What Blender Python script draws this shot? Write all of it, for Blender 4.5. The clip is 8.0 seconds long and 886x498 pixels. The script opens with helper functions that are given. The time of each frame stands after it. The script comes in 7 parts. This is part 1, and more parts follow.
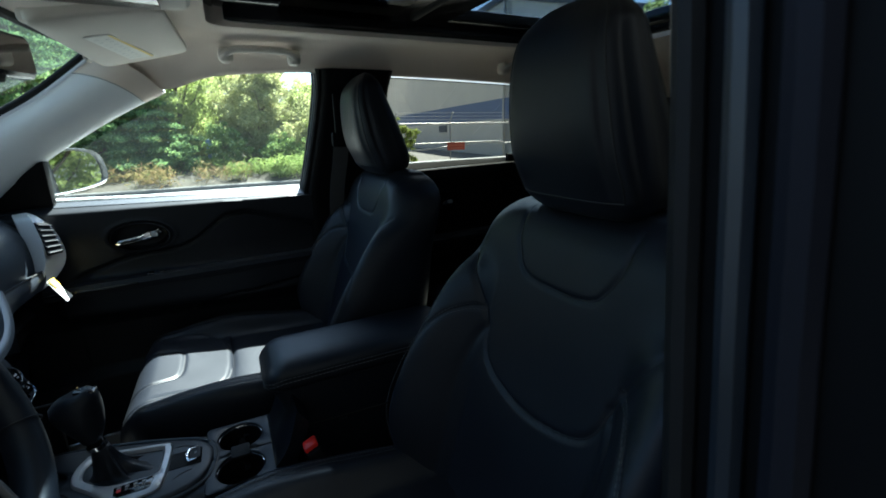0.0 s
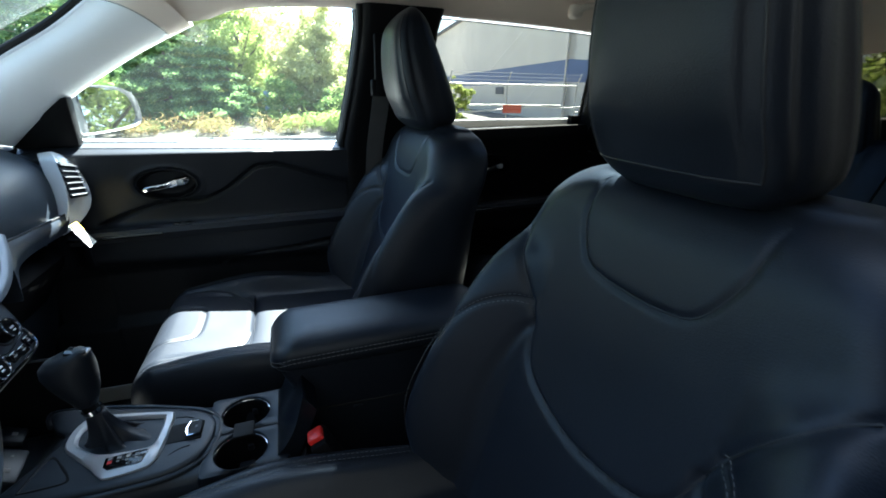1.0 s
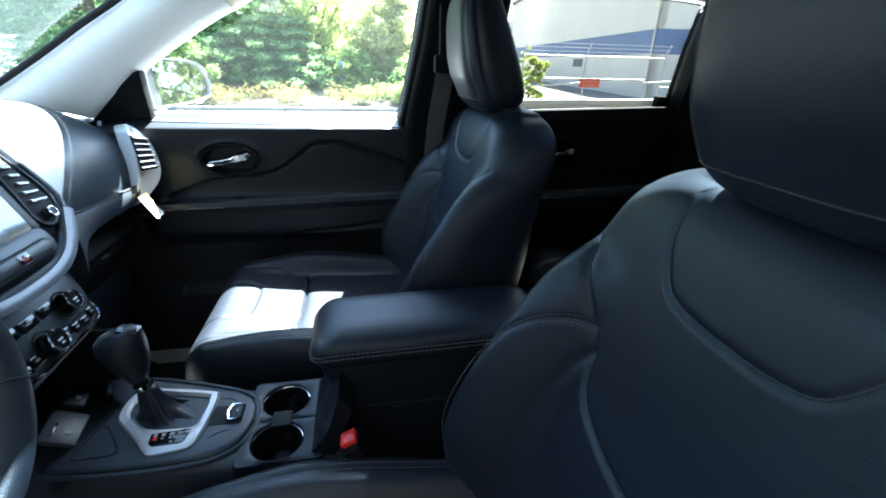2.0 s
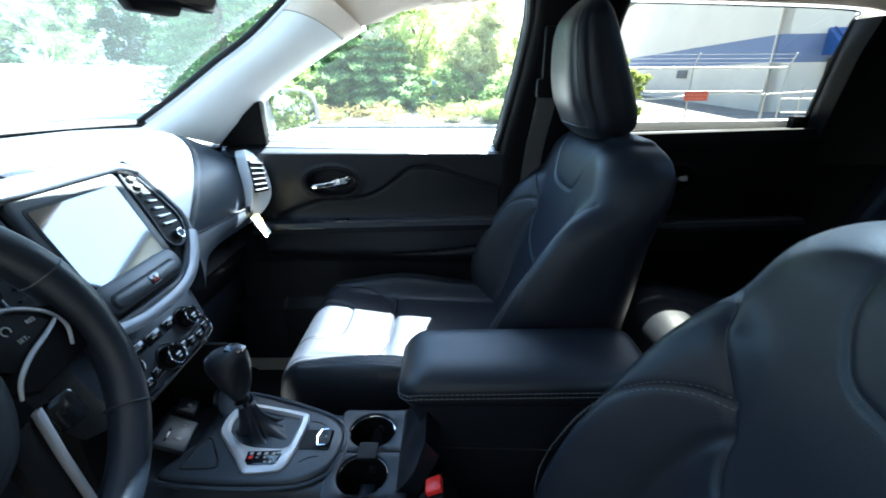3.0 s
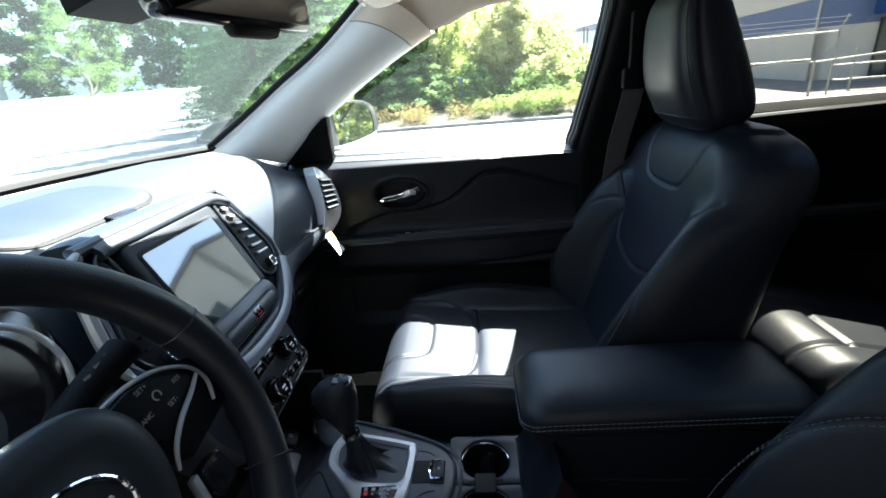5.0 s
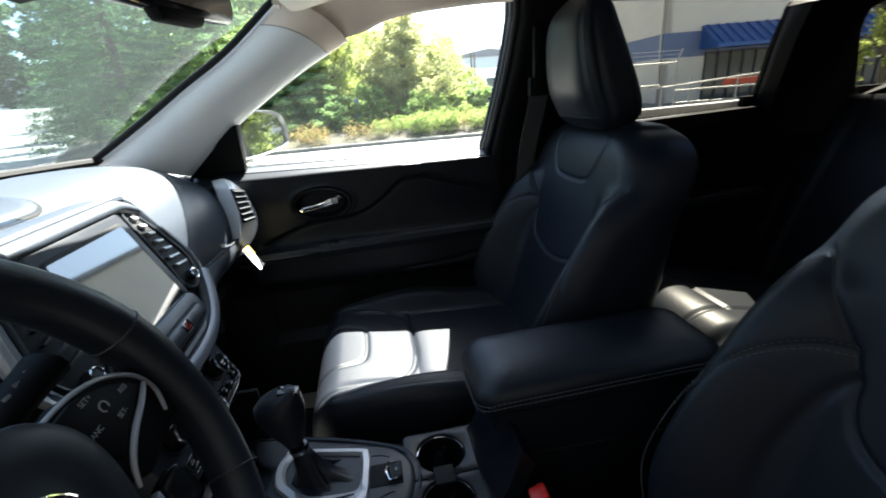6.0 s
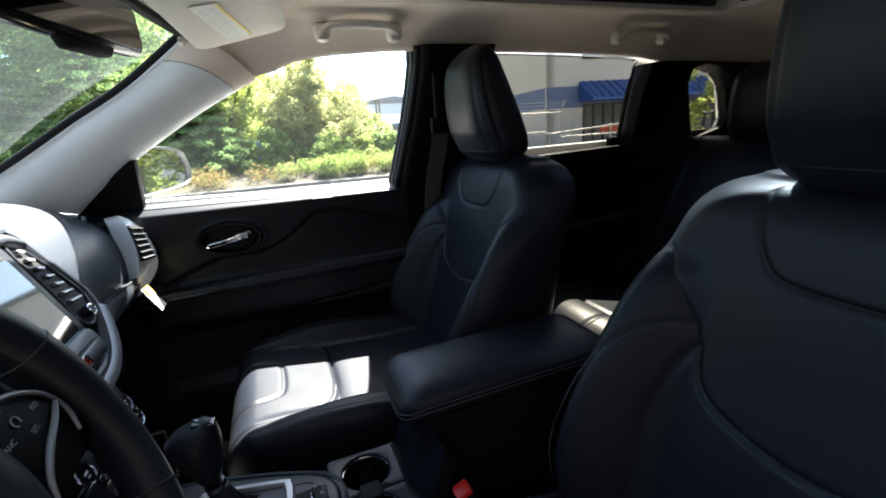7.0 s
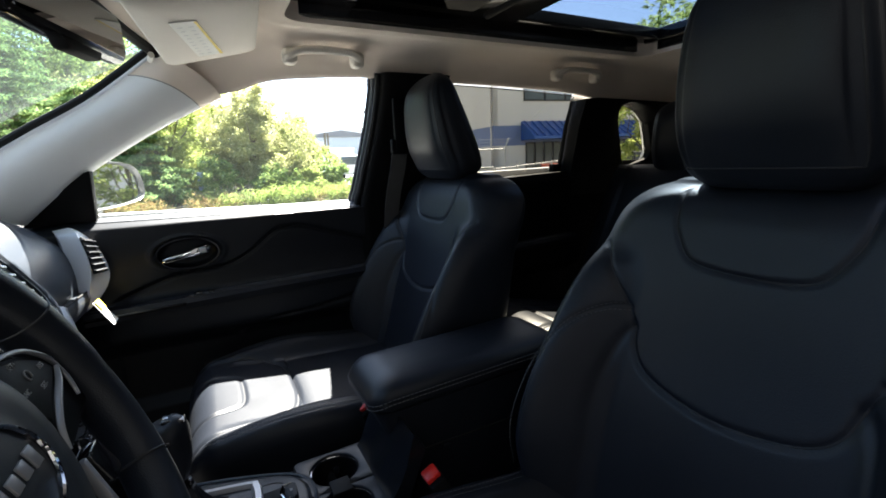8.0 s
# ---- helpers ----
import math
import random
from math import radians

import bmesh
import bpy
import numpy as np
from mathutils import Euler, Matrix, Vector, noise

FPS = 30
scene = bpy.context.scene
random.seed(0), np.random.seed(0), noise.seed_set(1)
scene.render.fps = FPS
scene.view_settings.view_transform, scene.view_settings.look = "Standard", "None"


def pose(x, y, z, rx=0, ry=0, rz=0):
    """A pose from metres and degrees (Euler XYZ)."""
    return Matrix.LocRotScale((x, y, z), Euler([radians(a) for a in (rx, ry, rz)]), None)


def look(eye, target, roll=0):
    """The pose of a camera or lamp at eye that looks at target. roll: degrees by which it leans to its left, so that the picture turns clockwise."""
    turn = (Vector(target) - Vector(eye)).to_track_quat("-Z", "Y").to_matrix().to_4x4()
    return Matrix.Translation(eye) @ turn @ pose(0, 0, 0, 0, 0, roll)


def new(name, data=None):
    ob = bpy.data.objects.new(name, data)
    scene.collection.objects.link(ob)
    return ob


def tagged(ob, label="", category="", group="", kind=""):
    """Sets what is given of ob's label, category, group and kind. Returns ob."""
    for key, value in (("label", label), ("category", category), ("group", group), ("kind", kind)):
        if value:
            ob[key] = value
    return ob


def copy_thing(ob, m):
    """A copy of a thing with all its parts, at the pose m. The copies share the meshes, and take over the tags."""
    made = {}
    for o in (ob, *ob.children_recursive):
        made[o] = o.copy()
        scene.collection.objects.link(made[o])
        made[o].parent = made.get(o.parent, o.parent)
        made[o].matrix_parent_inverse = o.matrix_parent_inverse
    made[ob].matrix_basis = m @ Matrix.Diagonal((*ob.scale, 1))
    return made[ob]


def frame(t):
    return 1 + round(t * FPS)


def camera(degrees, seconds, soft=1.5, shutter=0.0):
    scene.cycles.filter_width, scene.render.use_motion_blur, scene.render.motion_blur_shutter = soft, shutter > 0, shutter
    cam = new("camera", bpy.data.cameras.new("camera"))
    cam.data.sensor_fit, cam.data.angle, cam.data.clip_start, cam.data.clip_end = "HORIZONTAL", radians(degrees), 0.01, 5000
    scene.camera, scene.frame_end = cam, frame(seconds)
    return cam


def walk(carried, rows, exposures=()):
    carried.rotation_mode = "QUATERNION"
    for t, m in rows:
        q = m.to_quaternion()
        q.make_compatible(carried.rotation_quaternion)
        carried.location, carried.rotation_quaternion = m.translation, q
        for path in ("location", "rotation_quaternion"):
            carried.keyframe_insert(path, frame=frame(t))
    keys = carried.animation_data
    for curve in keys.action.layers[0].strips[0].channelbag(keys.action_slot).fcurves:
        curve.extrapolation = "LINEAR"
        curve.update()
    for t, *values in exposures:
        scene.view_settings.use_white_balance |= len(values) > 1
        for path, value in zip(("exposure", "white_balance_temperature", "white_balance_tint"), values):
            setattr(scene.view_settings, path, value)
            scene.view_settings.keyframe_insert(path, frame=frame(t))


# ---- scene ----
cam = camera(91.1, 8.0, 1.7, 0.4)
PATH = [
    (0, (-0.35, -0.879, 1.336), (0.497, 0.855, 0.812), -1.4),
    (0.5, (-0.309, -0.799, 1.323), (0.455, 0.945, 0.709), 0.1),
    (1, (-0.278, -0.748, 1.31), (0.358, 1.023, 0.631), 1.0),
    (2.3, (-0.237, -0.661, 1.326), (0.01, 1.154, 0.522), 1.0),
    (2.5, (-0.241, -0.656, 1.324), (-0.075, 1.18, 0.548), 0.4),
    (3, (-0.259, -0.621, 1.343), (-0.28, 1.239, 0.609), -0.2),
    (3.5, (-0.279, -0.598, 1.354), (-0.449, 1.258, 0.629), -1.8),
    (4, (-0.301, -0.575, 1.363), (-0.588, 1.26, 0.623), -4.0),
    (5.5, (-0.428, -0.563, 1.35), (-0.415, 1.298, 0.618), -5.4),
    (6, (-0.451, -0.586, 1.328), (-0.18, 1.273, 0.641), -4.6),
    (6.5, (-0.459, -0.616, 1.313), (0.042, 1.217, 0.689), -3.8),
    (7, (-0.472, -0.65, 1.31), (0.208, 1.153, 0.774), -3.8),
    (7.5, (-0.505, -0.685, 1.294), (0.307, 1.084, 0.834), -2.6),
    (8, (-0.532, -0.708, 1.272), (0.383, 1.026, 0.872), -2.6),
]
EXPOSURES = [(0.0, 3.28, 5450, -4), (0.5, 4.25, 5500, -2), (1.0, 4.6, 5500, -1), (2.5, 5.36, 5320, -1), (4.0, 4.97, 5450, 1), (5.5, 4.14, 6050, 4), (6.5, 3.92, 6150, 7), (8.0, 3.97, 6250, 9)]
walk(cam, [(t, look(eye, target, roll)) for t, eye, target, roll in PATH], EXPOSURES)

# ---- world, sun ----
SUN_TRAVEL = Vector((-0.385, -0.55, -1.0)).normalized()
world = bpy.data.worlds.new("world")
scene.world = world
world.use_nodes = True
wn = world.node_tree.nodes
sky = wn.new("ShaderNodeTexSky")
sky.sky_type = "NISHITA"
sky.sun_disc = False
sky.sun_elevation = math.asin(-SUN_TRAVEL.z)
sky.sun_rotation = math.atan2(-SUN_TRAVEL.x, -SUN_TRAVEL.y)
sky.air_density, sky.dust_density, sky.ozone_density = 1.0, 1.5, 1.0
wn["Background"].inputs[1].default_value = 0.05
world.node_tree.links.new(sky.outputs[0], wn["Background"].inputs[0])
sun = new("sun", bpy.data.lights.new("sun", "SUN"))
sun.data.energy, sun.data.angle, sun.data.color = 5.0, radians(0.53), (1.0, 0.93, 0.81)
sun.matrix_world = look((0, 0, 30), tuple(Vector((0, 0, 30)) + SUN_TRAVEL))

# ---- materials ----


def mat_base(name):
    m = bpy.data.materials.new(name)
    m.use_nodes = True
    return m, m.node_tree.nodes, m.node_tree.links, m.node_tree.nodes["Principled BSDF"]


def surface(name, color, rough=0.5, metal=0.0, var=0.12, scale=6.0, grain=400.0, bump=0.15, rough_var=0.08, dist=0.001,
            color2=None, coat=0.0, sheen=0.0, spec=0.5, voronoi=False):
    """Two scales of variation: soft patches in colour and gloss, fine grain in relief."""
    m, n, l, p = mat_base(name)
    tc = n.new("ShaderNodeTexCoord")
    big = n.new("ShaderNodeTexNoise")
    big.inputs["Scale"].default_value, big.inputs["Detail"].default_value = scale, 5
    l.new(tc.outputs["Object"], big.inputs["Vector"])
    mix = n.new("ShaderNodeMix")
    mix.data_type = "RGBA"
    c = Vector(color)
    lo = c * (1 - var)
    hi = Vector(color2) if color2 else c * (1 + var)
    mix.inputs["A"].default_value, mix.inputs["B"].default_value = (*lo, 1), (*hi, 1)
    ramp = n.new("ShaderNodeMapRange")
    ramp.inputs["From Min"].default_value, ramp.inputs["From Max"].default_value = 0.3, 0.7
    l.new(big.outputs["Fac"], ramp.inputs["Value"])
    l.new(ramp.outputs["Result"], mix.inputs["Factor"])
    l.new(mix.outputs["Result"], p.inputs["Base Color"])
    rr = n.new("ShaderNodeMapRange")
    rr.inputs["To Min"].default_value, rr.inputs["To Max"].default_value = max(0.02, rough - rough_var), min(1, rough + rough_var)
    l.new(big.outputs["Fac"], rr.inputs["Value"])
    l.new(rr.outputs["Result"], p.inputs["Roughness"])
    if bump:
        if voronoi:
            fine = n.new("ShaderNodeTexVoronoi")
            out = fine.outputs["Distance"]
        else:
            fine = n.new("ShaderNodeTexNoise")
            fine.inputs["Detail"].default_value = 3
            out = fine.outputs["Fac"]
        fine.inputs["Scale"].default_value = grain
        l.new(tc.outputs["Object"], fine.inputs["Vector"])
        b = n.new("ShaderNodeBump")
        b.inputs["Strength"].default_value, b.inputs["Distance"].default_value = bump, dist
        l.new(out, b.inputs["Height"])
        l.new(b.outputs["Normal"], p.inputs["Normal"])
    p.inputs["Metallic"].default_value = metal
    p.inputs["Coat Weight"].default_value = coat
    p.inputs["Sheen Weight"].default_value = sheen
    p.inputs["Specular IOR Level"].default_value = spec
    return m


def pane(name, tint, gloss=0.05, rough=0.0, edge=0.15, veil=0.0):
    """Thin glass: clear with a tint, a mirror reflection that grows at grazing angles, and a translucent veil for dust
    and glare.
    """
    m, n, l, p = mat_base(name)
    n.remove(p)
    tr, gl, mx, fr = n.new("ShaderNodeBsdfTransparent"), n.new("ShaderNodeBsdfGlossy"), n.new("ShaderNodeMixShader"), n.new("ShaderNodeLayerWeight")
    pw, mr = n.new("ShaderNodeMath"), n.new("ShaderNodeMapRange")
    pw.operation, pw.inputs[1].default_value = "POWER", 4.5
    mr.inputs["To Min"].default_value, mr.inputs["To Max"].default_value = gloss, max(gloss, edge)
    tr.inputs["Color"].default_value = (*tint, 1)
    gl.inputs["Roughness"].default_value = rough
    l.new(fr.outputs["Facing"], pw.inputs[0]), l.new(pw.outputs[0], mr.inputs["Value"])
    l.new(mr.outputs["Result"], mx.inputs[0]), l.new(tr.outputs[0], mx.inputs[1]), l.new(gl.outputs[0], mx.inputs[2])
    out = mx.outputs[0]
    if veil:
        film, dm, nz, dr, tc = n.new("ShaderNodeBsdfTranslucent"), n.new("ShaderNodeMixShader"), n.new("ShaderNodeTexNoise"), n.new("ShaderNodeMapRange"), n.new("ShaderNodeTexCoord")
        film.inputs["Color"].default_value = (0.62, 0.70, 0.72, 1)
        nz.inputs["Scale"].default_value, nz.inputs["Detail"].default_value = 4.0, 4
        dr.inputs["To Min"].default_value, dr.inputs["To Max"].default_value = veil * 0.5, veil * 1.5
        l.new(tc.outputs["Object"], nz.inputs["Vector"]), l.new(nz.outputs["Fac"], dr.inputs["Value"])
        l.new(dr.outputs["Result"], dm.inputs[0]), l.new(mx.outputs[0], dm.inputs[1]), l.new(film.outputs[0], dm.inputs[2])
        out = dm.outputs[0]
    l.new(out, n["Material Output"].inputs["Surface"])
    return m


def leaf_material(name, a, b):
    m, n, l, p = mat_base(name)
    geo, mix, tl, add = n.new("ShaderNodeNewGeometry"), n.new("ShaderNodeMix"), n.new("ShaderNodeBsdfTranslucent"), n.new("ShaderNodeMixShader")
    mix.data_type = "RGBA"
    mix.inputs["A"].default_value, mix.inputs["B"].default_value = (*a, 1), (*b, 1)
    l.new(geo.outputs["Random Per Island"], mix.inputs["Factor"])
    l.new(mix.outputs["Result"], p.inputs["Base Color"])
    l.new(mix.outputs["Result"], tl.inputs["Color"])
    p.inputs["Roughness"].default_value = 0.7
    p.inputs["Specular IOR Level"].default_value = 0.15
    add.inputs[0].default_value = 0.5
    l.new(p.outputs[0], add.inputs[1]), l.new(tl.outputs[0], add.inputs[2])
    l.new(add.outputs[0], n["Material Output"].inputs["Surface"])
    return m


# Black leather with the blue of sky light mixed into its base
LEATHER = surface("sky_tinted_black_leather", (0.0098, 0.0120, 0.0172), 0.42, spec=0.28, var=0.15, scale=5, grain=650, bump=0.25, dist=0.0006, voronoi=True)
PIANO = surface("smooth_black_plastic", (0.0075, 0.0095, 0.0135), 0.34, spec=0.2, var=0.1, scale=9, bump=0.0)
# Lid copy of the dash vinyl, darker and bluer for reflected sky
LID_VINYL_SKY = surface("lid_vinyl_sky_tone", (0.0085, 0.0135, 0.022), 0.5, spec=0.3, var=0.1, scale=6, grain=900, bump=0.3, dist=0.0005, voronoi=True)
# Sky reflection put into the dark vinyl as a blue base tone
VINYL = surface("dash_vinyl", (0.015, 0.020, 0.029), 0.47, var=0.1, scale=4, grain=900, bump=0.3, dist=0.0005, voronoi=True)
PLASTIC = surface("dark_plastic", (0.0045, 0.0045, 0.005), 0.6, spec=0.07, var=0.12, scale=8, grain=1200, bump=0.2, dist=0.0004)
PLASTIC_GREY = surface("grey_plastic", (0.0088, 0.0108, 0.0150), 0.48, spec=0.24, var=0.12, scale=8, grain=1200, bump=0.2, dist=0.0004)
GLOSS = surface("gloss_black", (0.008, 0.008, 0.009), 0.12, var=0.1, scale=10, bump=0.0, rough_var=0.05)
RUBBER = surface("black_rubber", (0.006, 0.006, 0.0065), 0.7, spec=0.25, var=0.2, scale=12, grain=500, bump=0.2)
HEADLINER = surface("headliner_cloth", (0.69, 0.595, 0.515), 0.95, var=0.05, scale=3, grain=1500, bump=0.35, dist=0.0006, sheen=0.2)
PILLAR = surface("pillar_cloth", (0.70, 0.71, 0.72), 0.85, var=0.04, scale=4, grain=1500, bump=0.25, dist=0.0005)
VISOR = surface("visor_vinyl", (0.62, 0.57, 0.51), 0.7, var=0.05, scale=6, grain=900, bump=0.25, dist=0.0005)
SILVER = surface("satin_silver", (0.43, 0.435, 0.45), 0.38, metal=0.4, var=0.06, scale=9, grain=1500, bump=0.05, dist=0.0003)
# Two shaded copies of the satin silver, darkened in the base colour
SHADED_SILVER = surface("shaded_satin_silver", (0.15, 0.155, 0.17), 0.42, metal=0.4, var=0.06, scale=9, grain=1500, bump=0.03, dist=0.0003)
DIMMED_SILVER = surface("dimmed_satin_silver", (0.25, 0.25, 0.26), 0.42, metal=0.4, var=0.06, scale=9, grain=1500, bump=0.05, dist=0.0003)
SEAM_GREY = surface("joint_shadow_line", (0.30, 0.29, 0.27), 0.9, var=0.05, scale=40, bump=0.0)
GREY_MARK = surface("grey_marking", (0.22, 0.22, 0.22), 0.6, var=0.05, scale=60, bump=0.0)
# Lit copy of the satin silver, brightened in the base colour
LIT_SILVER = surface("lit_satin_silver", (0.82, 0.82, 0.83), 0.32, metal=0.15, var=0.05, scale=9, grain=1500, bump=0.05, dist=0.0003)
CONSOLE = surface("console_plastic", (0.0145, 0.0185, 0.0255), 0.43, spec=0.4, var=0.15, scale=9, grain=1200, bump=0.2, dist=0.0004)
CHROME = surface("chrome", (0.75, 0.75, 0.77), 0.08, metal=1.0, var=0.03, scale=10, bump=0.0, rough_var=0.03)
RED = surface("red_plastic", (0.62, 0.02, 0.015), 0.4, var=0.1, scale=20, bump=0.0)
CARPET = surface("black_carpet", (0.006, 0.006, 0.0065), 0.95, var=0.3, scale=30, grain=700, bump=0.8, dist=0.004)
WEBBING = surface("seat_belt_webbing", (0.06, 0.058, 0.056), 0.75, var=0.1, scale=40, grain=900, bump=0.4, dist=0.0006)
THREAD = surface("grey_thread", (0.10, 0.10, 0.10), 0.8, var=0.15, scale=60, bump=0.0)
DARK_THREAD = surface("dark_piping", (0.012, 0.012, 0.014), 0.6, var=0.1, scale=60, bump=0.0)
PAPER = surface("label_paper", (0.80, 0.79, 0.74), 0.7, var=0.03, scale=40, bump=0.0)
YELLOW = surface("yellow_label", (0.75, 0.55, 0.08), 0.6, var=0.05, scale=40, bump=0.0)
INK = surface("label_ink", (0.5, 0.5, 0.5), 0.7, var=0.05, scale=40, bump=0.0)
WHITE_MARK = surface("white_marking", (0.6, 0.6, 0.6), 0.6, var=0.05, scale=60, bump=0.0)
SCREEN = surface("screen_glass", (0.012, 0.014, 0.018), 0.05, var=0.1, scale=6, bump=0.0, rough_var=0.03, coat=0.4, spec=0.5)
for nd in SCREEN.node_tree.nodes:
    if nd.type == "BSDF_PRINCIPLED":
        nd.inputs["IOR"].default_value = 1.9
MIRROR_SHELL = surface("mirror_shell", (0.045, 0.047, 0.05), 0.4, var=0.08, scale=6, bump=0.0)
# Mirror colour lowered to stand for the dark rear cabin it reflects
DARKENED_MIRROR = surface("darkened_mirror", (0.30, 0.29, 0.28), 0.02, metal=1.0, var=0.01, scale=3, bump=0.0, rough_var=0.01)
MIRROR = surface("mirror_glass", (0.30, 0.31, 0.32), 0.01, metal=1.0, var=0.01, scale=3, bump=0.0, rough_var=0.01)
PAINT = surface("white_car_paint", (0.72, 0.72, 0.70), 0.3, var=0.03, scale=3, bump=0.0, coat=0.8)
DARK_PAINT = surface("dark_blue_black_paint", (0.005, 0.0055, 0.010), 0.7, var=0.1, scale=3, bump=0.0, spec=0.2)
GLASS_CLEAR = pane("clear_glass", (0.88, 0.91, 0.89), veil=0.005)
# Pale film whitens the windscreen in place of the mirrored sunlit dash
GLASS_WIND = pane("windscreen_glass", (0.47, 0.56, 0.57), 0.018, 0.0, 0.03, veil=0.015)
GLASS_DARK = pane("privacy_glass", (0.25, 0.235, 0.205))
GLASS_ROOF = pane("sunroof_glass", (0.34, 0.38, 0.42))

# ---- building helpers ----


def mesh_of(bm, name, smooth=True, angle=35):
    me = bpy.data.meshes.new(name)
    bm.normal_update()
    bm.to_mesh(me)
    bm.free()
    if smooth:
        me.shade_smooth()
        me.set_sharp_from_angle(angle=radians(angle))
    return me


def thing(name, label, category, bm=None, material=None, at=(0, 0, 0), group="", kind="", smooth=True, angle=35):
    """A top-level object: a mesh, or an Empty at its base."""
    ob = new(name, mesh_of(bm, name, smooth, angle) if bm else None)
    if bm:
        ob.data.materials.append(material)
    else:
        ob.empty_display_size = 0.05
    ob.location = at
    return tagged(ob, label, category, group, kind)


def part(name, bm, material, parent, label="", smooth=True, angle=35):
    ob = new(name, mesh_of(bm, name, smooth, angle))
    ob.data.materials.append(material)
    ob.parent = parent
    if label:
        tagged(ob, label)
    return ob


def box(bm, c, size, bevel=0.0, m=None, seg=2):
    """A bevelled box about c; m turns it about c."""
    r = bmesh.ops.create_cube(bm, size=1.0)
    vs = r["verts"]
    bmesh.ops.scale(bm, vec=size, verts=vs)
    if bevel:
        es = list({e for v in vs for e in v.link_edges})
        g = bmesh.ops.bevel(bm, geom=es, offset=bevel, segments=seg, profile=0.5, affect="EDGES")
        vs = list({v for f in g["faces"] for v in f.verts} | {v for v in vs if v.is_valid})
    if m is not None:
        bmesh.ops.transform(bm, matrix=m, verts=vs)
    bmesh.ops.translate(bm, vec=c, verts=vs)
    return vs


def loft(bm, rings, closed=True, caps=True):
    """Quads between rings of equally many points."""
    vs = [[bm.verts.new(p) for p in r] for r in rings]
    n = len(vs[0])
    for a, b in zip(vs, vs[1:]):
        for i in range(n if closed else n - 1):
            j = (i + 1) % n
            bm.faces.new((a[i], a[j], b[j], b[i]))
    if caps and closed:
        bm.faces.new(vs[0][::-1])
        bm.faces.new(vs[-1])
    bmesh.ops.recalc_face_normals(bm, faces=bm.faces[:])
    return vs


def sheet(bm, nu, nv, fn, thick=None):
    """A grid surface fn(u, v) for u, v in 0..1; with thick (a vector) it is closed into a slab."""
    g = [[bm.verts.new(fn(i / nu, j / nv)) for j in range(nv + 1)] for i in range(nu + 1)]
    for i in range(nu):
        for j in range(nv):
            bm.faces.new((g[i][j], g[i + 1][j], g[i + 1][j + 1], g[i][j + 1]))
    if thick is not None:
        th = Vector(thick)
        edge = [g[i][0] for i in range(nu + 1)] + [g[nu][j] for j in range(1, nv + 1)] + [g[i][nv] for i in range(nu - 1, -1, -1)] + [g[0][j] for j in range(nv - 1, 0, -1)]
        low = [bm.verts.new(v.co + th) for v in edge]
        k = len(edge)
        for i in range(k):
            bm.faces.new((edge[i], low[i], low[(i + 1) % k], edge[(i + 1) % k]))
        bm.faces.new(low)
    bmesh.ops.recalc_face_normals(bm, faces=bm.faces[:])
    return g


def smooth_path(pts, n=8, closed=False):
    """Catmull-Rom points through pts."""
    p = [Vector(q) for q in pts]
    out = []
    k = len(p)
    for i in range(k if closed else k - 1):
        a = p[(i - 1) % k] if closed or i else p[0]
        b, c = p[i], p[(i + 1) % k]
        d = p[(i + 2) % k] if closed or i + 2 < k else p[-1]
        for s in range(n):
            t = s / n
            out.append(0.5 * (2 * b + (c - a) * t + (2 * a - 5 * b + 4 * c - d) * t * t + (3 * b - a - 3 * c + d) * t ** 3))
    if not closed:
        out.append(p[-1].copy())
    return out


def tube(bm, pts, r, sides=8, closed=False, rx=None, up=(0, 0, 1)):
    """A tube along pts; r may be a number or one per point; rx squeezes it across."""
    pts = [Vector(q) for q in pts]
    n = len(pts)
    rings = []
    for i, q in enumerate(pts):
        t = (pts[(i + 1) % n] - pts[i - 1]) if closed or 0 < i < n - 1 else (pts[min(i + 1, n - 1)] - pts[max(i - 1, 0)])
        t.normalize()
        s = t.cross(Vector(up))
        if s.length < 1e-3:
            s = t.cross(Vector((1, 0, 0)))
        s.normalize()
        w = s.cross(t)
        ri = r[i] if isinstance(r, (list, tuple)) else r
        sx = rx if rx else 1.0
        rings.append([q + s * (ri * sx * math.cos(2 * math.pi * k / sides)) + w * (ri * math.sin(2 * math.pi * k / sides)) for k in range(sides)])
    if closed:
        rings.append(rings[0])
        loft(bm, rings, True, False)
        bmesh.ops.remove_doubles(bm, verts=bm.verts[:], dist=1e-6)
    else:
        loft(bm, rings)


def extrude_outline(bm, pts, vec, bevel=0.0, seg=2):
    """A flat outline pushed along vec."""
    vs = [bm.verts.new(p) for p in pts]
    f = bm.faces.new(vs)
    r = bmesh.ops.extrude_face_region(bm, geom=[f])
    nv = [g for g in r["geom"] if isinstance(g, bmesh.types.BMVert)]
    bmesh.ops.translate(bm, vec=vec, verts=nv)
    bmesh.ops.recalc_face_normals(bm, faces=bm.faces[:])
    if bevel:
        es = [e for e in bm.edges if e.is_valid and len(e.link_faces) == 2 and e.calc_face_angle(0) > radians(50)]
        bmesh.ops.bevel(bm, geom=es, offset=bevel, segments=seg, profile=0.5, affect="EDGES")


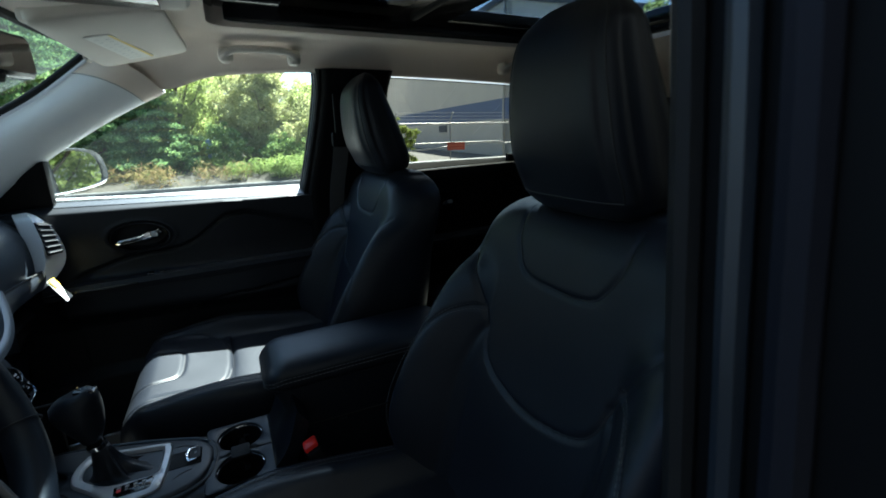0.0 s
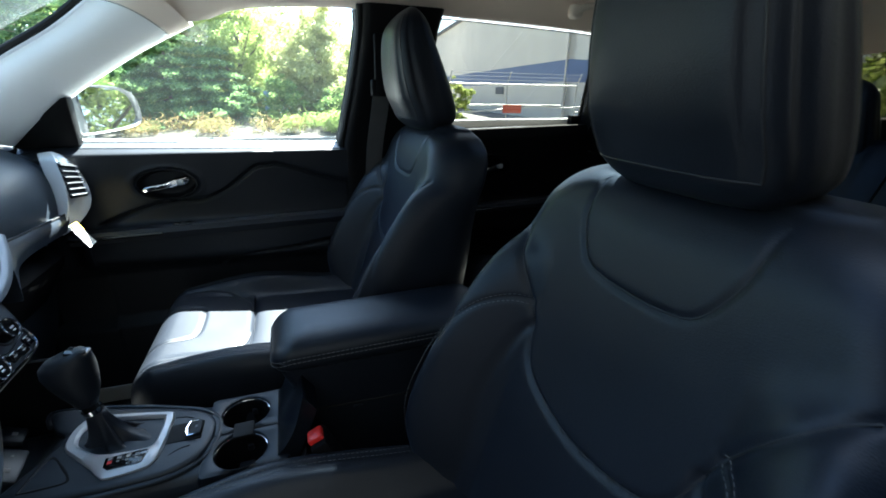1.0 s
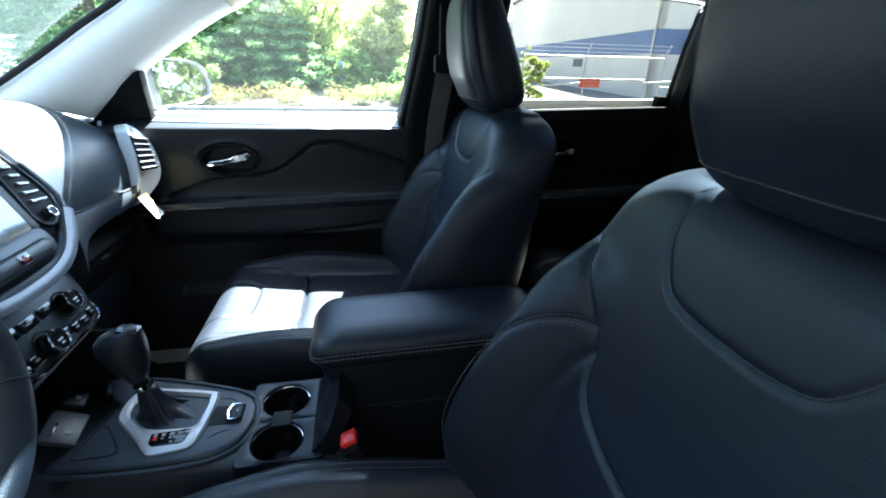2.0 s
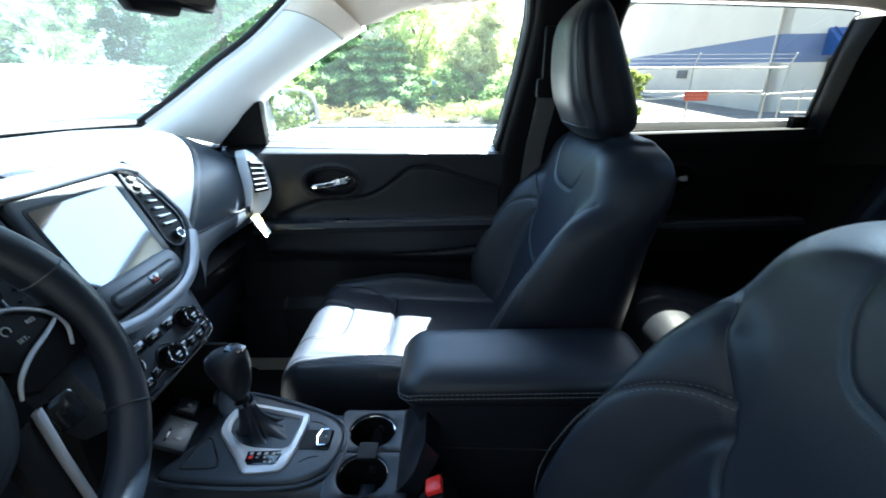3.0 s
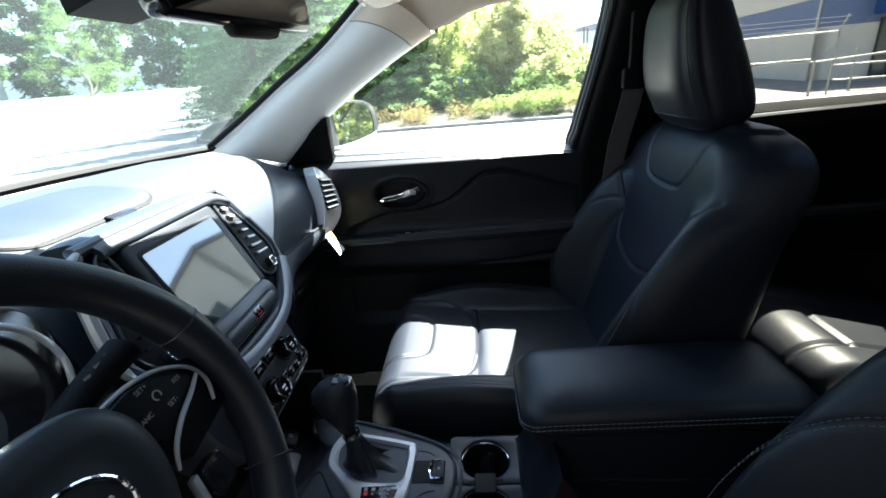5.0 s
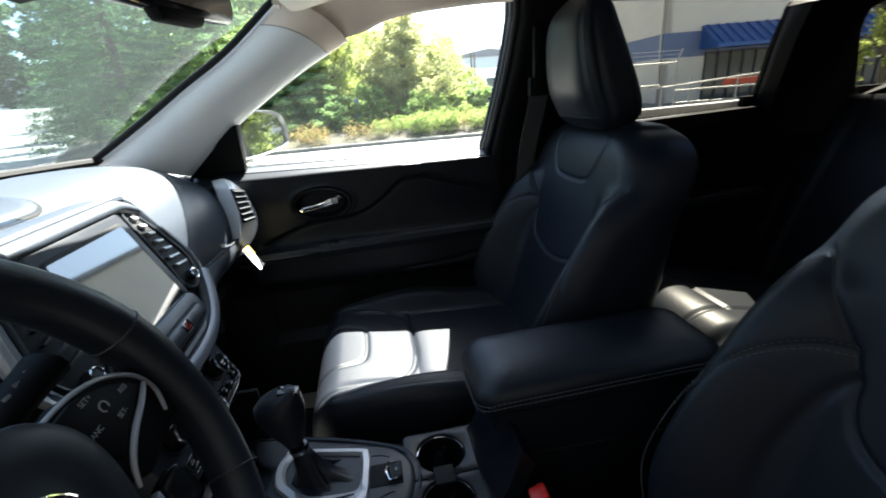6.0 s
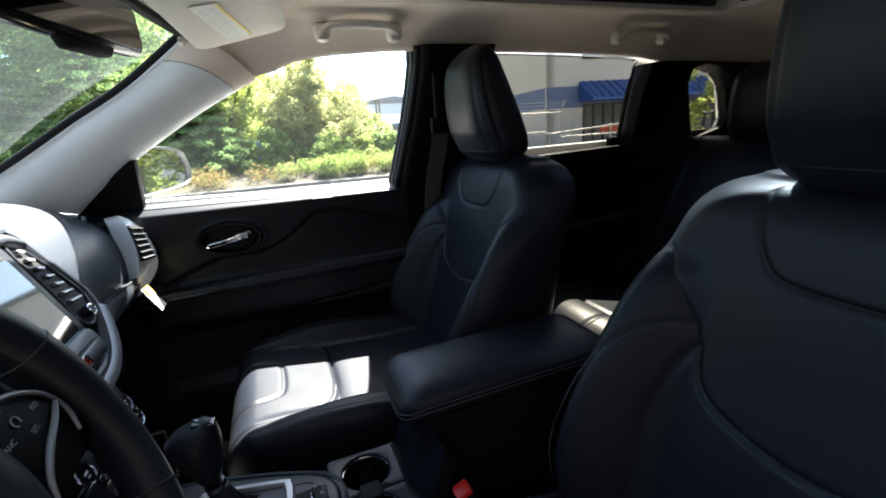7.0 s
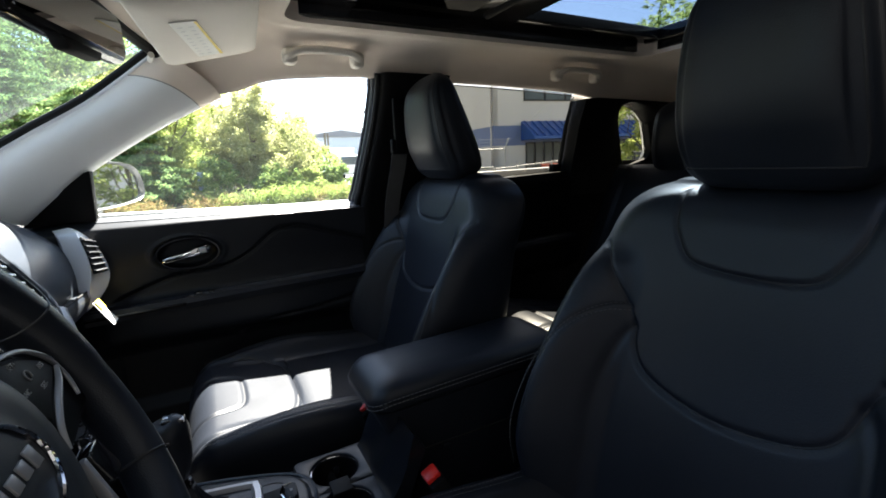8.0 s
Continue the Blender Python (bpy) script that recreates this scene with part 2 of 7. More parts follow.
def lerp_table(rows, x):
    """Smooth value from a table of (x, value): a cubic through the rows."""
    if x <= rows[0][0]:
        return rows[0][1]
    n = len(rows)
    for i in range(n - 1):
        (a, va), (b, vb) = rows[i], rows[i + 1]
        if x <= b:
            w = b - a
            ma = (vb - rows[i - 1][1]) / (b - rows[i - 1][0]) * w if i else (vb - va)
            mb = (rows[i + 2][1] - va) / (rows[i + 2][0] - a) * w if i + 2 < n else (vb - va)
            t = (x - a) / w
            return (2 * t ** 3 - 3 * t * t + 1) * va + (t ** 3 - 2 * t * t + t) * ma + (3 * t * t - 2 * t ** 3) * vb + (t ** 3 - t * t) * mb
    return rows[-1][1]


def seg_dist(px, py, line):
    """Distance from a flat point to a polyline."""
    best = 9.0
    for (ax, ay), (bx, by) in zip(line, line[1:]):
        dx, dy = bx - ax, by - ay
        t = max(0.0, min(1.0, ((px - ax) * dx + (py - ay) * dy) / (dx * dx + dy * dy + 1e-12)))
        best = min(best, (px - ax - t * dx) ** 2 + (py - ay - t * dy) ** 2)
    return math.sqrt(best)


def flat2(pts, n=6, closed=False):
    return [(v.x, v.y) for v in smooth_path([(x, y, 0) for x, y in pts], n, closed)]


def dashes(bm, pts, length=0.005, gap=0.0025, r=0.0007):
    """Stitches: short threads along a path."""
    pts = [Vector(q) for q in pts]
    seg, s = [], 0.0
    cum = [0.0]
    for a, b in zip(pts, pts[1:]):
        cum.append(cum[-1] + (b - a).length)

    def at(d):
        for i in range(len(pts) - 1):
            if d <= cum[i + 1]:
                t = (d - cum[i]) / max(1e-9, cum[i + 1] - cum[i])
                return pts[i].lerp(pts[i + 1], t)
        return pts[-1]
    while s + length < cum[-1]:
        a, b = at(s), at(s + length)
        d = (b - a).normalized()
        x = d.cross(Vector((0.3, 0.2, 1))).normalized() * r
        y = d.cross(x).normalized() * r
        v = [bm.verts.new(p + o) for p in (a, b) for o in (x, y, -x, -y)]
        for i in range(4):
            j = (i + 1) % 4
            bm.faces.new((v[i], v[j], v[4 + j], v[4 + i]))
        bm.faces.new(v[:4][::-1]), bm.faces.new(v[4:])
        s += length + gap

# ---- car shell ----
CY = 0.017  # centre line of the car


def sidey(s, y):
    return CY + s * (y - CY)


def flip(s, p):
    return Vector((p[0], sidey(s, p[1]), p[2]))


RAIL = [(-0.47, 0.578, 1.458), (-0.362, 0.566, 1.494), (-0.216, 0.561, 1.509), (-0.073, 0.559, 1.515), (0.17, 0.561, 1.513), (0.45, 0.562, 1.508), (0.748, 0.568, 1.496), (0.987, 0.579, 1.463), (1.3, 0.575, 1.452), (1.70, 0.54, 1.44)]
HEADER = [(-0.600, 0.555, 1.541), (-0.645, 0.38, 1.556), (-0.665, 0.2, 1.563)]
HOLE = (-0.345, 0.835, 0.335, 1.585)  # sunroof opening: front, rear, half width, height


def ring_resample(pts, n):
    pts = [Vector(p) for p in pts]
    cum = [0.0]
    for a, b in zip(pts, pts[1:] + pts[:1]):
        cum.append(cum[-1] + (b - a).length)
    out = []
    for i in range(n):
        d = cum[-1] * i / n
        for k in range(len(pts)):
            if cum[k] <= d <= cum[k + 1]:
                t = (d - cum[k]) / max(1e-9, cum[k + 1] - cum[k])
                out.append(pts[k].lerp(pts[(k + 1) % len(pts)], t))
                break
    return out


def rounded_rect(x0, x1, y0, y1, r, z=0.0, n=8):
    out = []
    for cx, cy, a0 in ((x1 - r, y1 - r, 0), (x0 + r, y1 - r, 90), (x0 + r, y0 + r, 180), (x1 - r, y0 + r, 270)):
        for k in range(n + 1):
            a = radians(a0 + 90 * k / n)
            out.append(Vector((cx + r * math.cos(a), cy + r * math.sin(a), z)))
    return out


def build_ceiling():
    outer_half = [flip(1, p) for p in RAIL][::-1] + [flip(1, (-0.53, 0.572, 1.495))] + [flip(1, p) for p in HEADER]
    outer = outer_half + [flip(-1, p) for p in outer_half[::-1]]
    outer = smooth_path(outer[:], 6) + [flip(-1, (1.70, 0.54, 1.44)), Vector((1.74, CY, 1.50))]
    x0, x1, hw, hz = HOLE
    inner = rounded_rect(x0, x1, CY - hw, CY + hw, 0.05, hz, 10)
    cen = Vector(((x0 + x1) / 2, CY, hz))

    def by_angle(pts, n=200):
        """Points of the outline along evenly spread directions from the opening's middle."""
        pts = [Vector(p) for p in pts]
        ang = sorted(((math.atan2(p.y - cen.y, p.x - cen.x), p) for p in pts), key=lambda a: a[0])
        out = []
        for i in range(n):
            a = -math.pi + 2 * math.pi * i / n
            for (a0, p0), (a1, p1) in zip([(ang[-1][0] - 2 * math.pi, ang[-1][1])] + ang, ang + [(ang[0][0] + 2 * math.pi, ang[0][1])]):
                if a0 <= a <= a1:
                    out.append(p0.lerp(p1, (a - a0) / max(1e-9, a1 - a0)))
                    break
        return out
    ni, no = by_angle(ring_resample(inner, 400)), by_angle(ring_resample(outer, 500))
    rings = []
    rings.append([p + Vector((0, 0, 0.035)) for p in ni])
    rings.append([p + Vector((0, 0, 0.004)) for p in ni])
    m = 22
    for k in range(m + 1):
        s = k / m
        row = []
        for a, b in zip(ni, no):
            q = a.lerp(b, s)
            drop = s ** 3.2
            # soft raised rim round the opening and a hollow along the side
            q.z = a.z + (b.z - a.z) * drop - 0.006 * math.exp(-((s - 0.10) / 0.06) ** 2) + 0.004 * math.sin(math.pi * s)
            row.append(q)
        rings.append(row)
    rings.append([p + Vector((0, 0.03 if p.y > CY else -0.03, 0.004)) for p in no])
    rings.append([p + Vector((0, 0.035 if p.y > CY else -0.035, 0.05)) for p in no])
    rings.append([p + Vector((0, 0, 0.075)) for p in ni])
    bm = bmesh.new()
    rings.append(rings[0])
    loft(bm, rings, True, False)
    bmesh.ops.remove_doubles(bm, verts=bm.verts[:], dist=1e-5)
    return thing("ceiling", "light beige cloth headliner with a wide sunroof opening", "ceiling", bm, HEADLINER, kind="structure", angle=60)


ceiling = build_ceiling()


def build_sunroof():
    x0, x1, hw, hz = HOLE
    t = thing("sunroof", "black framed panoramic sunroof with two tinted panes", "sunroof", kind="structure")
    panes = ((-0.325, 0.088, 0.268), (0.256, 0.815, 0.268))
    # black frame: bars round two openings, and the inner walls

    def bar(xa, xb, ya, yb, za=1.630, zb=1.66):
        bm = bmesh.new()
        box(bm, ((xa + xb) / 2, (ya + yb) / 2, (za + zb) / 2), (xb - xa, yb - ya, zb - za), 0.004)
        part("frame_bar", bm, GLOSS, t, "glossy black frame bar")
    bar(x0 - 0.01, panes[0][0], CY - hw - 0.01, CY + hw + 0.01, 1.622)
    bar(panes[0][1], panes[1][0], CY - 0.29, CY + 0.29, 1.625)
    bar(panes[1][1], x1 + 0.01, CY - hw - 0.01, CY + hw + 0.01, 1.622)
    for s in (-1, 1):
        bar(panes[0][0] - 0.001, panes[1][1] + 0.001, *sorted((CY + s * 0.268, CY + s * (hw + 0.012))), 1.626)
        bar(x0 - 0.012, x1 + 0.012, *sorted((CY + s * (hw - 0.003), CY + s * (hw + 0.010))), 1.596, 1.640)
    bar(x0 - 0.012, x0 + 0.001, CY - hw, CY + hw, 1.596, 1.64)
    bar(x1 - 0.001, x1 + 0.012, CY - hw, CY + hw, 1.596, 1.64)
    # see-through dark sheet, added half across the front pane to dim the sun
    bm = bmesh.new()
    box(bm, (-0.05, CY, 1.620), (0.276, 0.62, 0.0012))
    part("sun_dimmer", bm, pane("sun_dimming_sheet", (0.24, 0.24, 0.25), 0.0), t, "dark see-through sheet added to dim the sun", smooth=False)
    # slim dark cover tube along the cross bar
    bm = bmesh.new()
    tube(bm, [(0.15, CY - 0.27, 1.630), (0.15, CY + 0.27, 1.630)], 0.012, 14)
    part("crossbar_cover", bm, PLASTIC, t)
    for xa, xb, h in panes:
        bm = bmesh.new()
        box(bm, ((xa + xb) / 2, CY, 1.664), (xb - xa + 0.02, 2 * h + 0.02, 0.005))
        part("pane", bm, GLASS_ROOF, t, "tinted glass pane", smooth=False)
    return t


build_sunroof()

# A pillars: from the dash up to the seam with the headliner
A_WS = [(-1.12, 0.632, 1.215), (-0.975, 0.618, 1.299), (-0.857, 0.603, 1.371), (-0.735, 0.585, 1.442), (-0.60, 0.556, 1.541)]
A_WIN = [(-0.925, 0.652, 1.165), (-0.80, 0.640, 1.268), (-0.70, 0.621, 1.334), (-0.59, 0.600, 1.398), (-0.472, 0.579, 1.457)]


def build_a_pillar(s):
    e1, e2 = smooth_path(A_WS, 8), smooth_path(A_WIN, 8)
    rings = []
    for a, b in zip(e1, e2):
        mid = (a + b) / 2
        row = []
        for k in range(13):
            t = k / 12
            p = a.lerp(b, t)
            bulge = math.sin(math.pi * t) ** 0.8
            p = p + Vector((0.008, -0.030, 0.012)) * bulge
            row.append(p)
        row += [b + Vector((0.004, 0.03, 0.0)), mid + Vector((0, 0.035, 0.0)), a + Vector((0.004, 0.012, 0.0))]
        rings.append([flip(s, p) for p in row])
    # the lower trim piece ends a hand's width before the roof, where the roof lining takes over
    cut = next(i for i, r in enumerate(rings) if (r[6] - rings[-1][6]).length < 0.075)
    bm = bmesh.new()
    loft(bm, rings[:cut + 1])
    ob = thing("a_pillar", "pale grey cloth-covered windscreen pillar trim", "pillar trim", bm, PILLAR, kind="structure", angle=50)
    bm = bmesh.new()
    tube(bm, [flip(s, p + Vector((-0.010, -0.004, 0.010))) for p in e1], 0.008, 8)
    part("windscreen_seal", bm, RUBBER, ob, "black rubber windscreen seal")
    bm = bmesh.new()
    tube(bm, [flip(s, p + Vector((0.014, 0.026, 0.014))) for p in e1], 0.021, 10)
    tube(bm, [flip(s, p + Vector((-0.006, 0.046, 0.014))) for p in e2], 0.015, 10)
    part("outer_pillar", bm, PAINT, ob, "white painted outer pillar")
    bm = bmesh.new()
    loft(bm, rings[cut:])
    part("upper_trim", bm, HEADLINER, ob, "beige cloth end of the roof lining", angle=50)
    bm = bmesh.new()
    tube(bm, [p + Vector((0.001, -0.0006 * s, 0.0005)) for p in rings[cut][:13]], 0.0013, 6)
    part("seam", bm, SEAM_GREY, ob, "fine joint line of the trim")
    return ob


build_a_pillar(1), build_a_pillar(-1)

# ---- windscreen ----
WS_BASE = lambda y: Vector((-1.225 + 0.11 * ((y - CY) / 0.62) ** 2, y, 1.236 - 0.012 * ((y - CY) / 0.62) ** 2))
WS_TOP = lambda y: Vector((-0.672 + 0.075 * ((y - CY) / 0.56) ** 2, CY + (y - CY) * 0.885, 1.566 - 0.022 * ((y - CY) / 0.62) ** 2))


def build_windscreen():
    bm = bmesh.new()

    def f(u, v):
        y = CY + (u - 0.5) * 1.26
        p = WS_BASE(y).lerp(WS_TOP(y), v)
        return p + Vector((-0.03, 0, 0.035)) * math.sin(math.pi * v) * 0.6 + Vector((-0.012, 0, 0.012))
    sheet(bm, 24, 14, f)
    ob = thing("windscreen", "clear laminated glass windscreen", "windscreen", bm, GLASS_WIND, kind="structure", angle=80)
    ob.visible_shadow = False
    bm = bmesh.new()
    tube(bm, [WS_BASE(CY + (k / 20 - 0.5) * 1.25) + Vector((-0.004, 0, 0.001)) for k in range(21)], 0.010, 8)
    part("lower_seal", bm, RUBBER, ob, "black seal along the glass base")
    bm = bmesh.new()
    tube(bm, [f(k / 20, 0.985) + Vector((0.008, 0, -0.008)) for k in range(21)], 0.012, 8)
    part("upper_seal", bm, RUBBER, ob)


build_windscreen()


def side_point(x, z, s=1, out=0.0):
    """A point of the leaning side of the cabin."""
    return flip(s, (x, 0.69 - 0.36 * (z - 1.15) + out, z))


FRONT_WIN = [(-0.905, 1.158), (-0.80, 1.262), (-0.70, 1.330), (-0.59, 1.395), (-0.47, 1.455), (-0.362, 1.493), (-0.216, 1.508), (-0.085, 1.512), (-0.052, 1.492), (-0.066, 1.365), (-0.107, 1.135)]
REAR_WIN = [(0.155, 1.500), (0.175, 1.512), (0.45, 1.506), (0.738, 1.494), (0.752, 1.47), (0.757, 1.390), (0.778, 1.232), (0.770, 1.200), (0.45, 1.198), (0.17, 1.190), (0.135, 1.20)]
QUARTER = [(0.985, 1.44), (1.005, 1.459), (1.04, 1.465), (1.122, 1.445), (1.201, 1.396), (1.29, 1.275), (1.285, 1.24), (1.15, 1.205), (1.12, 1.225)]


def build_side_window(name, outline, glass, s, label):
    pts = [side_point(x, z, s, 0.022) for x, z in outline]
    bm = bmesh.new()
    vs = [bm.verts.new(p) for p in pts]
    bm.faces.new(vs)
    bmesh.ops.triangulate(bm, faces=bm.faces[:])
    ob = thing(name, label, "window", bm, glass, kind="structure", smooth=False)
    ob.visible_shadow = glass is GLASS_DARK
    if glass is GLASS_CLEAR:
        return ob
    bm = bmesh.new()
    tube(bm, smooth_path([side_point(x, z, s, 0.036) for x, z in outline], 4, True), 0.0022, 8, True, up=(0, 1, 0.3))
    part("seal", bm, RUBBER, ob, "black rubber seal")
    return ob


build_side_window("window_1", FRONT_WIN, GLASS_CLEAR, 1, "clear front passenger side window, closed")
build_side_window("window_2", REAR_WIN, GLASS_DARK, 1, "dark tinted rear side window, closed")
build_side_window("window_3", QUARTER, GLASS_DARK, 1, "small tinted rear quarter window")
build_side_window("window_4", REAR_WIN, GLASS_DARK, -1, "dark tinted rear side window, closed")
build_side_window("window_5", QUARTER, GLASS_DARK, -1, "small tinted rear quarter window")


def build_sail(s):
    """Black corner trim in front of the door window."""
    bm = bmesh.new()
    o = [(-0.935, 1.155), (-0.915, 1.185), (-0.79, 1.28), (-0.775, 1.285), (-0.79, 1.16)]
    extrude_outline(bm, [side_point(x, z, s, -0.016) for x, z in o], Vector((0, 0.035 * s, 0)), 0.004)
    return thing("corner_trim", "black plastic corner trim inside the door mirror", "trim", bm, PLASTIC, kind="structure")


build_sail(1)


def build_b_pillar(s):
    """Lower and upper pillar trim with rounded corners."""
    secs = [(0.40, -0.105, 0.160, 0.640), (0.80, -0.108, 0.155, 0.645), (1.12, -0.110, 0.150, 0.640), (1.20, -0.100, 0.150, 0.615), (1.36, -0.070, 0.155, 0.560), (1.47, -0.055, 0.162, 0.528), (1.525, -0.055, 0.175, 0.512)]
    if s < 0:
        secs = [(0.40, -0.095, 0.160, 0.765), (0.80, -0.095, 0.155, 0.758), (1.12, -0.094, 0.150, 0.728), (1.24, -0.093, 0.150, 0.715), (1.36, -0.092, 0.155, 0.702), (1.47, -0.090, 0.162, 0.688), (1.60, -0.088, 0.175, 0.672)]
    rings = []
    for z, xa, xb, yi in secs:
        yo = yi + (0.11 if s > 0 else 0.22)
        r = 0.028
        ring = rounded_rect(xa, xb, yi, yo, r, z, 5)
        rings.append([flip(s, p) for p in ring])
    bm = bmesh.new()
    loft(bm, rings)
    ob = thing("b_pillar", "black moulded centre pillar trim with door seal", "pillar trim", bm, PLASTIC, kind="structure", angle=40)
    for k, (dx, dy, r) in enumerate(((-0.004, 0.030, 0.010), (-0.006, 0.062, 0.009), (-0.004, 0.092, 0.012))):
        bm = bmesh.new()
        tube(bm, smooth_path([flip(s, (xa + dx, yi + dy, z)) for z, xa, xb, yi in secs], 6), r, 8)
        # Middle seal takes the paler bluish plastic to draw a highlight on the rubber
        part("door_seal", bm, (RUBBER, CONSOLE, DARK_PAINT)[k], ob, "black rubber door seal" if k != 2 else "dark painted pillar edge")
    return ob


build_b_pillar(1), build_b_pillar(-1)


def build_rear_panel(s):
    """Black trim round the quarter window, from the rear door back to the tailgate."""
    inner = ring_resample([side_point(x, z, s) for x, z in QUARTER], 96)
    outer_flat = [(0.765, 1.480), (0.985, 1.478), (1.35, 1.470), (1.70, 1.45), (1.72, 1.20), (1.72, 1.10), (1.2, 1.10), (0.84, 1.10), (0.797, 1.12), (0.785, 1.20), (0.762, 1.39)]
    cen = Vector((1.13, 0, 1.34))

    def ordered(pts, n=96):
        pts = ring_resample(pts, 500)
        ang = sorted(((math.atan2(p.z - cen.z, p.x - cen.x), p) for p in pts), key=lambda q: q[0])
        out = []
        for i in range(n):
            a = -math.pi + 2 * math.pi * (i + 0.5) / n
            out.append(min(ang, key=lambda q: abs(q[0] - a))[1])
        return out
    ni, no = ordered(inner), ordered([side_point(x, z, s) for x, z in outer_flat])
    out = Vector((0, s, 0))
    rings = [[p + out * 0.03 for p in ni], [p + out * 0.0 for p in ni]]
    for k in range(1, 8):
        t = k / 7
        rings.append([a.lerp(b, t) - out * (0.035 * math.sin(math.pi * min(1, t * 2.2) / 2)) for a, b in zip(ni, no)])
    rings.append([p + out * 0.05 for p in no])
    rings.append(rings[0])
    bm = bmesh.new()
    loft(bm, rings, True, False)
    bmesh.ops.remove_doubles(bm, verts=bm.verts[:], dist=1e-5)
    return thing("rear_side_panel", "black moulded trim round the rear quarter window", "pillar trim", bm, PLASTIC, kind="structure", angle=50)


build_rear_panel(1), build_rear_panel(-1)


def build_tailgate():
    t = thing("tailgate", "black tailgate trim with the rear window", "tailgate", kind="structure")
    bm = bmesh.new()
    for c, sz in (((1.74, CY, 0.85), (0.08, 1.30, 0.80)), ((1.715, CY, 1.515), (0.09, 1.16, 0.05)), ((1.73, CY + 0.53, 1.38), (0.08, 0.12, 0.30)), ((1.73, CY - 0.53, 1.38), (0.08, 0.12, 0.30))):
        box(bm, c, sz, 0.015)
    part("trim", bm, PLASTIC, t)
    bm = bmesh.new()
    box(bm, (1.75, CY, 1.37), (0.005, 0.98, 0.28))
    part("window", bm, GLASS_DARK, t, "tinted rear window", smooth=False)


build_tailgate()


# ---- floor, bulkhead, outer body ----
def build_floor():
    bm = bmesh.new()

    def f(u, v):
        x, y = -1.35 + 3.1 * u, CY + (v - 0.5) * 1.36
        z = 0.36 + 0.03 * math.sin(9 * x) * math.sin(7 * y) * 0.2 + max(0, (-0.95 - x)) * 0.9
        return Vector((x, y, z))
    sheet(bm, 60, 30, f, (0, 0, -0.08))
    return thing("floor", "black carpeted car floor", "floor", bm, CARPET, kind="structure")


build_floor()


def build_body():
    t = thing("car_body", "white painted car bonnet and sills", "car body", kind="structure")
    bm = bmesh.new()

    def hood(u, v):
        x, y = -1.255 - 0.95 * u, CY + (v - 0.5) * 1.36
        e = abs(v - 0.5) * 2
        z = 1.205 - 0.05 * u - 0.13 * u * u - 0.03 * e ** 4 + 0.012 * math.exp(-((e - 0.62) / 0.18) ** 2)
        return Vector((x + 0.10 * e * e, y, z))
    sheet(bm, 20, 40, hood, (0, 0, -0.03))
    part("bonnet", bm, PAINT, t, "white painted bonnet")
    bm = bmesh.new()
    box(bm, (-1.30, CY, 0.78), (0.06, 1.30, 0.80), 0.02)
    part("bulkhead", bm, CARPET, t)
    for s in (1, -1):
        bm = bmesh.new()
        box(bm, flip(s, (0.2, 0.72, 0.36)), (2.6, 0.10, 0.12), 0.02)
        part("sill", bm, DARK_PAINT if s < 0 else PAINT, t)
        bm = bmesh.new()
        box(bm, flip(s, (-1.14, 0.69, 0.79)), (0.42, 0.06, 0.74), 0.02)
        part("front_side", bm, PLASTIC, t)
    return t


build_body()


def build_outer_skin(s):
    """Painted outer side below the windows, and the outer rear pillar."""
    t = thing("car_side", "white painted outer body side below the windows", "car body", kind="structure")
    base = [(-0.98, 1.160), (-0.905, 1.168), (-0.107, 1.149), (0.0, 1.168), (0.135, 1.206), (0.77, 1.218), (1.15, 1.224), (1.75, 1.23)]
    rings = []
    for k in range(61):
        x = -0.98 + 2.73 * k / 60
        z = lerp_table(base, x)
        rings.append([flip(s, (x, y, zz)) for y, zz in ((0.722, z - 0.02), (0.726, z + 0.004), (0.740, z + 0.007), (0.772, z - 0.006), (0.800, z - 0.04), (0.815, z - 0.12), (0.820, 0.75), (0.800, 0.40), (0.785, 0.40), (0.790, 0.75), (0.785, z - 0.12))])
    bm = bmesh.new()
    loft(bm, rings)
    part("side", bm, PAINT, t, "white painted side", angle=50)
    for o in (((0.795, 1.20), (0.775, 1.40), (0.768, 1.50), (0.99, 1.475), (0.975, 1.44), (1.11, 1.225), (1.14, 1.19)), ((1.30, 1.24), (1.305, 1.275), (1.21, 1.405), (1.125, 1.456), (1.05, 1.475), (1.72, 1.45), (1.78, 1.22))):
        bm = bmesh.new()
        extrude_outline(bm, [side_point(x, z, s, 0.045) for x, z in o], Vector((0, 0.012 * s, 0)))
        part("rear_pillar", bm, PAINT, t, "painted rear pillar", smooth=False)
    # unseen ledge added over the rear quarter to keep the sun off that window
    bm = bmesh.new()
    a, b = flip(s, (1.17, 0.580, 1.493)), flip(s, (1.17, 0.740, 1.493))
    box(bm, (a + b) / 2, (0.52, abs(b.y - a.y), 0.018), 0.006)
    part("sun_ledge", bm, PAINT, t, "unseen ledge added to keep sun off the quarter window")
    return t


build_outer_skin(1)


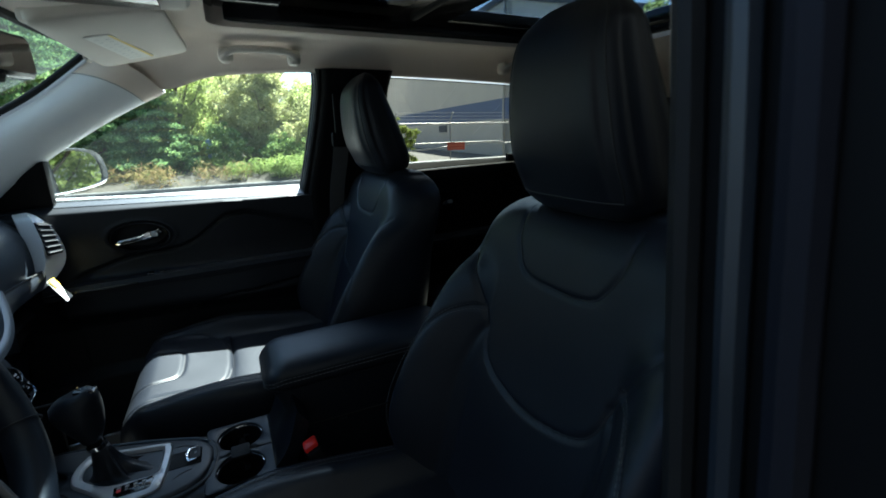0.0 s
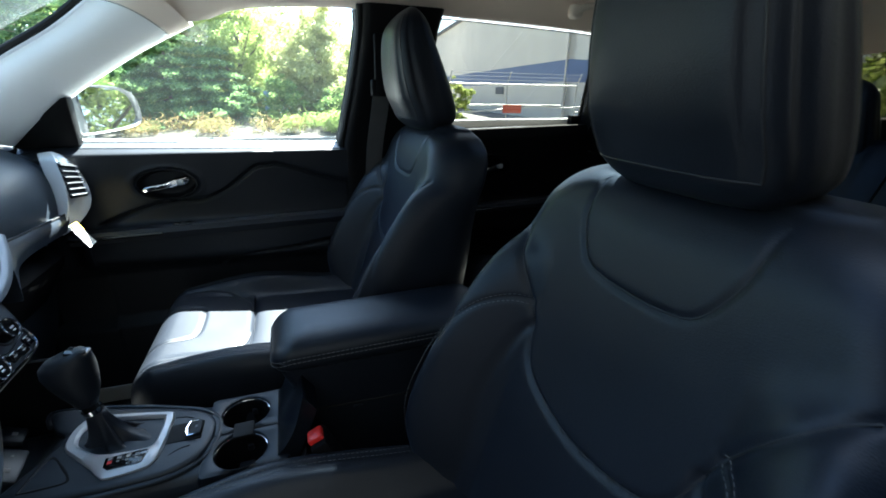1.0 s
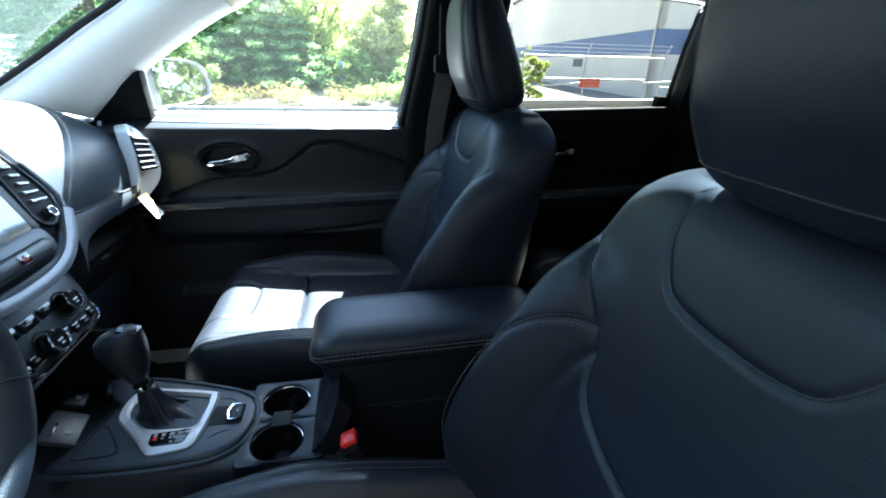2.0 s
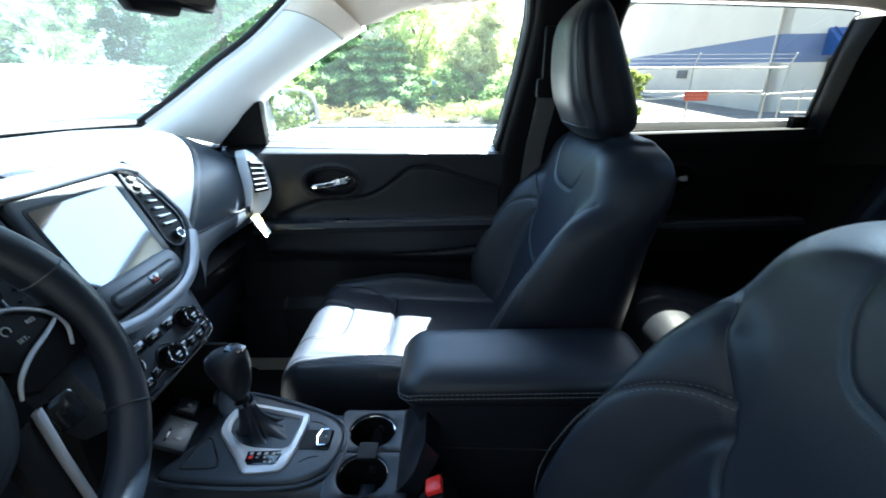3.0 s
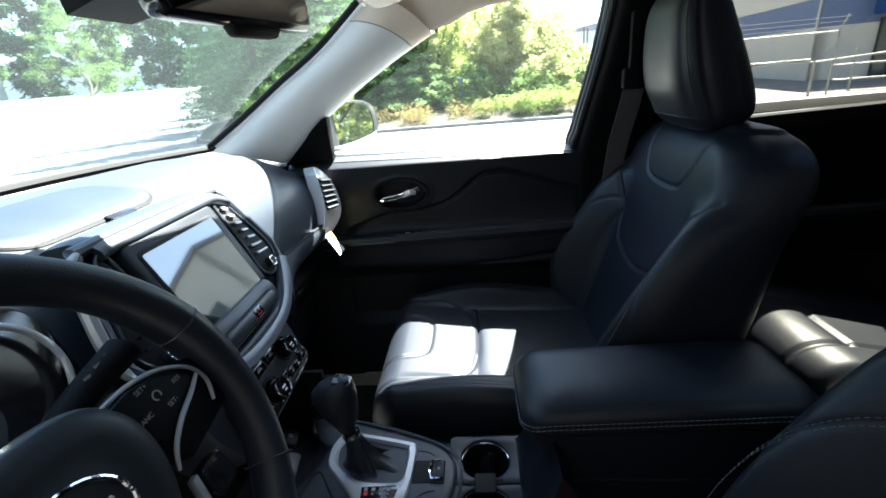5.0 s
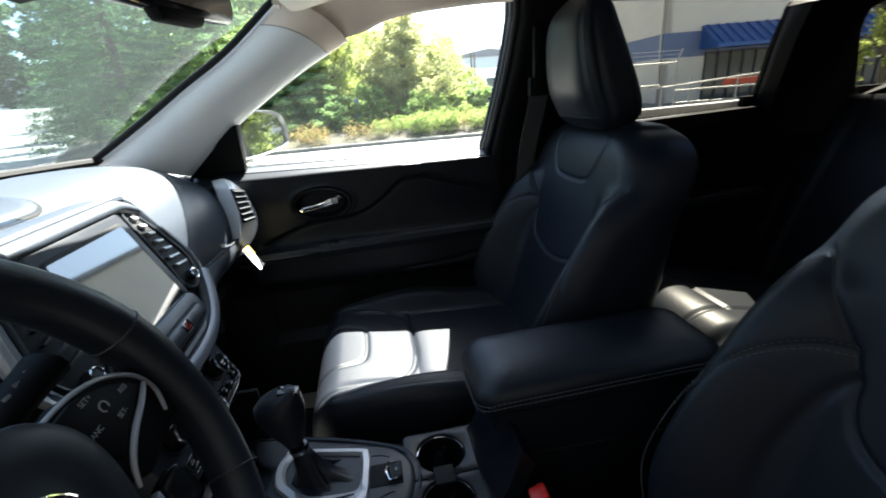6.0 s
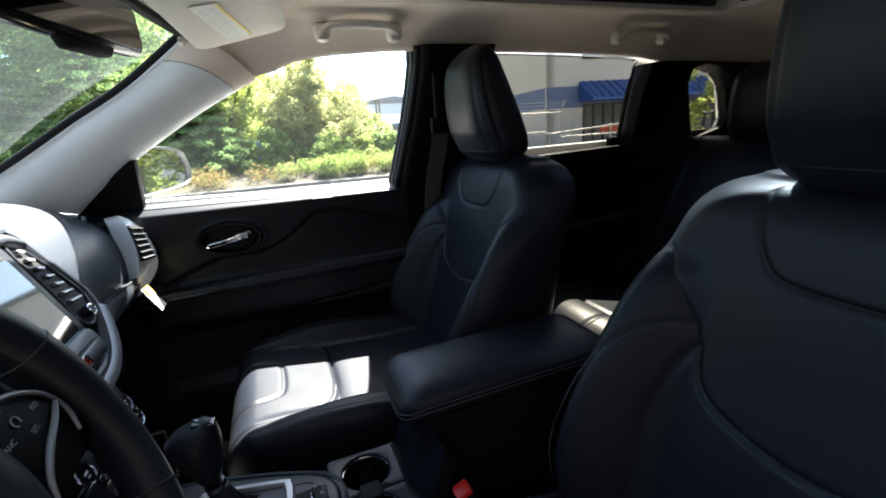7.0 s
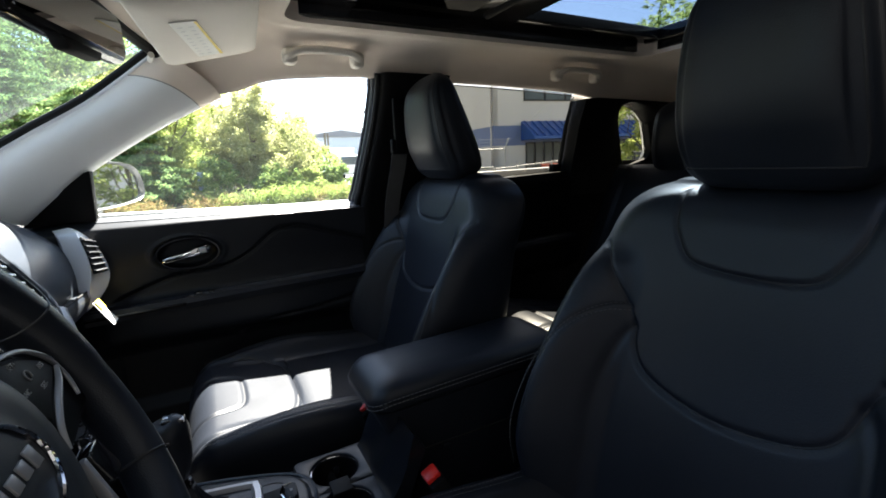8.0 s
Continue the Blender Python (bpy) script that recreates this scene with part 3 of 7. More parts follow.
def build_rear_arch(s):
    """Moulded black trim over the wheel arch, beside the rear bench and the load floor."""
    rings = []
    for k in range(41):
        x = 0.74 + 0.98 * k / 40
        arch = math.sqrt(max(0.0, 1 - ((x - 1.18) / 0.40) ** 2)) * 0.05
        rings.append([flip(s, (x, y, z)) for y, z in ((0.715, 0.40), (0.690 - arch, 0.42), (0.690 - arch, 0.62), (0.688 - arch * 0.5, 0.82), (0.690, 0.95), (0.692, 1.235), (0.715, 1.235))])
    bm = bmesh.new()
    loft(bm, rings)
    return thing("wheel_arch_trim", "black moulded trim over the rear wheel arch", "trim", bm, PLASTIC, kind="structure", angle=50)


build_rear_arch(1), build_rear_arch(-1)

# ---- door panels ----
CREASE = flat2([(-0.80, 0.935), (-0.74, 0.962), (-0.627, 0.998), (-0.523, 1.004), (-0.455, 1.030), (-0.375, 1.090), (-0.33, 1.098), (-0.29, 1.096), (-0.14, 1.045), (-0.09, 1.03)], 5)
POCKET = flat2([(-0.50, 0.80), (-0.428, 0.835), (-0.30, 0.848), (-0.16, 0.868)], 5)

CREASE_Z = sorted((p[0], p[1]) for p in CREASE)


def build_door(s, x0, x1, z0a, z0b, front):
    """A moulded inner door panel: bright rounded ledge at the top, handle hollow, insert crease, armrest and pocket."""
    hx, hz, hw, hh = (-0.602, 1.055, 0.078, 0.044) if front else (0.39, 1.062, 0.075, 0.042)
    bottom = 0.44

    def ledge_drop(x):
        return 0.030 - 0.016 * (x - x0) / (x1 - x0) if front else 0.034

    def depth(x, z, top):
        y = 0.646
        d = top - z
        y += (0.056 if front else 0.010) * max(0.0, 1 - max(0, d) / ledge_drop(x)) ** 1.2          # ledge falls away towards the glass
        y += 0.008 * math.exp(-((z - 1.0) / 0.05) ** 2)
        # insert below the crease stands a little back, soft edge
        if front:
            c = seg_dist(x, z, CREASE)
            below = lerp_table(CREASE_Z, x) - z
            y += 0.010 * math.exp(-(c / 0.0055) ** 2) + 0.007 / (1 + math.exp(-below / 0.006)) * (1 if x > -0.80 else 0)
        # armrest
        a = 1 / (1 + math.exp(-(0.938 - z) / 0.004)) * 1 / (1 + math.exp((0.842 - 0.04 * (x - x0) - z) / 0.010))
        ends = 1 / (1 + math.exp(-(x - x0 - 0.12) / 0.010))
        y -= 0.052 * a * ends
        if z < 0.84:
            y += 0.022 * min(1, (0.84 - z) / 0.05)
        # handle hollow with a raised lip
        e = math.hypot((x - hx) / hw, (z - hz) / hh)
        y += 0.034 / (1 + math.exp((e - 0.92) / 0.05)) - 0.006 * math.exp(-((e - 1.1) / 0.12) ** 2)
        if front:
            y += 0.010 * math.exp(-(seg_dist(x, z, POCKET) / 0.005) ** 2)
        # map pocket
        if z < 0.66:
            y -= 0.03 * min(1, (0.66 - z) / 0.03)
        return y

    def f(u, v):
        x = x0 + (x1 - x0) * u
        top = z0a + (z0b - z0a) * u
        if front:
            top -= 0.02 * max(0, 0.12 - u) / 0.12
        z = bottom + (top - bottom) * v
        return flip(s, (x, depth(x, z, top), z))
    bm = bmesh.new()
    sheet(bm, 200, 190, f, (0, 0.05 * s, 0))
    return bm, depth, (hx, hz)


def door_handle(parent, s, hx, hz):
    """Chrome pull: a blade that widens into a lock block."""
    prof = [(-0.062, 0.006), (-0.055, 0.0085), (-0.02, 0.0085), (0.005, 0.009), (0.018, 0.014), (0.05, 0.014), (0.056, 0.008)]
    rings = []
    for dx, h in prof:
        y = 0.650 + 0.012 * (1 - ((dx + 0.005) / 0.06) ** 2) * -1
        zc = hz + 0.012 * (dx / 0.06) - 0.002
        rings.append([flip(s, (hx + dx, y + dy, zc + dz)) for dy, dz in ((-0.006, -h * 0.7), (-0.008, 0), (-0.006, h * 0.7), (0.002, h), (0.008, h * 0.7), (0.008, -h * 0.7), (0.002, -h))])
    bm = bmesh.new()
    loft(bm, rings)
    h = part("handle", bm, CHROME, parent, "chrome door handle", angle=50)
    bm = bmesh.new()
    box(bm, flip(s, (hx + 0.036, 0.631, hz + 0.006)), (0.018, 0.008, 0.014), 0.003)
    part("lock_tab", bm, SILVER, h, "small lock button with a red mark")
    bm = bmesh.new()
    pts = [flip(s, (hx + 0.075 * math.cos(a), 0.641, hz + 0.0415 * math.sin(a))) for a in [2 * math.pi * k / 40 for k in range(40)]]
    tube(bm, pts, 0.0035, 6, True, up=(0, 1, 0))
    part("bezel", bm, GLOSS, parent, "dark ring round the handle hollow")


def finish_door(name, label, s, x0, x1, za, zb, front):
    bm, depth, (hx, hz) = build_door(s, x0, x1, za, zb, front)
    d = thing(name, label, "car door", bm, PLASTIC_GREY if front else PLASTIC, kind="structure", angle=60)
    door_handle(d, s, hx, hz)
    # soft pad along the window

    def ledge(u, v):
        x = x0 + (x1 - x0) * u
        top = za + (zb - za) * u - (0.02 * max(0, 0.12 - u) / 0.12 if front else 0)
        z = top + 0.001 - 0.012 * v
        return flip(s, (x, depth(x, z, top) - 0.002, z + 0.001))
    if front:
        bm = bmesh.new()
        sheet(bm, 60, 10, ledge, (0, 0.006 * s, -0.003))
        part("window_ledge", bm, VINYL, d, "soft vinyl ledge under the window", angle=60)
    # padded armrest top with twin stitching
    bm = bmesh.new()
    n = 40
    rings = []
    for k in range(n + 1):
        u = k / n
        x = x0 + 0.11 + (x1 - x0 - 0.13) * u
        z = 0.930 + 0.016 * u
        rings.append([flip(s, (x, y, z + dz)) for y, dz in ((0.655, 0.004), (0.62, 0.012), (0.597, 0.009), (0.590, -0.004), (0.597, -0.022), (0.655, -0.026))])
    loft(bm, rings)
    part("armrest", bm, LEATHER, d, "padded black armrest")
    bm = bmesh.new()
    dashes(bm, [r[2] + Vector((0, -0.001 * s, 0.002)) for r in rings[12:]])
    dashes(bm, [r[2] + Vector((0, 0.005 * s, 0.004)) for r in rings[12:]])
    part("stitching", bm, THREAD, d, "grey double stitching", smooth=False)
    bm = bmesh.new()
    tube(bm, [r[3] + Vector((0, -0.002 * s, 0)) for r in rings[:13]], 0.0045, 6)
    part("trim_strip", bm, GLOSS, d, "slim glossy trim strip")
    if front:
        bm = bmesh.new()
        for dx in (0.0, 0.03):
            box(bm, flip(s, (-0.59 + dx, 0.615, 0.947)), (0.016, 0.018, 0.007), 0.002)
        part("window_switch", bm, GLOSS, d, "black window switches with grey marks")
    return d


finish_door("door_1", "black moulded front passenger door panel, closed", 1, -0.95, -0.095, 1.168, 1.152, True)
finish_door("door_2", "black moulded rear door panel, closed", 1, 0.145, 0.80, 1.186, 1.206, False)
finish_door("door_3", "black moulded rear door panel, closed", -1, 0.145, 0.80, 1.186, 1.206, False)

# ---- seats ----
BACK_X = [(0.66, -0.125), (0.72, -0.110), (0.90, -0.053), (1.00, -0.022), (1.10, 0.006), (1.15, 0.019), (1.18, 0.028), (1.205, 0.042), (1.218, 0.056), (1.225, 0.070)]
BACK_R = [(0.66, 0.08), (0.75, 0.12), (0.90, 0.145), (1.08, 0.155), (1.17, 0.156), (1.205, 0.150), (1.225, 0.140)]
BOLSTER = [(0.66, 0.03), (0.72, 0.060), (0.82, 0.104), (0.92, 0.098), (1.00, 0.074), (1.05, 0.055), (1.080, 0.040), (1.098, 0.027), (1.110, 0.013), (1.122, 0.004), (1.14, 0.0), (1.24, 0.0)]
BACK_W = [(0.66, 0.215), (0.74, 0.250), (0.90, 0.270), (1.00, 0.270), (1.10, 0.266), (1.15, 0.260), (1.18, 0.250), (1.200, 0.232), (1.215, 0.206), (1.225, 0.172)]
EDGE_AT = [(0.66, 0.86), (0.95, 0.84), (1.06, 0.83), (1.115, 0.76), (1.16, 0.70), (1.20, 0.60), (1.225, 0.45)]
EDGE_IN = [(0.66, 0.40), (1.02, 0.42), (1.11, 0.62), (1.16, 0.78), (1.225, 0.85)]
V_SEAM = flat2([(-0.112, 1.215), (-0.107, 1.172), (-0.095, 1.144), (-0.076, 1.121), (-0.045, 1.113), (0, 1.111), (0.045, 1.113), (0.076, 1.121), (0.095, 1.144), (0.107, 1.172), (0.112, 1.215)], 5)
U_SEAM = flat2([(-0.222, 1.124), (-0.200, 1.106), (-0.168, 1.062), (-0.143, 1.015), (-0.127, 0.968), (-0.100, 0.944), (-0.05, 0.930), (0, 0.925), (0.05, 0.930), (0.100, 0.944), (0.127, 0.968), (0.143, 1.015), (0.168, 1.062), (0.200, 1.106), (0.222, 1.124)], 5)
WING = [flat2([(s * 0.150, 1.034), (s * 0.178, 1.032), (s * 0.212, 1.008), (s * 0.242, 0.95), (s * 0.252, 0.86), (s * 0.243, 0.76)], 5) for s in (-1, 1)]
LUMBAR = [flat2([(s * 0.140, 1.005), (s * 0.156, 0.975), (s * 0.165, 0.90), (s * 0.158, 0.80), (s * 0.155, 0.70)], 5) for s in (-1, 1)]


def back_front(y, z):
    w = lerp_table(BACK_W, z)
    s = abs(y) / max(w, 0.05)
    x = lerp_table(BACK_X, z)
    t = max(0.0, min(1.0, (s - 0.50) / 0.36))
    x -= lerp_table(BOLSTER, z) * t * t * (3 - 2 * t)
    x += 0.004 * (1 - s * s) * math.exp(-((z - 0.98) / 0.1) ** 2)
    return x


def seam_dent(y, z):
    d = 0.0
    for line, depth, wid in ((V_SEAM, 0.0038, 0.0034), (U_SEAM, 0.0052, 0.0040), (WING[0], 0.004, 0.0045), (WING[1], 0.004, 0.0045), (LUMBAR[0], 0.005, 0.007), (LUMBAR[1], 0.005, 0.007)):
        k = seg_dist(y, z, line)
        if k < 0.03:
            d += depth * math.exp(-(k / wid) ** 2)
    return d


def backrest_mesh():
    bm = bmesh.new()
    rings = []
    zs = [0.66 + 0.565 * (k / 160) for k in range(161)]
    nf, nb = 190, 26
    for z in zs:
        w = lerp_table(BACK_W, z)
        row = []
        for k in range(nf):
            y = -w + 2 * w * k / (nf - 1)
            e = abs(y) / w
            f = back_front(y, z)
            rear = lerp_table(BACK_R, z)
            at, into = lerp_table(EDGE_AT, z), lerp_table(EDGE_IN, z)
            edge = max(0.0, (e - at) / (1 - at))
            x = f + (rear - f) * into * (1 - math.sqrt(max(0.0, 1 - edge ** 2)))
            x += seam_dent(y, z)
            row.append(Vector((x, y * (1 - 0.0), z)))
        for k in range(nb):
            a = math.pi * (k + 1) / (nb + 1)
            y = w * math.cos(a)
            rear = lerp_table(BACK_R, z)
            fx = row[-1].x if k < nb / 2 else row[0].x
            row.append(Vector((fx + (rear - fx) * math.sin(a) ** 0.55, w * (1 if y > 0 else -1) * abs(math.cos(a)) ** 0.7, z)))
        rings.append(row)
    # rounded top and bottom
    top = rings[-1]
    c = sum(top, Vector()) / len(top)
    for k in range(1, 7):
        a = k / 6 * math.pi / 2
        rings.append([c.lerp(p, max(0.02, math.cos(a) ** 0.7)) + Vector((0, 0, 0.012 * math.sin(a))) for p in top])
    bot = rings[0]
    cb = sum(bot, Vector()) / len(bot)
    rings = [[cb.lerp(p, 0.5) - Vector((0, 0, 0.02)) for p in bot]] + rings
    loft(bm, rings)
    return bm


CUSH_SEAM = flat2([(-0.630, -0.095), (-0.585, -0.093), (-0.535, -0.080), (-0.519, -0.055), (-0.516, 0.0), (-0.519, 0.055), (-0.535, 0.080), (-0.585, 0.093), (-0.630, 0.095)], 5)
CUSH_U = flat2([(-0.630, -0.182), (-0.56, -0.180), (-0.47, -0.168), (-0.418, -0.125), (-0.402, -0.06), (-0.400, 0.0), (-0.402, 0.06), (-0.418, 0.125), (-0.47, 0.168), (-0.56, 0.180), (-0.630, 0.182)], 5)
CUSH_WING = [flat2([(-0.60, s * 0.205), (-0.45, s * 0.215), (-0.30, s * 0.225), (-0.12, s * 0.215)], 5) for s in (-1, 1)]


def cushion_top(x, y):
    s = abs(y) / 0.255
    z = sum(lerp_table([(-0.68, 0.745), (-0.60, 0.758), (-0.45, 0.742), (-0.30, 0.728), (-0.12, 0.720), (-0.05, 0.725)], x + 0.016 * k) for k in range(-3, 4)) / 7
    t = max(0.0, min(1.0, (s - 0.56) / 0.24))
    z += lerp_table([(-0.62, 0.0), (-0.56, 0.008), (-0.50, 0.024), (-0.42, 0.040), (-0.34, 0.044), (-0.24, 0.036), (-0.10, 0.030)], x) * t * t * (3 - 2 * t)
    dent = 0.0
    for line, depth, wid in ((CUSH_SEAM, 0.0042, 0.0052), (CUSH_U, 0.0055, 0.0062), (CUSH_WING[0], 0.002, 0.008), (CUSH_WING[1], 0.002, 0.008)):
        k = seg_dist(x, y, line)
        if k < 0.04:
            dent += depth * math.exp(-(k / wid) ** 2)
    # the panel behind the U seam sits lower beside it and rises again
    if x > -0.402 and s < 0.62:
        dent += 0.010 * math.exp(-(x + 0.402) / 0.018) * min(1.0, (0.62 - s) / 0.12)
    return z - dent


def cushion_mesh():
    bm = bmesh.new()
    rings = []
    nx, ny = 190, 170
    for i in range(nx + 1):
        u = i / nx
        x = -0.648 + 0.563 * u
        fr = max(0.0, (-0.575 - x) / 0.073)
        w = 0.258 * (1 - 0.18 * fr ** 2.2) - 0.036 * max(0.0, (-0.40 - x) / 0.25) - 0.02 * max(0, (u - 0.7) / 0.3)
        sag = 0.105 * (1 - math.sqrt(max(0.0, 1 - fr ** 2))) if fr < 1 else 0.105
        row = []
        for j in range(ny + 1):
            y = -w + 2 * w * j / ny
            e = abs(y) / w
            edge = max(0.0, (e - 0.88) / 0.12)
            z = cushion_top(x, y) - sag * 1.0 - 0.045 * (1 - math.sqrt(max(0.0, 1 - edge ** 2)))
            row.append(Vector((x, y, z)))
        bz = 0.60
        row += [Vector((x, w * 0.985, 0.66)), Vector((x, w * 0.93, bz)), Vector((x, 0, bz - 0.01)), Vector((x, -w * 0.93, bz)), Vector((x, -w * 0.985, 0.66))]
        rings.append(row)
    loft(bm, rings)
    return bm


def headrest_point(v, a):
    """A wedge: padded front face that leans forward, flat flanks, back sloping up to a narrow crown."""
    z = 1.222 + 0.272 * v
    lo, hi = max(0.0, (0.12 - v) / 0.12), max(0.0, (v - 0.84) / 0.16)
    shrink = math.sqrt(max(0.0, 1 - lo ** 2 * 0.6)) * math.sqrt(max(0.012, 1 - hi ** 2))
    w = lerp_table([(0, 0.108), (0.2, 0.118), (0.5, 0.112), (0.8, 0.098), (1.0, 0.084)], v) * (0.35 + 0.65 * shrink)
    xf = lerp_table([(0, 0.020), (0.14, 0.004), (0.3, -0.016), (0.55, -0.026), (0.8, -0.022), (1, 0.006)], v)
    xr = lerp_table([(0, 0.128), (0.15, 0.134), (0.35, 0.120), (0.6, 0.094), (0.85, 0.066), (1, 0.052)], v)
    c, h = (xf + xr) / 2, (xr - xf) / 2 * shrink
    ca, sa = math.cos(a), math.sin(a)
    y = w * math.copysign(abs(sa) ** 0.46, sa)
    x = c + h * math.copysign(abs(ca) ** 0.46, ca)
    y *= 1 - 0.16 * max(0, (c - x) / max(h, 1e-4)) ** 2 - 0.12 * max(0, (x - c) / max(h, 1e-4)) ** 2
    # welts on the flank: two soft upright furrows, and a sunk seam round the front pad
    f = (x - c) / max(h, 1e-4)
    amp = math.sin(math.pi * min(1, max(0, v))) ** 0.6
    y *= 1 - amp * (0.045 * math.exp(-((f + 0.40) / 0.10) ** 2) + 0.040 * math.exp(-((f - 0.18) / 0.12) ** 2) + 0.06 * math.exp(-((f + 0.80) / 0.07) ** 2))
    return Vector((x, y, z))


def headrest_mesh():
    bm = bmesh.new()
    loft(bm, [[headrest_point(k / 60, 2 * math.pi * j / 160) for j in range(160)] for k in range(61)])
    return bm


def seat_thing(at, label):
    t = thing("front_seat", label, "car seat", at=at, group="front seats")
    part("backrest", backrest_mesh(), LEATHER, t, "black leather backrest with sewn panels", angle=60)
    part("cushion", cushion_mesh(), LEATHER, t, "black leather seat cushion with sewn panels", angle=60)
    for line in (CUSH_SEAM, CUSH_U):
        bm = bmesh.new()
        pts = []
        for x, y in line:
            fr = max(0.0, (-0.575 - x) / 0.073)
            pts.append(Vector((x, y, cushion_top(x, y) - 0.105 * (1 - math.sqrt(max(0.0, 1 - fr ** 2))) + 0.0002)))
        tube(bm, pts, 0.0011, 6)
        part("seam", bm, DARK_THREAD, t, "dark sewn seam")
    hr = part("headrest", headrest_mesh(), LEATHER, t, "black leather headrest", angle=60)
    for sgn in (-1, 1):
        bm = bmesh.new()
        tube(bm, [headrest_point(0.10 + 0.82 * k / 30, math.pi + sgn * 1.06) + Vector((0, 0, 0)) for k in range(31)], 0.0014, 6)
        part("seam", bm, DARK_THREAD, hr)
    bm = bmesh.new()
    tube(bm, [headrest_point(0.10, math.pi + 1.06 * (k / 12 - 1)) for k in range(25)], 0.0014, 6)
    part("seam", bm, DARK_THREAD, hr)
    for s in (-1, 1):
        bm = bmesh.new()
        tube(bm, [(0.075, s * 0.055, 1.20), (0.070, s * 0.055, 1.275)], 0.007, 10)
        part("headrest_post", bm, RUBBER, t, "black headrest post")
    # sewn seams as thin dark cords
    for name, line in (("yoke_seam", V_SEAM), ("insert_seam", U_SEAM)):
        bm = bmesh.new()
        tube(bm, [(back_front(y, z) + seam_dent(y, z) - 0.0005, y, z) for y, z in line if z < 1.195 and abs(y) < 0.84 * lerp_table(BACK_W, z)], 0.0012, 6)
        part(name, bm, DARK_THREAD, t)
    # stitching beside the wing seams and across the shoulders
    for line in WING:
        bm = bmesh.new()
        for off in (-0.005, 0.005):
            dashes(bm, [(back_front(y, z + off) + seam_dent(y, z + off) - 0.0003, y, z + off) for y, z in line], 0.0045, 0.003, 0.0005)
        part("stitching", bm, THREAD, t, "grey double stitching", smooth=False)
    for line in CUSH_WING:
        bm = bmesh.new()
        for off in (-0.005, 0.005):
            dashes(bm, [(x, y + off, cushion_top(x, y + off) + 0.0003) for x, y in line], 0.0045, 0.003, 0.0005)
        part("stitching", bm, THREAD, t, "grey double stitching", smooth=False)
    # plastic base with side shields and runners
    bm = bmesh.new()
    box(bm, (-0.34, 0, 0.55), (0.56, 0.42, 0.12), 0.02)
    part("base", bm, PLASTIC, t, "black plastic seat base")
    for s in (-1, 1):
        bm = bmesh.new()
        o = [(-0.56, 0.56), (-0.50, 0.66), (-0.20, 0.70), (-0.02, 0.76), (0.06, 0.72), (0.05, 0.60), (-0.05, 0.53), (-0.50, 0.52)]
        extrude_outline(bm, [Vector((x, s * 0.252, z)) for x, z in o], Vector((0, s * 0.022, 0)), 0.006)
        part("side_shield", bm, PLASTIC, t, "black plastic side shield")
        bm = bmesh.new()
        box(bm, (-0.30, s * 0.17, 0.425), (0.62, 0.05, 0.06), 0.006)
        part("runner", bm, RUBBER, t)
    return t


PASSENGER_AT, DRIVER_AT = (-0.004, 0.376, 0.0), (0.046, -0.415, -0.004)
seat = seat_thing(PASSENGER_AT, "black leather front passenger seat with headrest")
drv = copy_thing(seat, Matrix.Translation(DRIVER_AT))
tagged(drv, "black leather driver's seat beside the centre console")


def build_rear_seat():
    t = thing("rear_bench", "black leather rear bench seat with headrests", "bench seat")
    bm = bmesh.new()

    def cushion(u, v):
        y = CY + (v - 0.5) * 1.22
        a = abs(y - CY)
        fr = max(0.0, (0.20 - u) / 0.20)
        # three seats: each nose bows forward, with a valley between them
        bow = max(0.0, math.cos(math.pi * ((a - 0.36) / 0.40))) if a > 0.17 else max(0.0, math.cos(math.pi * a / 0.36)) * 0.6
        x = 0.285 + 0.56 * u - 0.030 * bow * (1 - u)
        z = 0.764 - 0.125 * u - 0.105 * (1 - math.sqrt(max(0, 1 - fr * fr))) + 0.016 * bow
        for yy, d, w in ((0.175, 0.020, 0.016), (0.265, 0.007, 0.006), (0.475, 0.007, 0.006)):
            z -= d * math.exp(-((a - yy) / w) ** 2)
        inside = 0.265 < a < 0.475
        z -= 0.009 * math.exp(-((u - 0.24) / 0.014) ** 2) * inside
        z += 0.014 * math.exp(-((a - 0.54) / 0.05) ** 2)
        return Vector((x, y, z))
    sheet(bm, 80, 200, cushion, (0, 0, -0.20))
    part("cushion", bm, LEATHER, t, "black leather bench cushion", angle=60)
    for y0, y1 in ((-0.60, -0.18), (-0.175, 0.175), (0.18, 0.60)):
        bm = bmesh.new()

        def back(u, v, y0=y0, y1=y1):
            y = CY + y0 + (y1 - y0) * v
            z = 0.62 + 0.60 * u
            e = abs(2 * v - 1)
            x = 0.755 + 0.265 * u + 0.008 * max(0, (e - 0.8) / 0.2) ** 2 + 0.02 * max(0, (u - 0.85) / 0.15) ** 2 - 0.012 * math.sin(math.pi * u)
            if e < 0.7:
                x += 0.006
            return Vector((x, y, z))
        sheet(bm, 36, 40, back, (0.13, 0, -0.02))
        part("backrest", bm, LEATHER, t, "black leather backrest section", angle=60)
    base = headrest_mesh()
    me = mesh_of(base, "headrest")
    me.materials.append(LEATHER)
    for y in (-0.325, 0.0, 0.325):
        h = new("headrest", me)
        h.parent = t
        h.location = (1.015, CY + y, -0.045 if y else -0.135)
        h.scale = (0.8, 0.95, 1.0)
        for s in (-1, 1):
            bm = bmesh.new()
            tube(bm, [(1.04, CY + y + s * 0.05, 1.18), (1.04, CY + y + s * 0.05, 1.22)], 0.006, 8)
            part("headrest_post", bm, CHROME, t)
    return t


build_rear_seat()


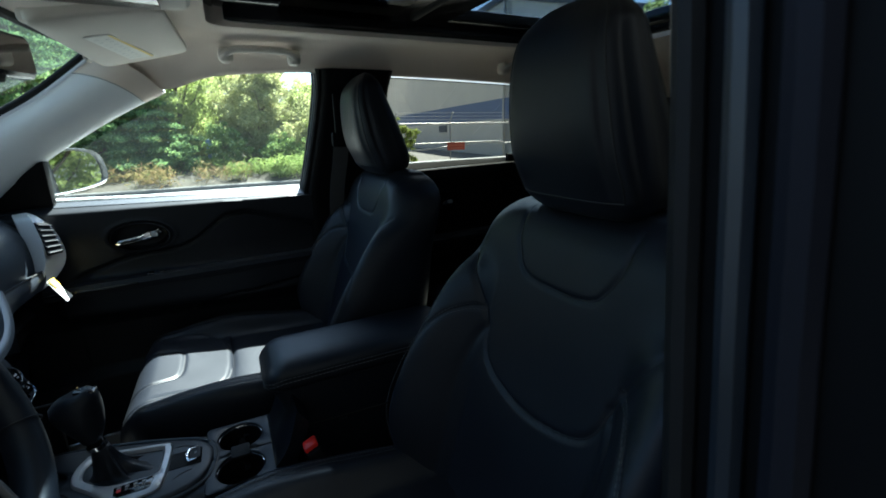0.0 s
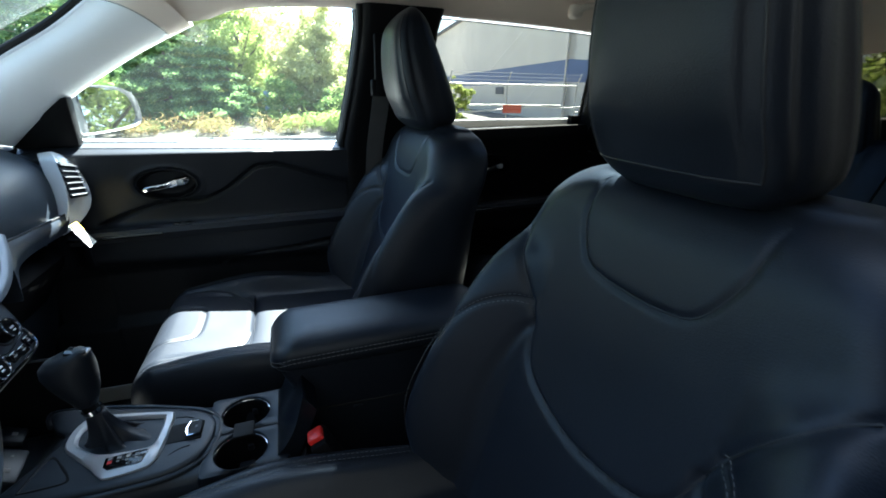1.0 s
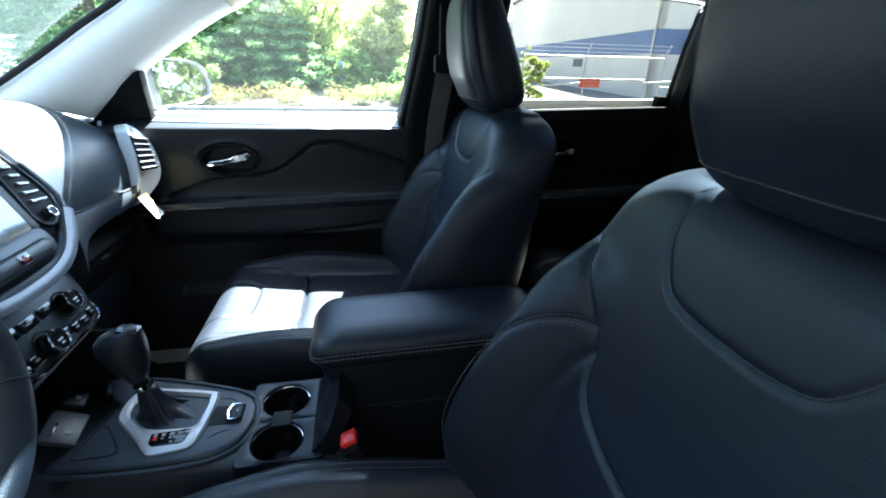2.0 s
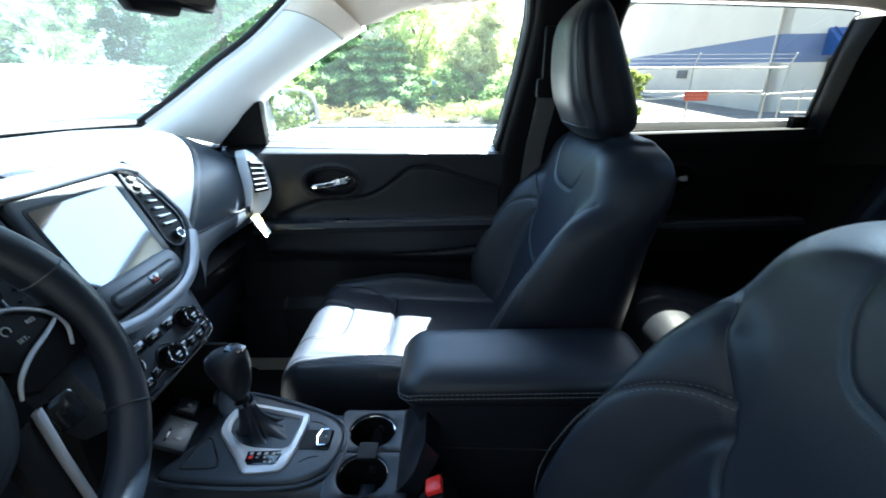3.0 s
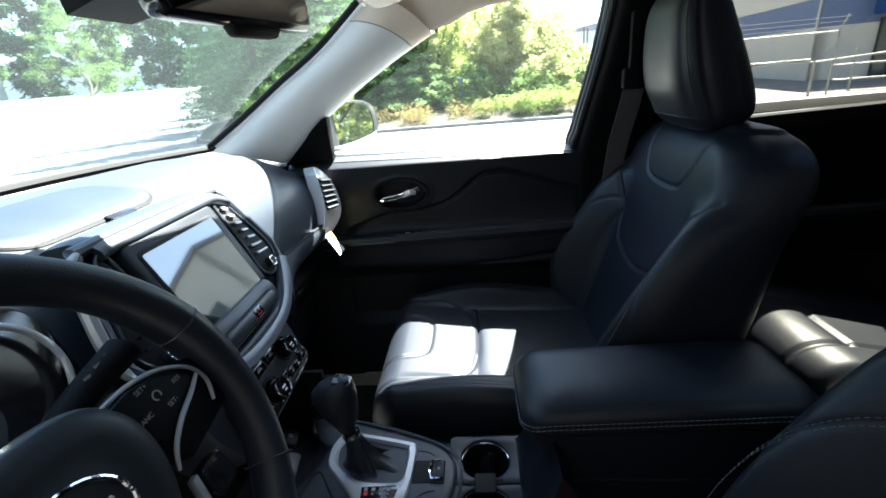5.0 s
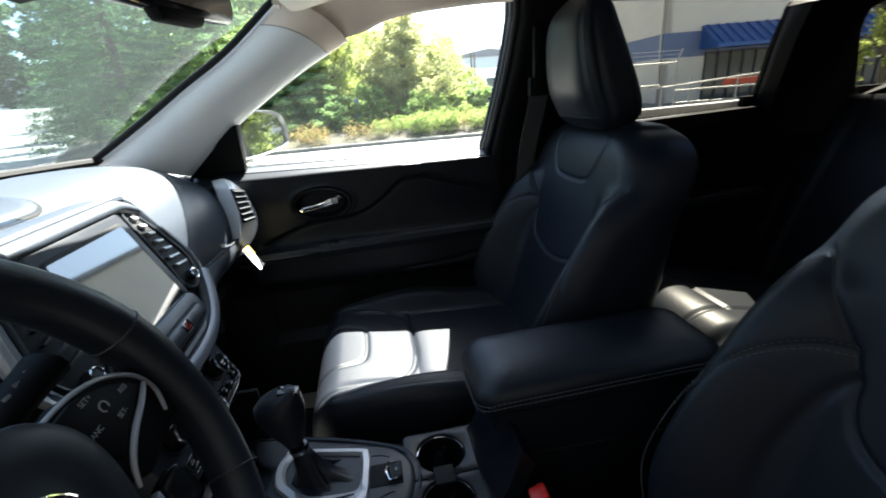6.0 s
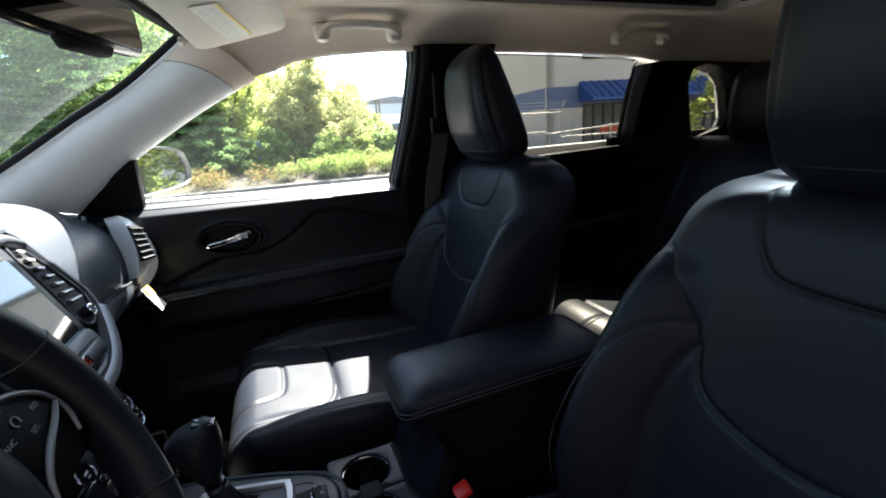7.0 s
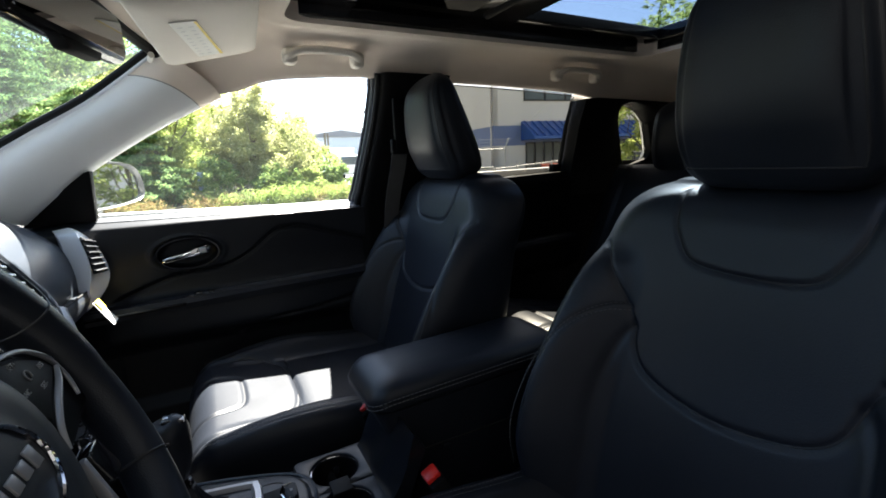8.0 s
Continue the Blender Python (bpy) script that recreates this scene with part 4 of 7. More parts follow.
# ---- belts ----
def build_belt(s, x, label, out=0.0):
    t = thing("seat_belt", label, "seat belt")
    bm = bmesh.new()
    pts = [flip(s, p + Vector((0, out, 0))) for p in smooth_path([(x, 0.522, 1.315), (x - 0.006, 0.540, 1.25), (x - 0.016, 0.575, 1.15), (x - 0.022, 0.600, 1.0), (x - 0.025, 0.615, 0.75), (x - 0.03, 0.62, 0.48)], 6)]
    rings = []
    for p in pts:
        rings.append([p + Vector((dx, dy * s, 0)) for dx, dy in ((-0.024, 0), (0.024, 0), (0.024, 0.0016), (-0.024, 0.0016))])
    loft(bm, rings)
    part("strap", bm, WEBBING, t, "grey woven belt strap")
    bm = bmesh.new()
    box(bm, flip(s, (x, 0.523 + out, 1.318)), (0.062, 0.020, 0.045), 0.007)
    box(bm, flip(s, (x, 0.519 + out, 1.375)), (0.040, 0.016, 0.16), 0.006)
    part("guide", bm, PLASTIC, t, "black plastic belt guide")
    return t


build_belt(1, -0.010, "grey seat belt hanging on the passenger side pillar")
build_belt(-1, 0.045, "grey seat belt hanging on the driver side pillar", 0.17)


def build_buckle(at, tilt, label):
    t = thing("belt_buckle", label, "seat belt buckle", at=at)
    m = pose(0, 0, 0, 0, tilt, 0)
    bm = bmesh.new()
    box(bm, m @ Vector((0, 0, -0.04)), (0.030, 0.050, 0.085), 0.008, m)
    part("body", bm, PLASTIC, t, "black buckle body")
    bm = bmesh.new()
    box(bm, m @ Vector((0.0, -0.002, 0.006)), (0.026, 0.026, 0.012), 0.004, m)
    part("release_button", bm, RED, t, "red release button")
    bm = bmesh.new()
    tube(bm, [m @ Vector((0, 0, -0.07)), m @ Vector((0.05, 0, -0.20))], 0.010, 8)
    part("stalk", bm, WEBBING, t)
    return t


build_buckle((-0.276, -0.149, 0.775), -25, "driver's belt buckle with a red button beside the console")
build_buckle((-0.296, 0.140, 0.752), -25, "passenger belt buckle with a red button beside the armrest")

# ---- dashboard ----
PROFILE = [(-1.205, 1.228), (-1.10, 1.232), (-1.00, 1.226), (-0.935, 1.210), (-0.885, 1.178), (-0.852, 1.130), (-0.836, 1.080), (-0.830, 1.030), (-0.836, 0.985), (-0.862, 0.962), (-0.905, 0.93), (-0.915, 0.80), (-0.96, 0.62), (-1.10, 0.50)]


def dash_drop(y):
    e = max(0.0, (abs(y - CY) - 0.40) / 0.22)
    return e * e


def build_dash():
    t = thing("dashboard", "black padded dashboard with silver trim", "dashboard")
    prof = [(v.x, v.z) for v in smooth_path([(x, 0, z) for x, z in PROFILE], 5)]
    n = 110
    rings = []
    for k in range(n + 1):
        y = CY - 0.628 + 1.256 * k / n
        d = dash_drop(y)
        row = []
        for x, z in prof:
            w = max(0.0, min(1.0, (z - 0.95) / 0.25))
            fx = x + 0.11 * ((y - CY) / 0.62) ** 2 * max(0, min(1, (-0.95 - x) / 0.2))
            zz = z - 0.055 * d * w
            # hollow behind the screen housing on the driver side, hood over the gauges
            hood = math.exp(-((y + 0.375) / 0.14) ** 4)
            zz += 0.018 * hood * math.exp(-((x + 0.90) / 0.07) ** 2)
            row.append(Vector((fx + 0.02 * hood * (1 if x > -0.95 else 0), y, zz)))
        back = Vector((-1.22, y, 0.9))
        rings.append(row + [back])
    bm = bmesh.new()
    loft(bm, rings)
    part("pad", bm, VINYL, t, "black soft dashboard pad", angle=70)
    # lid of the tray on top, with a latch slot and stitching

    def top_z(x, y):
        z = lerp_table([(-1.205, 1.228), (-1.10, 1.232), (-1.00, 1.226), (-0.935, 1.210), (-0.885, 1.178)], x)
        return z - 0.055 * dash_drop(y)
    bm = bmesh.new()
    o = rounded_rect(-1.075, -0.925, CY - 0.15, CY + 0.125, 0.05, 0, 8)
    vs = []
    for inset, up in ((0.0, -0.004), (0.0, 0.003), (0.006, 0.006), (0.03, 0.007)):
        ring = []
        for p in o:
            q = Vector((p.x + (-0.99 - p.x) * inset * 6, p.y + (CY - p.y) * inset * 6, 0))
            ring.append(Vector((q.x, q.y, top_z(q.x, q.y) + up)))
        vs.append(ring)
    loft(bm, vs)
    lid = part("tray_lid", bm, LID_VINYL_SKY, t, "padded lid of the dash top tray")
    bm = bmesh.new()
    tube(bm, [p + Vector((0, 0, 0.0045)) for p in vs[0]], 0.0036, 6, True)
    part("gap", bm, RUBBER, lid)
    bm = bmesh.new()
    box(bm, (-0.918, 0.032, top_z(-0.918, 0.03) + 0.007), (0.016, 0.050, 0.006), 0.002, pose(0, 0, 0, 0, 18, 0))
    part("latch", bm, GLOSS, lid, "small latch of the tray lid")
    bm = bmesh.new()
    for off in (0.0, 0.008):
        dashes(bm, [(-0.893 + off - 0.02 * math.cos(5 * (k / 60 - 0.5)), CY - 0.30 + 0.50 * k / 60, top_z(-0.893 + off, CY) + 0.0016) for k in range(61)], 0.006, 0.003, 0.0008)
    part("stitching", bm, THREAD, t, "pale double stitching", smooth=False)
    # silver band from the end vent along the lower edge, down round the corner of the stack and under its buttons
    upper = smooth_path([(-0.812, 0.556, 1.008), (-0.824, 0.40, 1.010), (-0.815, 0.30, 1.020), (-0.800, 0.235, 1.036), (-0.785, 0.205, 1.050)], 8)
    lower = smooth_path([(-0.822, 0.556, 0.960), (-0.824, 0.40, 0.962), (-0.806, 0.30, 0.966), (-0.780, 0.232, 0.962), (-0.755, 0.175, 0.940)], 8)
    last = len(upper) - 1
    bm = bmesh.new()
    sheet(bm, last, 6, lambda u, v: upper[round(u * last)].lerp(lower[round(u * last)], v) + Vector((0.007 * math.sin(math.pi * v), 0, 0.004 * math.sin(math.pi * v))), (-0.045, 0, -0.004))
    band = part("lower_band", bm, VINYL, t, "soft dark band under the dash pad", angle=50)
    bm = bmesh.new()
    tube(bm, upper, 0.0026, 8)
    part("gap", bm, RUBBER, band, "dark gap between pad and band")
    # glove box and footwell panel
    bm = bmesh.new()
    box(bm, (-0.965, 0.395, 0.79), (0.10, 0.44, 0.30), 0.03, pose(0, 0, 0, 0, 32, 0))
    part("glove_box", bm, PLASTIC, t, "black glove box lid")
    # end vent on the passenger side: silver surround with slats
    build_end_vent(t, 1)
    return t


def build_end_vent(t, s):
    """A leaf-shaped silver surround at the end of the dash, slats in its upper half."""
    n = Vector((0.80, -0.55 * s, 0.15)).normalized()
    leaf = [flip(s, p) for p in smooth_path([(-0.838, 0.642, 1.152), (-0.826, 0.600, 1.150), (-0.814, 0.578, 1.130), (-0.801, 0.552, 1.060), (-0.811, 0.544, 0.995), (-0.830, 0.552, 0.955), (-0.812, 0.585, 0.965), (-0.786, 0.615, 1.000), (-0.777, 0.626, 1.040), (-0.792, 0.645, 1.090), (-0.815, 0.652, 1.130)], 4, True)]
    cen = sum(leaf, Vector()) / len(leaf)
    bm = bmesh.new()
    loft(bm, [[cen.lerp(p, sc) + n * o for p in leaf] for sc, o in ((1.0, -0.05), (1.0, -0.004), (0.97, 0.003), (0.90, 0.006), (0.4, 0.008))])
    sur = part("vent_surround", bm, LIT_SILVER, t, "satin silver surround of the end vent", angle=60)
    tl, bl, br, tr = [flip(s, p) for p in ((-0.817, 0.580, 1.132), (-0.799, 0.555, 1.046), (-0.784, 0.612, 1.040), (-0.809, 0.642, 1.118))]
    bm = bmesh.new()
    extrude_outline(bm, [p + n * 0.006 for p in (tl, bl, br, tr)], n * 0.005, 0.001)
    part("vent_cavity", bm, RUBBER, sur, "dark vent opening")
    for k in range(6):
        u = (k + 0.5) / 6
        p, q = tl.lerp(bl, u) + n * 0.013, tr.lerp(br, u) + n * 0.013
        bm = bmesh.new()
        tube(bm, [p, p.lerp(q, 0.5) + n * 0.002, q], 0.0022, 6, rx=2.2)
        part("vent_slat", bm, PLASTIC_GREY, sur)


dash = build_dash()


def build_tag():
    bm = bmesh.new()
    p = [(-0.800, 0.516, 0.985), (-0.797, 0.550, 0.985), (-0.766, 0.555, 0.930), (-0.770, 0.522, 0.926)]
    extrude_outline(bm, [Vector(q) for q in p], Vector((0.0012, 0, 0.0006)))
    t = thing("paper_tag", "white and yellow paper tag hanging under the dashboard", "tag", bm, PAPER, smooth=False)
    bm = bmesh.new()
    q = [(-0.7985, 0.519, 0.987), (-0.7955, 0.549, 0.987), (-0.785, 0.551, 0.965), (-0.787, 0.523, 0.965)]
    extrude_outline(bm, [Vector(v) + Vector((0.0016, 0, 0.0012)) for v in q], Vector((0.0008, 0, 0.0004)))
    part("stripe", bm, YELLOW, t, "yellow printed end", smooth=False)


build_tag()

# ---- centre stack ----
def leaning(x, y, z, degrees):
    """A face that looks back into the cabin: u to the passenger side, v up, n out of it, leaning back by so many degrees."""
    a = radians(degrees)
    return Matrix(((0, -math.sin(a), math.cos(a), x), (1, 0, 0, y), (0, math.cos(a), math.sin(a), z), (0, 0, 0, 1)))


STACK = leaning(-0.801, CY, 1.116, 25.5)


def on(m, u, v, n):
    return m @ Vector((u, v, n))


def plate(bm, m, outline, n0, n1, bevel=0.003):
    pts = [on(m, u, v, n0) for u, v in outline]
    nrm = (m.to_3x3() @ Vector((0, 0, 1))) * (n1 - n0)
    extrude_outline(bm, pts, nrm, bevel)


def rr(u0, u1, v0, v1, r, n=6):
    return [(p.x, p.y) for p in rounded_rect(u0, u1, v0, v1, r, 0, n)]


def vent_outline(s, grow=0.0):
    o = [(0.120 - grow, 0.080 + grow), (0.136, 0.078 + grow), (0.150 + grow, 0.058), (0.174 + grow, -0.006), (0.178 + grow, -0.036), (0.164 + grow * 0.7, -0.060 - grow * 0.7), (0.138, -0.072 - grow), (0.116 - grow, -0.058), (0.118 - grow, -0.010)]
    return [(s * p.x, p.y) for p in smooth_path([(u, v, 0) for u, v in o], 3, True)][::s]


def build_stack():
    t = thing("centre_stack", "black centre console stack with touch screen, vents and controls", "centre console")
    # housing that carries screen and vents, with a soft raised lip round it
    out = [(p.x, p.y) for p in smooth_path([(-0.122, 0.098, 0), (0.122, 0.098, 0), (0.146, 0.092, 0), (0.164, 0.062, 0), (0.188, -0.008, 0), (0.192, -0.040, 0), (0.176, -0.072, 0), (0.146, -0.092, 0), (0.112, -0.116, 0), (0.070, -0.128, 0), (-0.070, -0.128, 0), (-0.112, -0.116, 0), (-0.146, -0.092, 0), (-0.176, -0.072, 0), (-0.192, -0.040, 0), (-0.188, -0.008, 0), (-0.164, 0.062, 0), (-0.146, 0.092, 0)], 3, True)]
    bm = bmesh.new()
    plate(bm, STACK, [(u * 0.97, v * 0.97) for u, v in out], -0.09, -0.008, 0.006)
    part("housing", bm, PLASTIC, t, "black stack housing")
    bm = bmesh.new()
    tube(bm, [on(STACK, u * 1.01, v * 1.01 + (0.004 if v > 0.05 else 0), -0.008) for u, v in out], 0.0085, 10, True)
    part("lip", bm, VINYL, t, "soft dark lip round the housing")
    # padded brow over the screen, running back into the dash top
    rings = []
    for k in range(41):
        u = -0.126 + 0.276 * k / 40
        drop = 0.016 * max(0.0, (abs(u) - 0.108) / 0.042) ** 2
        rings.append([on(STACK, u, v - drop, n) for v, n in ((0.130, -0.085), (0.128, -0.055), (0.120, -0.026), (0.110, -0.008), (0.100, 0.002), (0.092, 0.006), (0.086, 0.005), (0.083, 0.000), (0.083, -0.02), (0.100, -0.085))])
    bm = bmesh.new()
    loft(bm, rings)
    part("brow", bm, VINYL, t, "padded brow over the screen", angle=60)
    bm = bmesh.new()
    plate(bm, STACK, rr(-0.103, 0.103, -0.076, 0.085, 0.012), -0.03, 0.002, 0.004)
    bez = part("screen_bezel", bm, PLASTIC_GREY, t, "black screen bezel")
    bm = bmesh.new()
    plate(bm, STACK, rr(-0.087, 0.087, -0.071, 0.070, 0.008), 0.0, 0.0032, 0.0012)
    part("screen_edge", bm, RUBBER, bez)
    bm = bmesh.new()
    plate(bm, STACK, rr(-0.082, 0.082, -0.066, 0.064, 0.004), 0.0, 0.0040, 0.0)
    part("screen", bm, SCREEN, bez, "dark glass touch screen, switched off", smooth=False)
    # button bar under the screen: a rounded pod with a sunk strip and the hazard switch
    bm = bmesh.new()
    plate(bm, STACK, rr(-0.094, 0.094, -0.114, -0.066, 0.020), -0.02, 0.012, 0.006)
    bar = part("button_bar", bm, CONSOLE, t, "long grey button bar")
    bm = bmesh.new()
    plate(bm, STACK, rr(-0.081, 0.078, -0.110, -0.084, 0.011), 0.0, 0.0140, 0.0015)
    part("button_groove", bm, RUBBER, bar)
    bm = bmesh.new()
    plate(bm, STACK, rr(-0.078, 0.075, -0.107, -0.087, 0.009), 0.0, 0.0165, 0.0025)
    part("button_strip", bm, CONSOLE, bar, "smooth grey button strip")
    bm = bmesh.new()
    plate(bm, STACK, rr(-0.002, 0.022, -0.105, -0.089, 0.003), 0.0, 0.0172, 0.001)
    part("hazard_switch", bm, GLOSS, bar, "black hazard switch")
    bm = bmesh.new()
    tri = [(0.004, -0.1015), (0.016, -0.1015), (0.010, -0.0925)]
    tube(bm, [on(STACK, u, v, 0.0176) for u, v in tri], 0.0009, 5, True)
    part("triangle", bm, RED, bar, "red triangle", smooth=False)
    bm = bmesh.new()
    tube(bm, [on(STACK, u, v, 0.0168) for u, v in ((0.002, -0.1052), (0.019, -0.1052))], 0.0007, 5)
    part("edge", bm, GREY_MARK, bar, smooth=False)
    # slanted side vents: dark well, silver fins across it and a round wheel at the foot
    for s in (-1, 1):
        bm = bmesh.new()
        plate(bm, STACK, vent_outline(s), -0.03, -0.005, 0.002)
        vent = part("vent", bm, RUBBER, t, "slanted air vent")
        bm = bmesh.new()
        tube(bm, [on(STACK, u, v, -0.004) for u, v in vent_outline(s, 0.003)], 0.0028, 8, True)
        part("vent_frame", bm, CONSOLE, vent, "dark vent frame")
        for k in range(7):
            v = 0.066 - 0.0160 * k
            u0, u1 = 0.125 + 0.0022 * k * (k < 5) + 0.004 * (k >= 5), 0.140 + 0.0044 * k
            bm = bmesh.new()
            pts = [(u0, v + 0.0045), (u0 + 0.003, v - 0.0015), (u1 - 0.001, v - 0.0045), (u1, v - 0.001), (u0 + 0.009, v + 0.0025)]
            plate(bm, STACK, [(s * a, b) for a, b in pts][::s], -0.006, 0.001, 0.0006)
            # Passenger fins are silver to read as sunlit; the other side stays grey
            part("vent_slat", bm, SILVER if s > 0 else PLASTIC_GREY, vent)
        bm = bmesh.new()
        r = bmesh.ops.create_cone(bm, cap_ends=True, segments=24, radius1=0.0095, radius2=0.0085, depth=0.010)
        bmesh.ops.transform(bm, matrix=STACK @ Matrix.Translation((s * 0.146, -0.056, 0.001)), verts=r["verts"])
        wh = part("vent_wheel", bm, PLASTIC_GREY, vent, "small round vent wheel")
        bm = bmesh.new()
        tube(bm, [on(STACK, s * 0.146 + 0.0085 * math.cos(a), -0.056 + 0.0085 * math.sin(a), 0.0062) for a in [2 * math.pi * k / 20 for k in range(20)]], 0.0013, 6, True)
        part("ring", bm, CHROME, wh, "chrome ring")
    bm = bmesh.new()
    tube(bm, smooth_path([on(STACK, u, v, 0.002) for u, v in ((-0.150, 0.100), (-0.172, 0.086), (-0.190, 0.040), (-0.206, -0.010), (-0.206, -0.044), (-0.190, -0.072))], 6), [0.003 + 0.003 * math.sin(math.pi * k / 30) for k in range(31)], 8, rx=1.3)
    part("vent_trim", bm, DIMMED_SILVER, t, "satin silver trim beside the vent")
    # satin silver sweep under the bar, rising at both ends
    bm = bmesh.new()
    up_ = smooth_path([(-0.172, -0.058, 0), (-0.140, -0.090, 0), (-0.104, -0.116, 0), (-0.060, -0.130, 0), (0, -0.134, 0), (0.060, -0.130, 0), (0.104, -0.116, 0), (0.140, -0.090, 0), (0.172, -0.058, 0)], 6)
    lo_ = smooth_path([(-0.190, -0.068, 0), (-0.156, -0.106, 0), (-0.113, -0.134, 0), (-0.063, -0.149, 0), (0, -0.153, 0), (0.063, -0.149, 0), (0.113, -0.134, 0), (0.156, -0.106, 0), (0.190, -0.068, 0)], 6)
    nn = len(up_) - 1
    sheet(bm, nn, 5, lambda a, b: on(STACK, *(up_[round(a * nn)].lerp(lo_[round(a * nn)], b)).xy, 0.006 + 0.0018 * math.sin(math.pi * b)), STACK.to_3x3() @ Vector((0, 0, -0.012)))
    part("silver_sweep", bm, SHADED_SILVER, t, "satin silver trim under the button bar", angle=50)
    build_climate(t)
    return t


CLIM = leaning(-0.748, CY, 0.893, 27)


def knob(m, u, v, r, parent, name="knob"):
    bm = bmesh.new()
    for r0, r1, d, off in ((r, r * 0.94, 0.012, 0.006), (r * 0.82, r * 0.78, 0.010, 0.016)):
        q = bmesh.ops.create_cone(bm, cap_ends=True, segments=28, radius1=r0, radius2=r1, depth=d)
        bmesh.ops.transform(bm, matrix=m @ Matrix.Translation((u, v, off)), verts=q["verts"])
    k = part(name, bm, GLOSS, parent, "black rotary knob")
    bm = bmesh.new()
    pts = [m @ Vector((u + r * 0.86 * math.cos(a), v + r * 0.86 * math.sin(a), 0.021)) for a in [2 * math.pi * i / 28 for i in range(28)]]
    tube(bm, pts, 0.0018, 6, True)
    part("ring", bm, CHROME, k, "chrome knob ring")
    bm = bmesh.new()
    box(bm, m @ Vector((u, v, 0.0215)), (r * 0.5, r * 0.15, 0.001), 0, m.to_3x3().to_4x4())
    box(bm, m @ Vector((u, v - r * 0.3, 0.0215)), (r * 0.3, r * 0.12, 0.001), 0, m.to_3x3().to_4x4())
    part("mark", bm, WHITE_MARK, k, "pale symbol", smooth=False)


def build_climate(t):
    # panel with rounded ends, and the cheek that closes it to the footwell
    bm = bmesh.new()
    o = [(p.x, p.y) for p in smooth_path([(-0.115, 0.098, 0), (0.118, 0.098, 0), (0.140, 0.078, 0), (0.138, 0.036, 0), (0.126, -0.006, 0), (0.108, -0.032, 0), (0.02, -0.036, 0), (-0.110, -0.036, 0), (-0.134, -0.010, 0), (-0.142, 0.050, 0)], 3, True)]
    plate(bm, CLIM, o, -0.10, 0.0, 0.005)
    p = part("climate_panel", bm, CONSOLE, t, "dark grey climate control panel")
    for u, v, r in ((0.079, 0.028, 0.019), (-0.005, -0.004, 0.021), (-0.084, 0.028, 0.019)):
        knob(CLIM, u, v, r, p)
        bm = bmesh.new()
        tube(bm, [on(CLIM, u + (r + 0.004) * math.cos(a), v + (r + 0.004) * math.sin(a), 0.001) for a in [2 * math.pi * k / 30 for k in range(30)]], 0.0016, 6, True)
        part("knob_seat", bm, RUBBER, p)
    # upper row of three, side clusters below
    for u, v, w, h in ((-0.044, 0.042, 0.017, 0.009), (-0.003, 0.040, 0.018, 0.009), (0.040, 0.040, 0.016, 0.009), (0.032, -0.008, 0.012, 0.008), (0.058, -0.013, 0.010, 0.008), (0.082, -0.015, 0.011, 0.008), (0.106, -0.010, 0.009, 0.009), (-0.042, -0.008, 0.012, 0.008), (-0.069, -0.013, 0.011, 0.008), (-0.096, -0.013, 0.011, 0.008)):
        bm = bmesh.new()
        plate(bm, CLIM, rr(u - w, u + w, v - h, v + h, 0.003, 3), -0.003, 0.004, 0.001)
        b = part("button", bm, GLOSS, p, "black push button")
        bm = bmesh.new()
        plate(bm, CLIM, [(u - w * 0.4, v - 0.001), (u + w * 0.4, v - 0.001), (u + w * 0.4, v + 0.0012), (u - w * 0.4, v + 0.0012)], 0.0035, 0.0044, 0.0)
        part("mark", bm, GREY_MARK, b, "pale symbol", smooth=False)
        bm = bmesh.new()
        plate(bm, CLIM, [(u - w * 0.25, v + 0.0032), (u + w * 0.25, v + 0.0032), (u + w * 0.1, v + 0.0050), (u - w * 0.1, v + 0.0050)], 0.0035, 0.0044, 0.0)
        part("mark", bm, GREY_MARK, b, smooth=False)
    bm = bmesh.new()
    tube(bm, smooth_path([on(CLIM, u, v, 0.003) for u, v in ((0.120, 0.010), (0.121, -0.008), (0.110, -0.026), (0.060, -0.029), (-0.03, -0.029), (-0.104, -0.027))], 6), 0.0023, 6)
    part("chrome_strip", bm, CHROME, t, "thin bright strip under the buttons")
    bm = bmesh.new()
    tube(bm, smooth_path([on(CLIM, u, v, 0.003) for u, v in ((0.116, 0.006), (0.100, 0.004), (0.060, -0.002), (0.036, 0.004))], 6), 0.0011, 6)
    part("chrome_line", bm, CHROME, t, "fine bright line above the small buttons")


stack = build_stack()

# ---- centre console ----
CZ = 0.735


def deck_outline():
    """Plan of the raised plate round the gear lever, round at the rear."""
    return smooth_path([(-0.735, -0.100, 0), (-0.66, -0.110, 0), (-0.56, -0.112, 0), (-0.500, -0.106, 0), (-0.462, -0.082, 0), (-0.447, -0.040, 0), (-0.450, 0.002, 0), (-0.478, 0.035, 0), (-0.540, 0.062, 0), (-0.610, 0.086, 0), (-0.675, 0.104, 0), (-0.735, 0.110, 0), (-0.715, 0.060, 0), (-0.690, 0.030, 0), (-0.706, -0.020, 0), (-0.728, -0.070, 0)], 5, True)


def inward(pts, d):
    c = sum(pts, Vector()) / len(pts)
    return [p + (c - p).normalized() * d for p in pts]


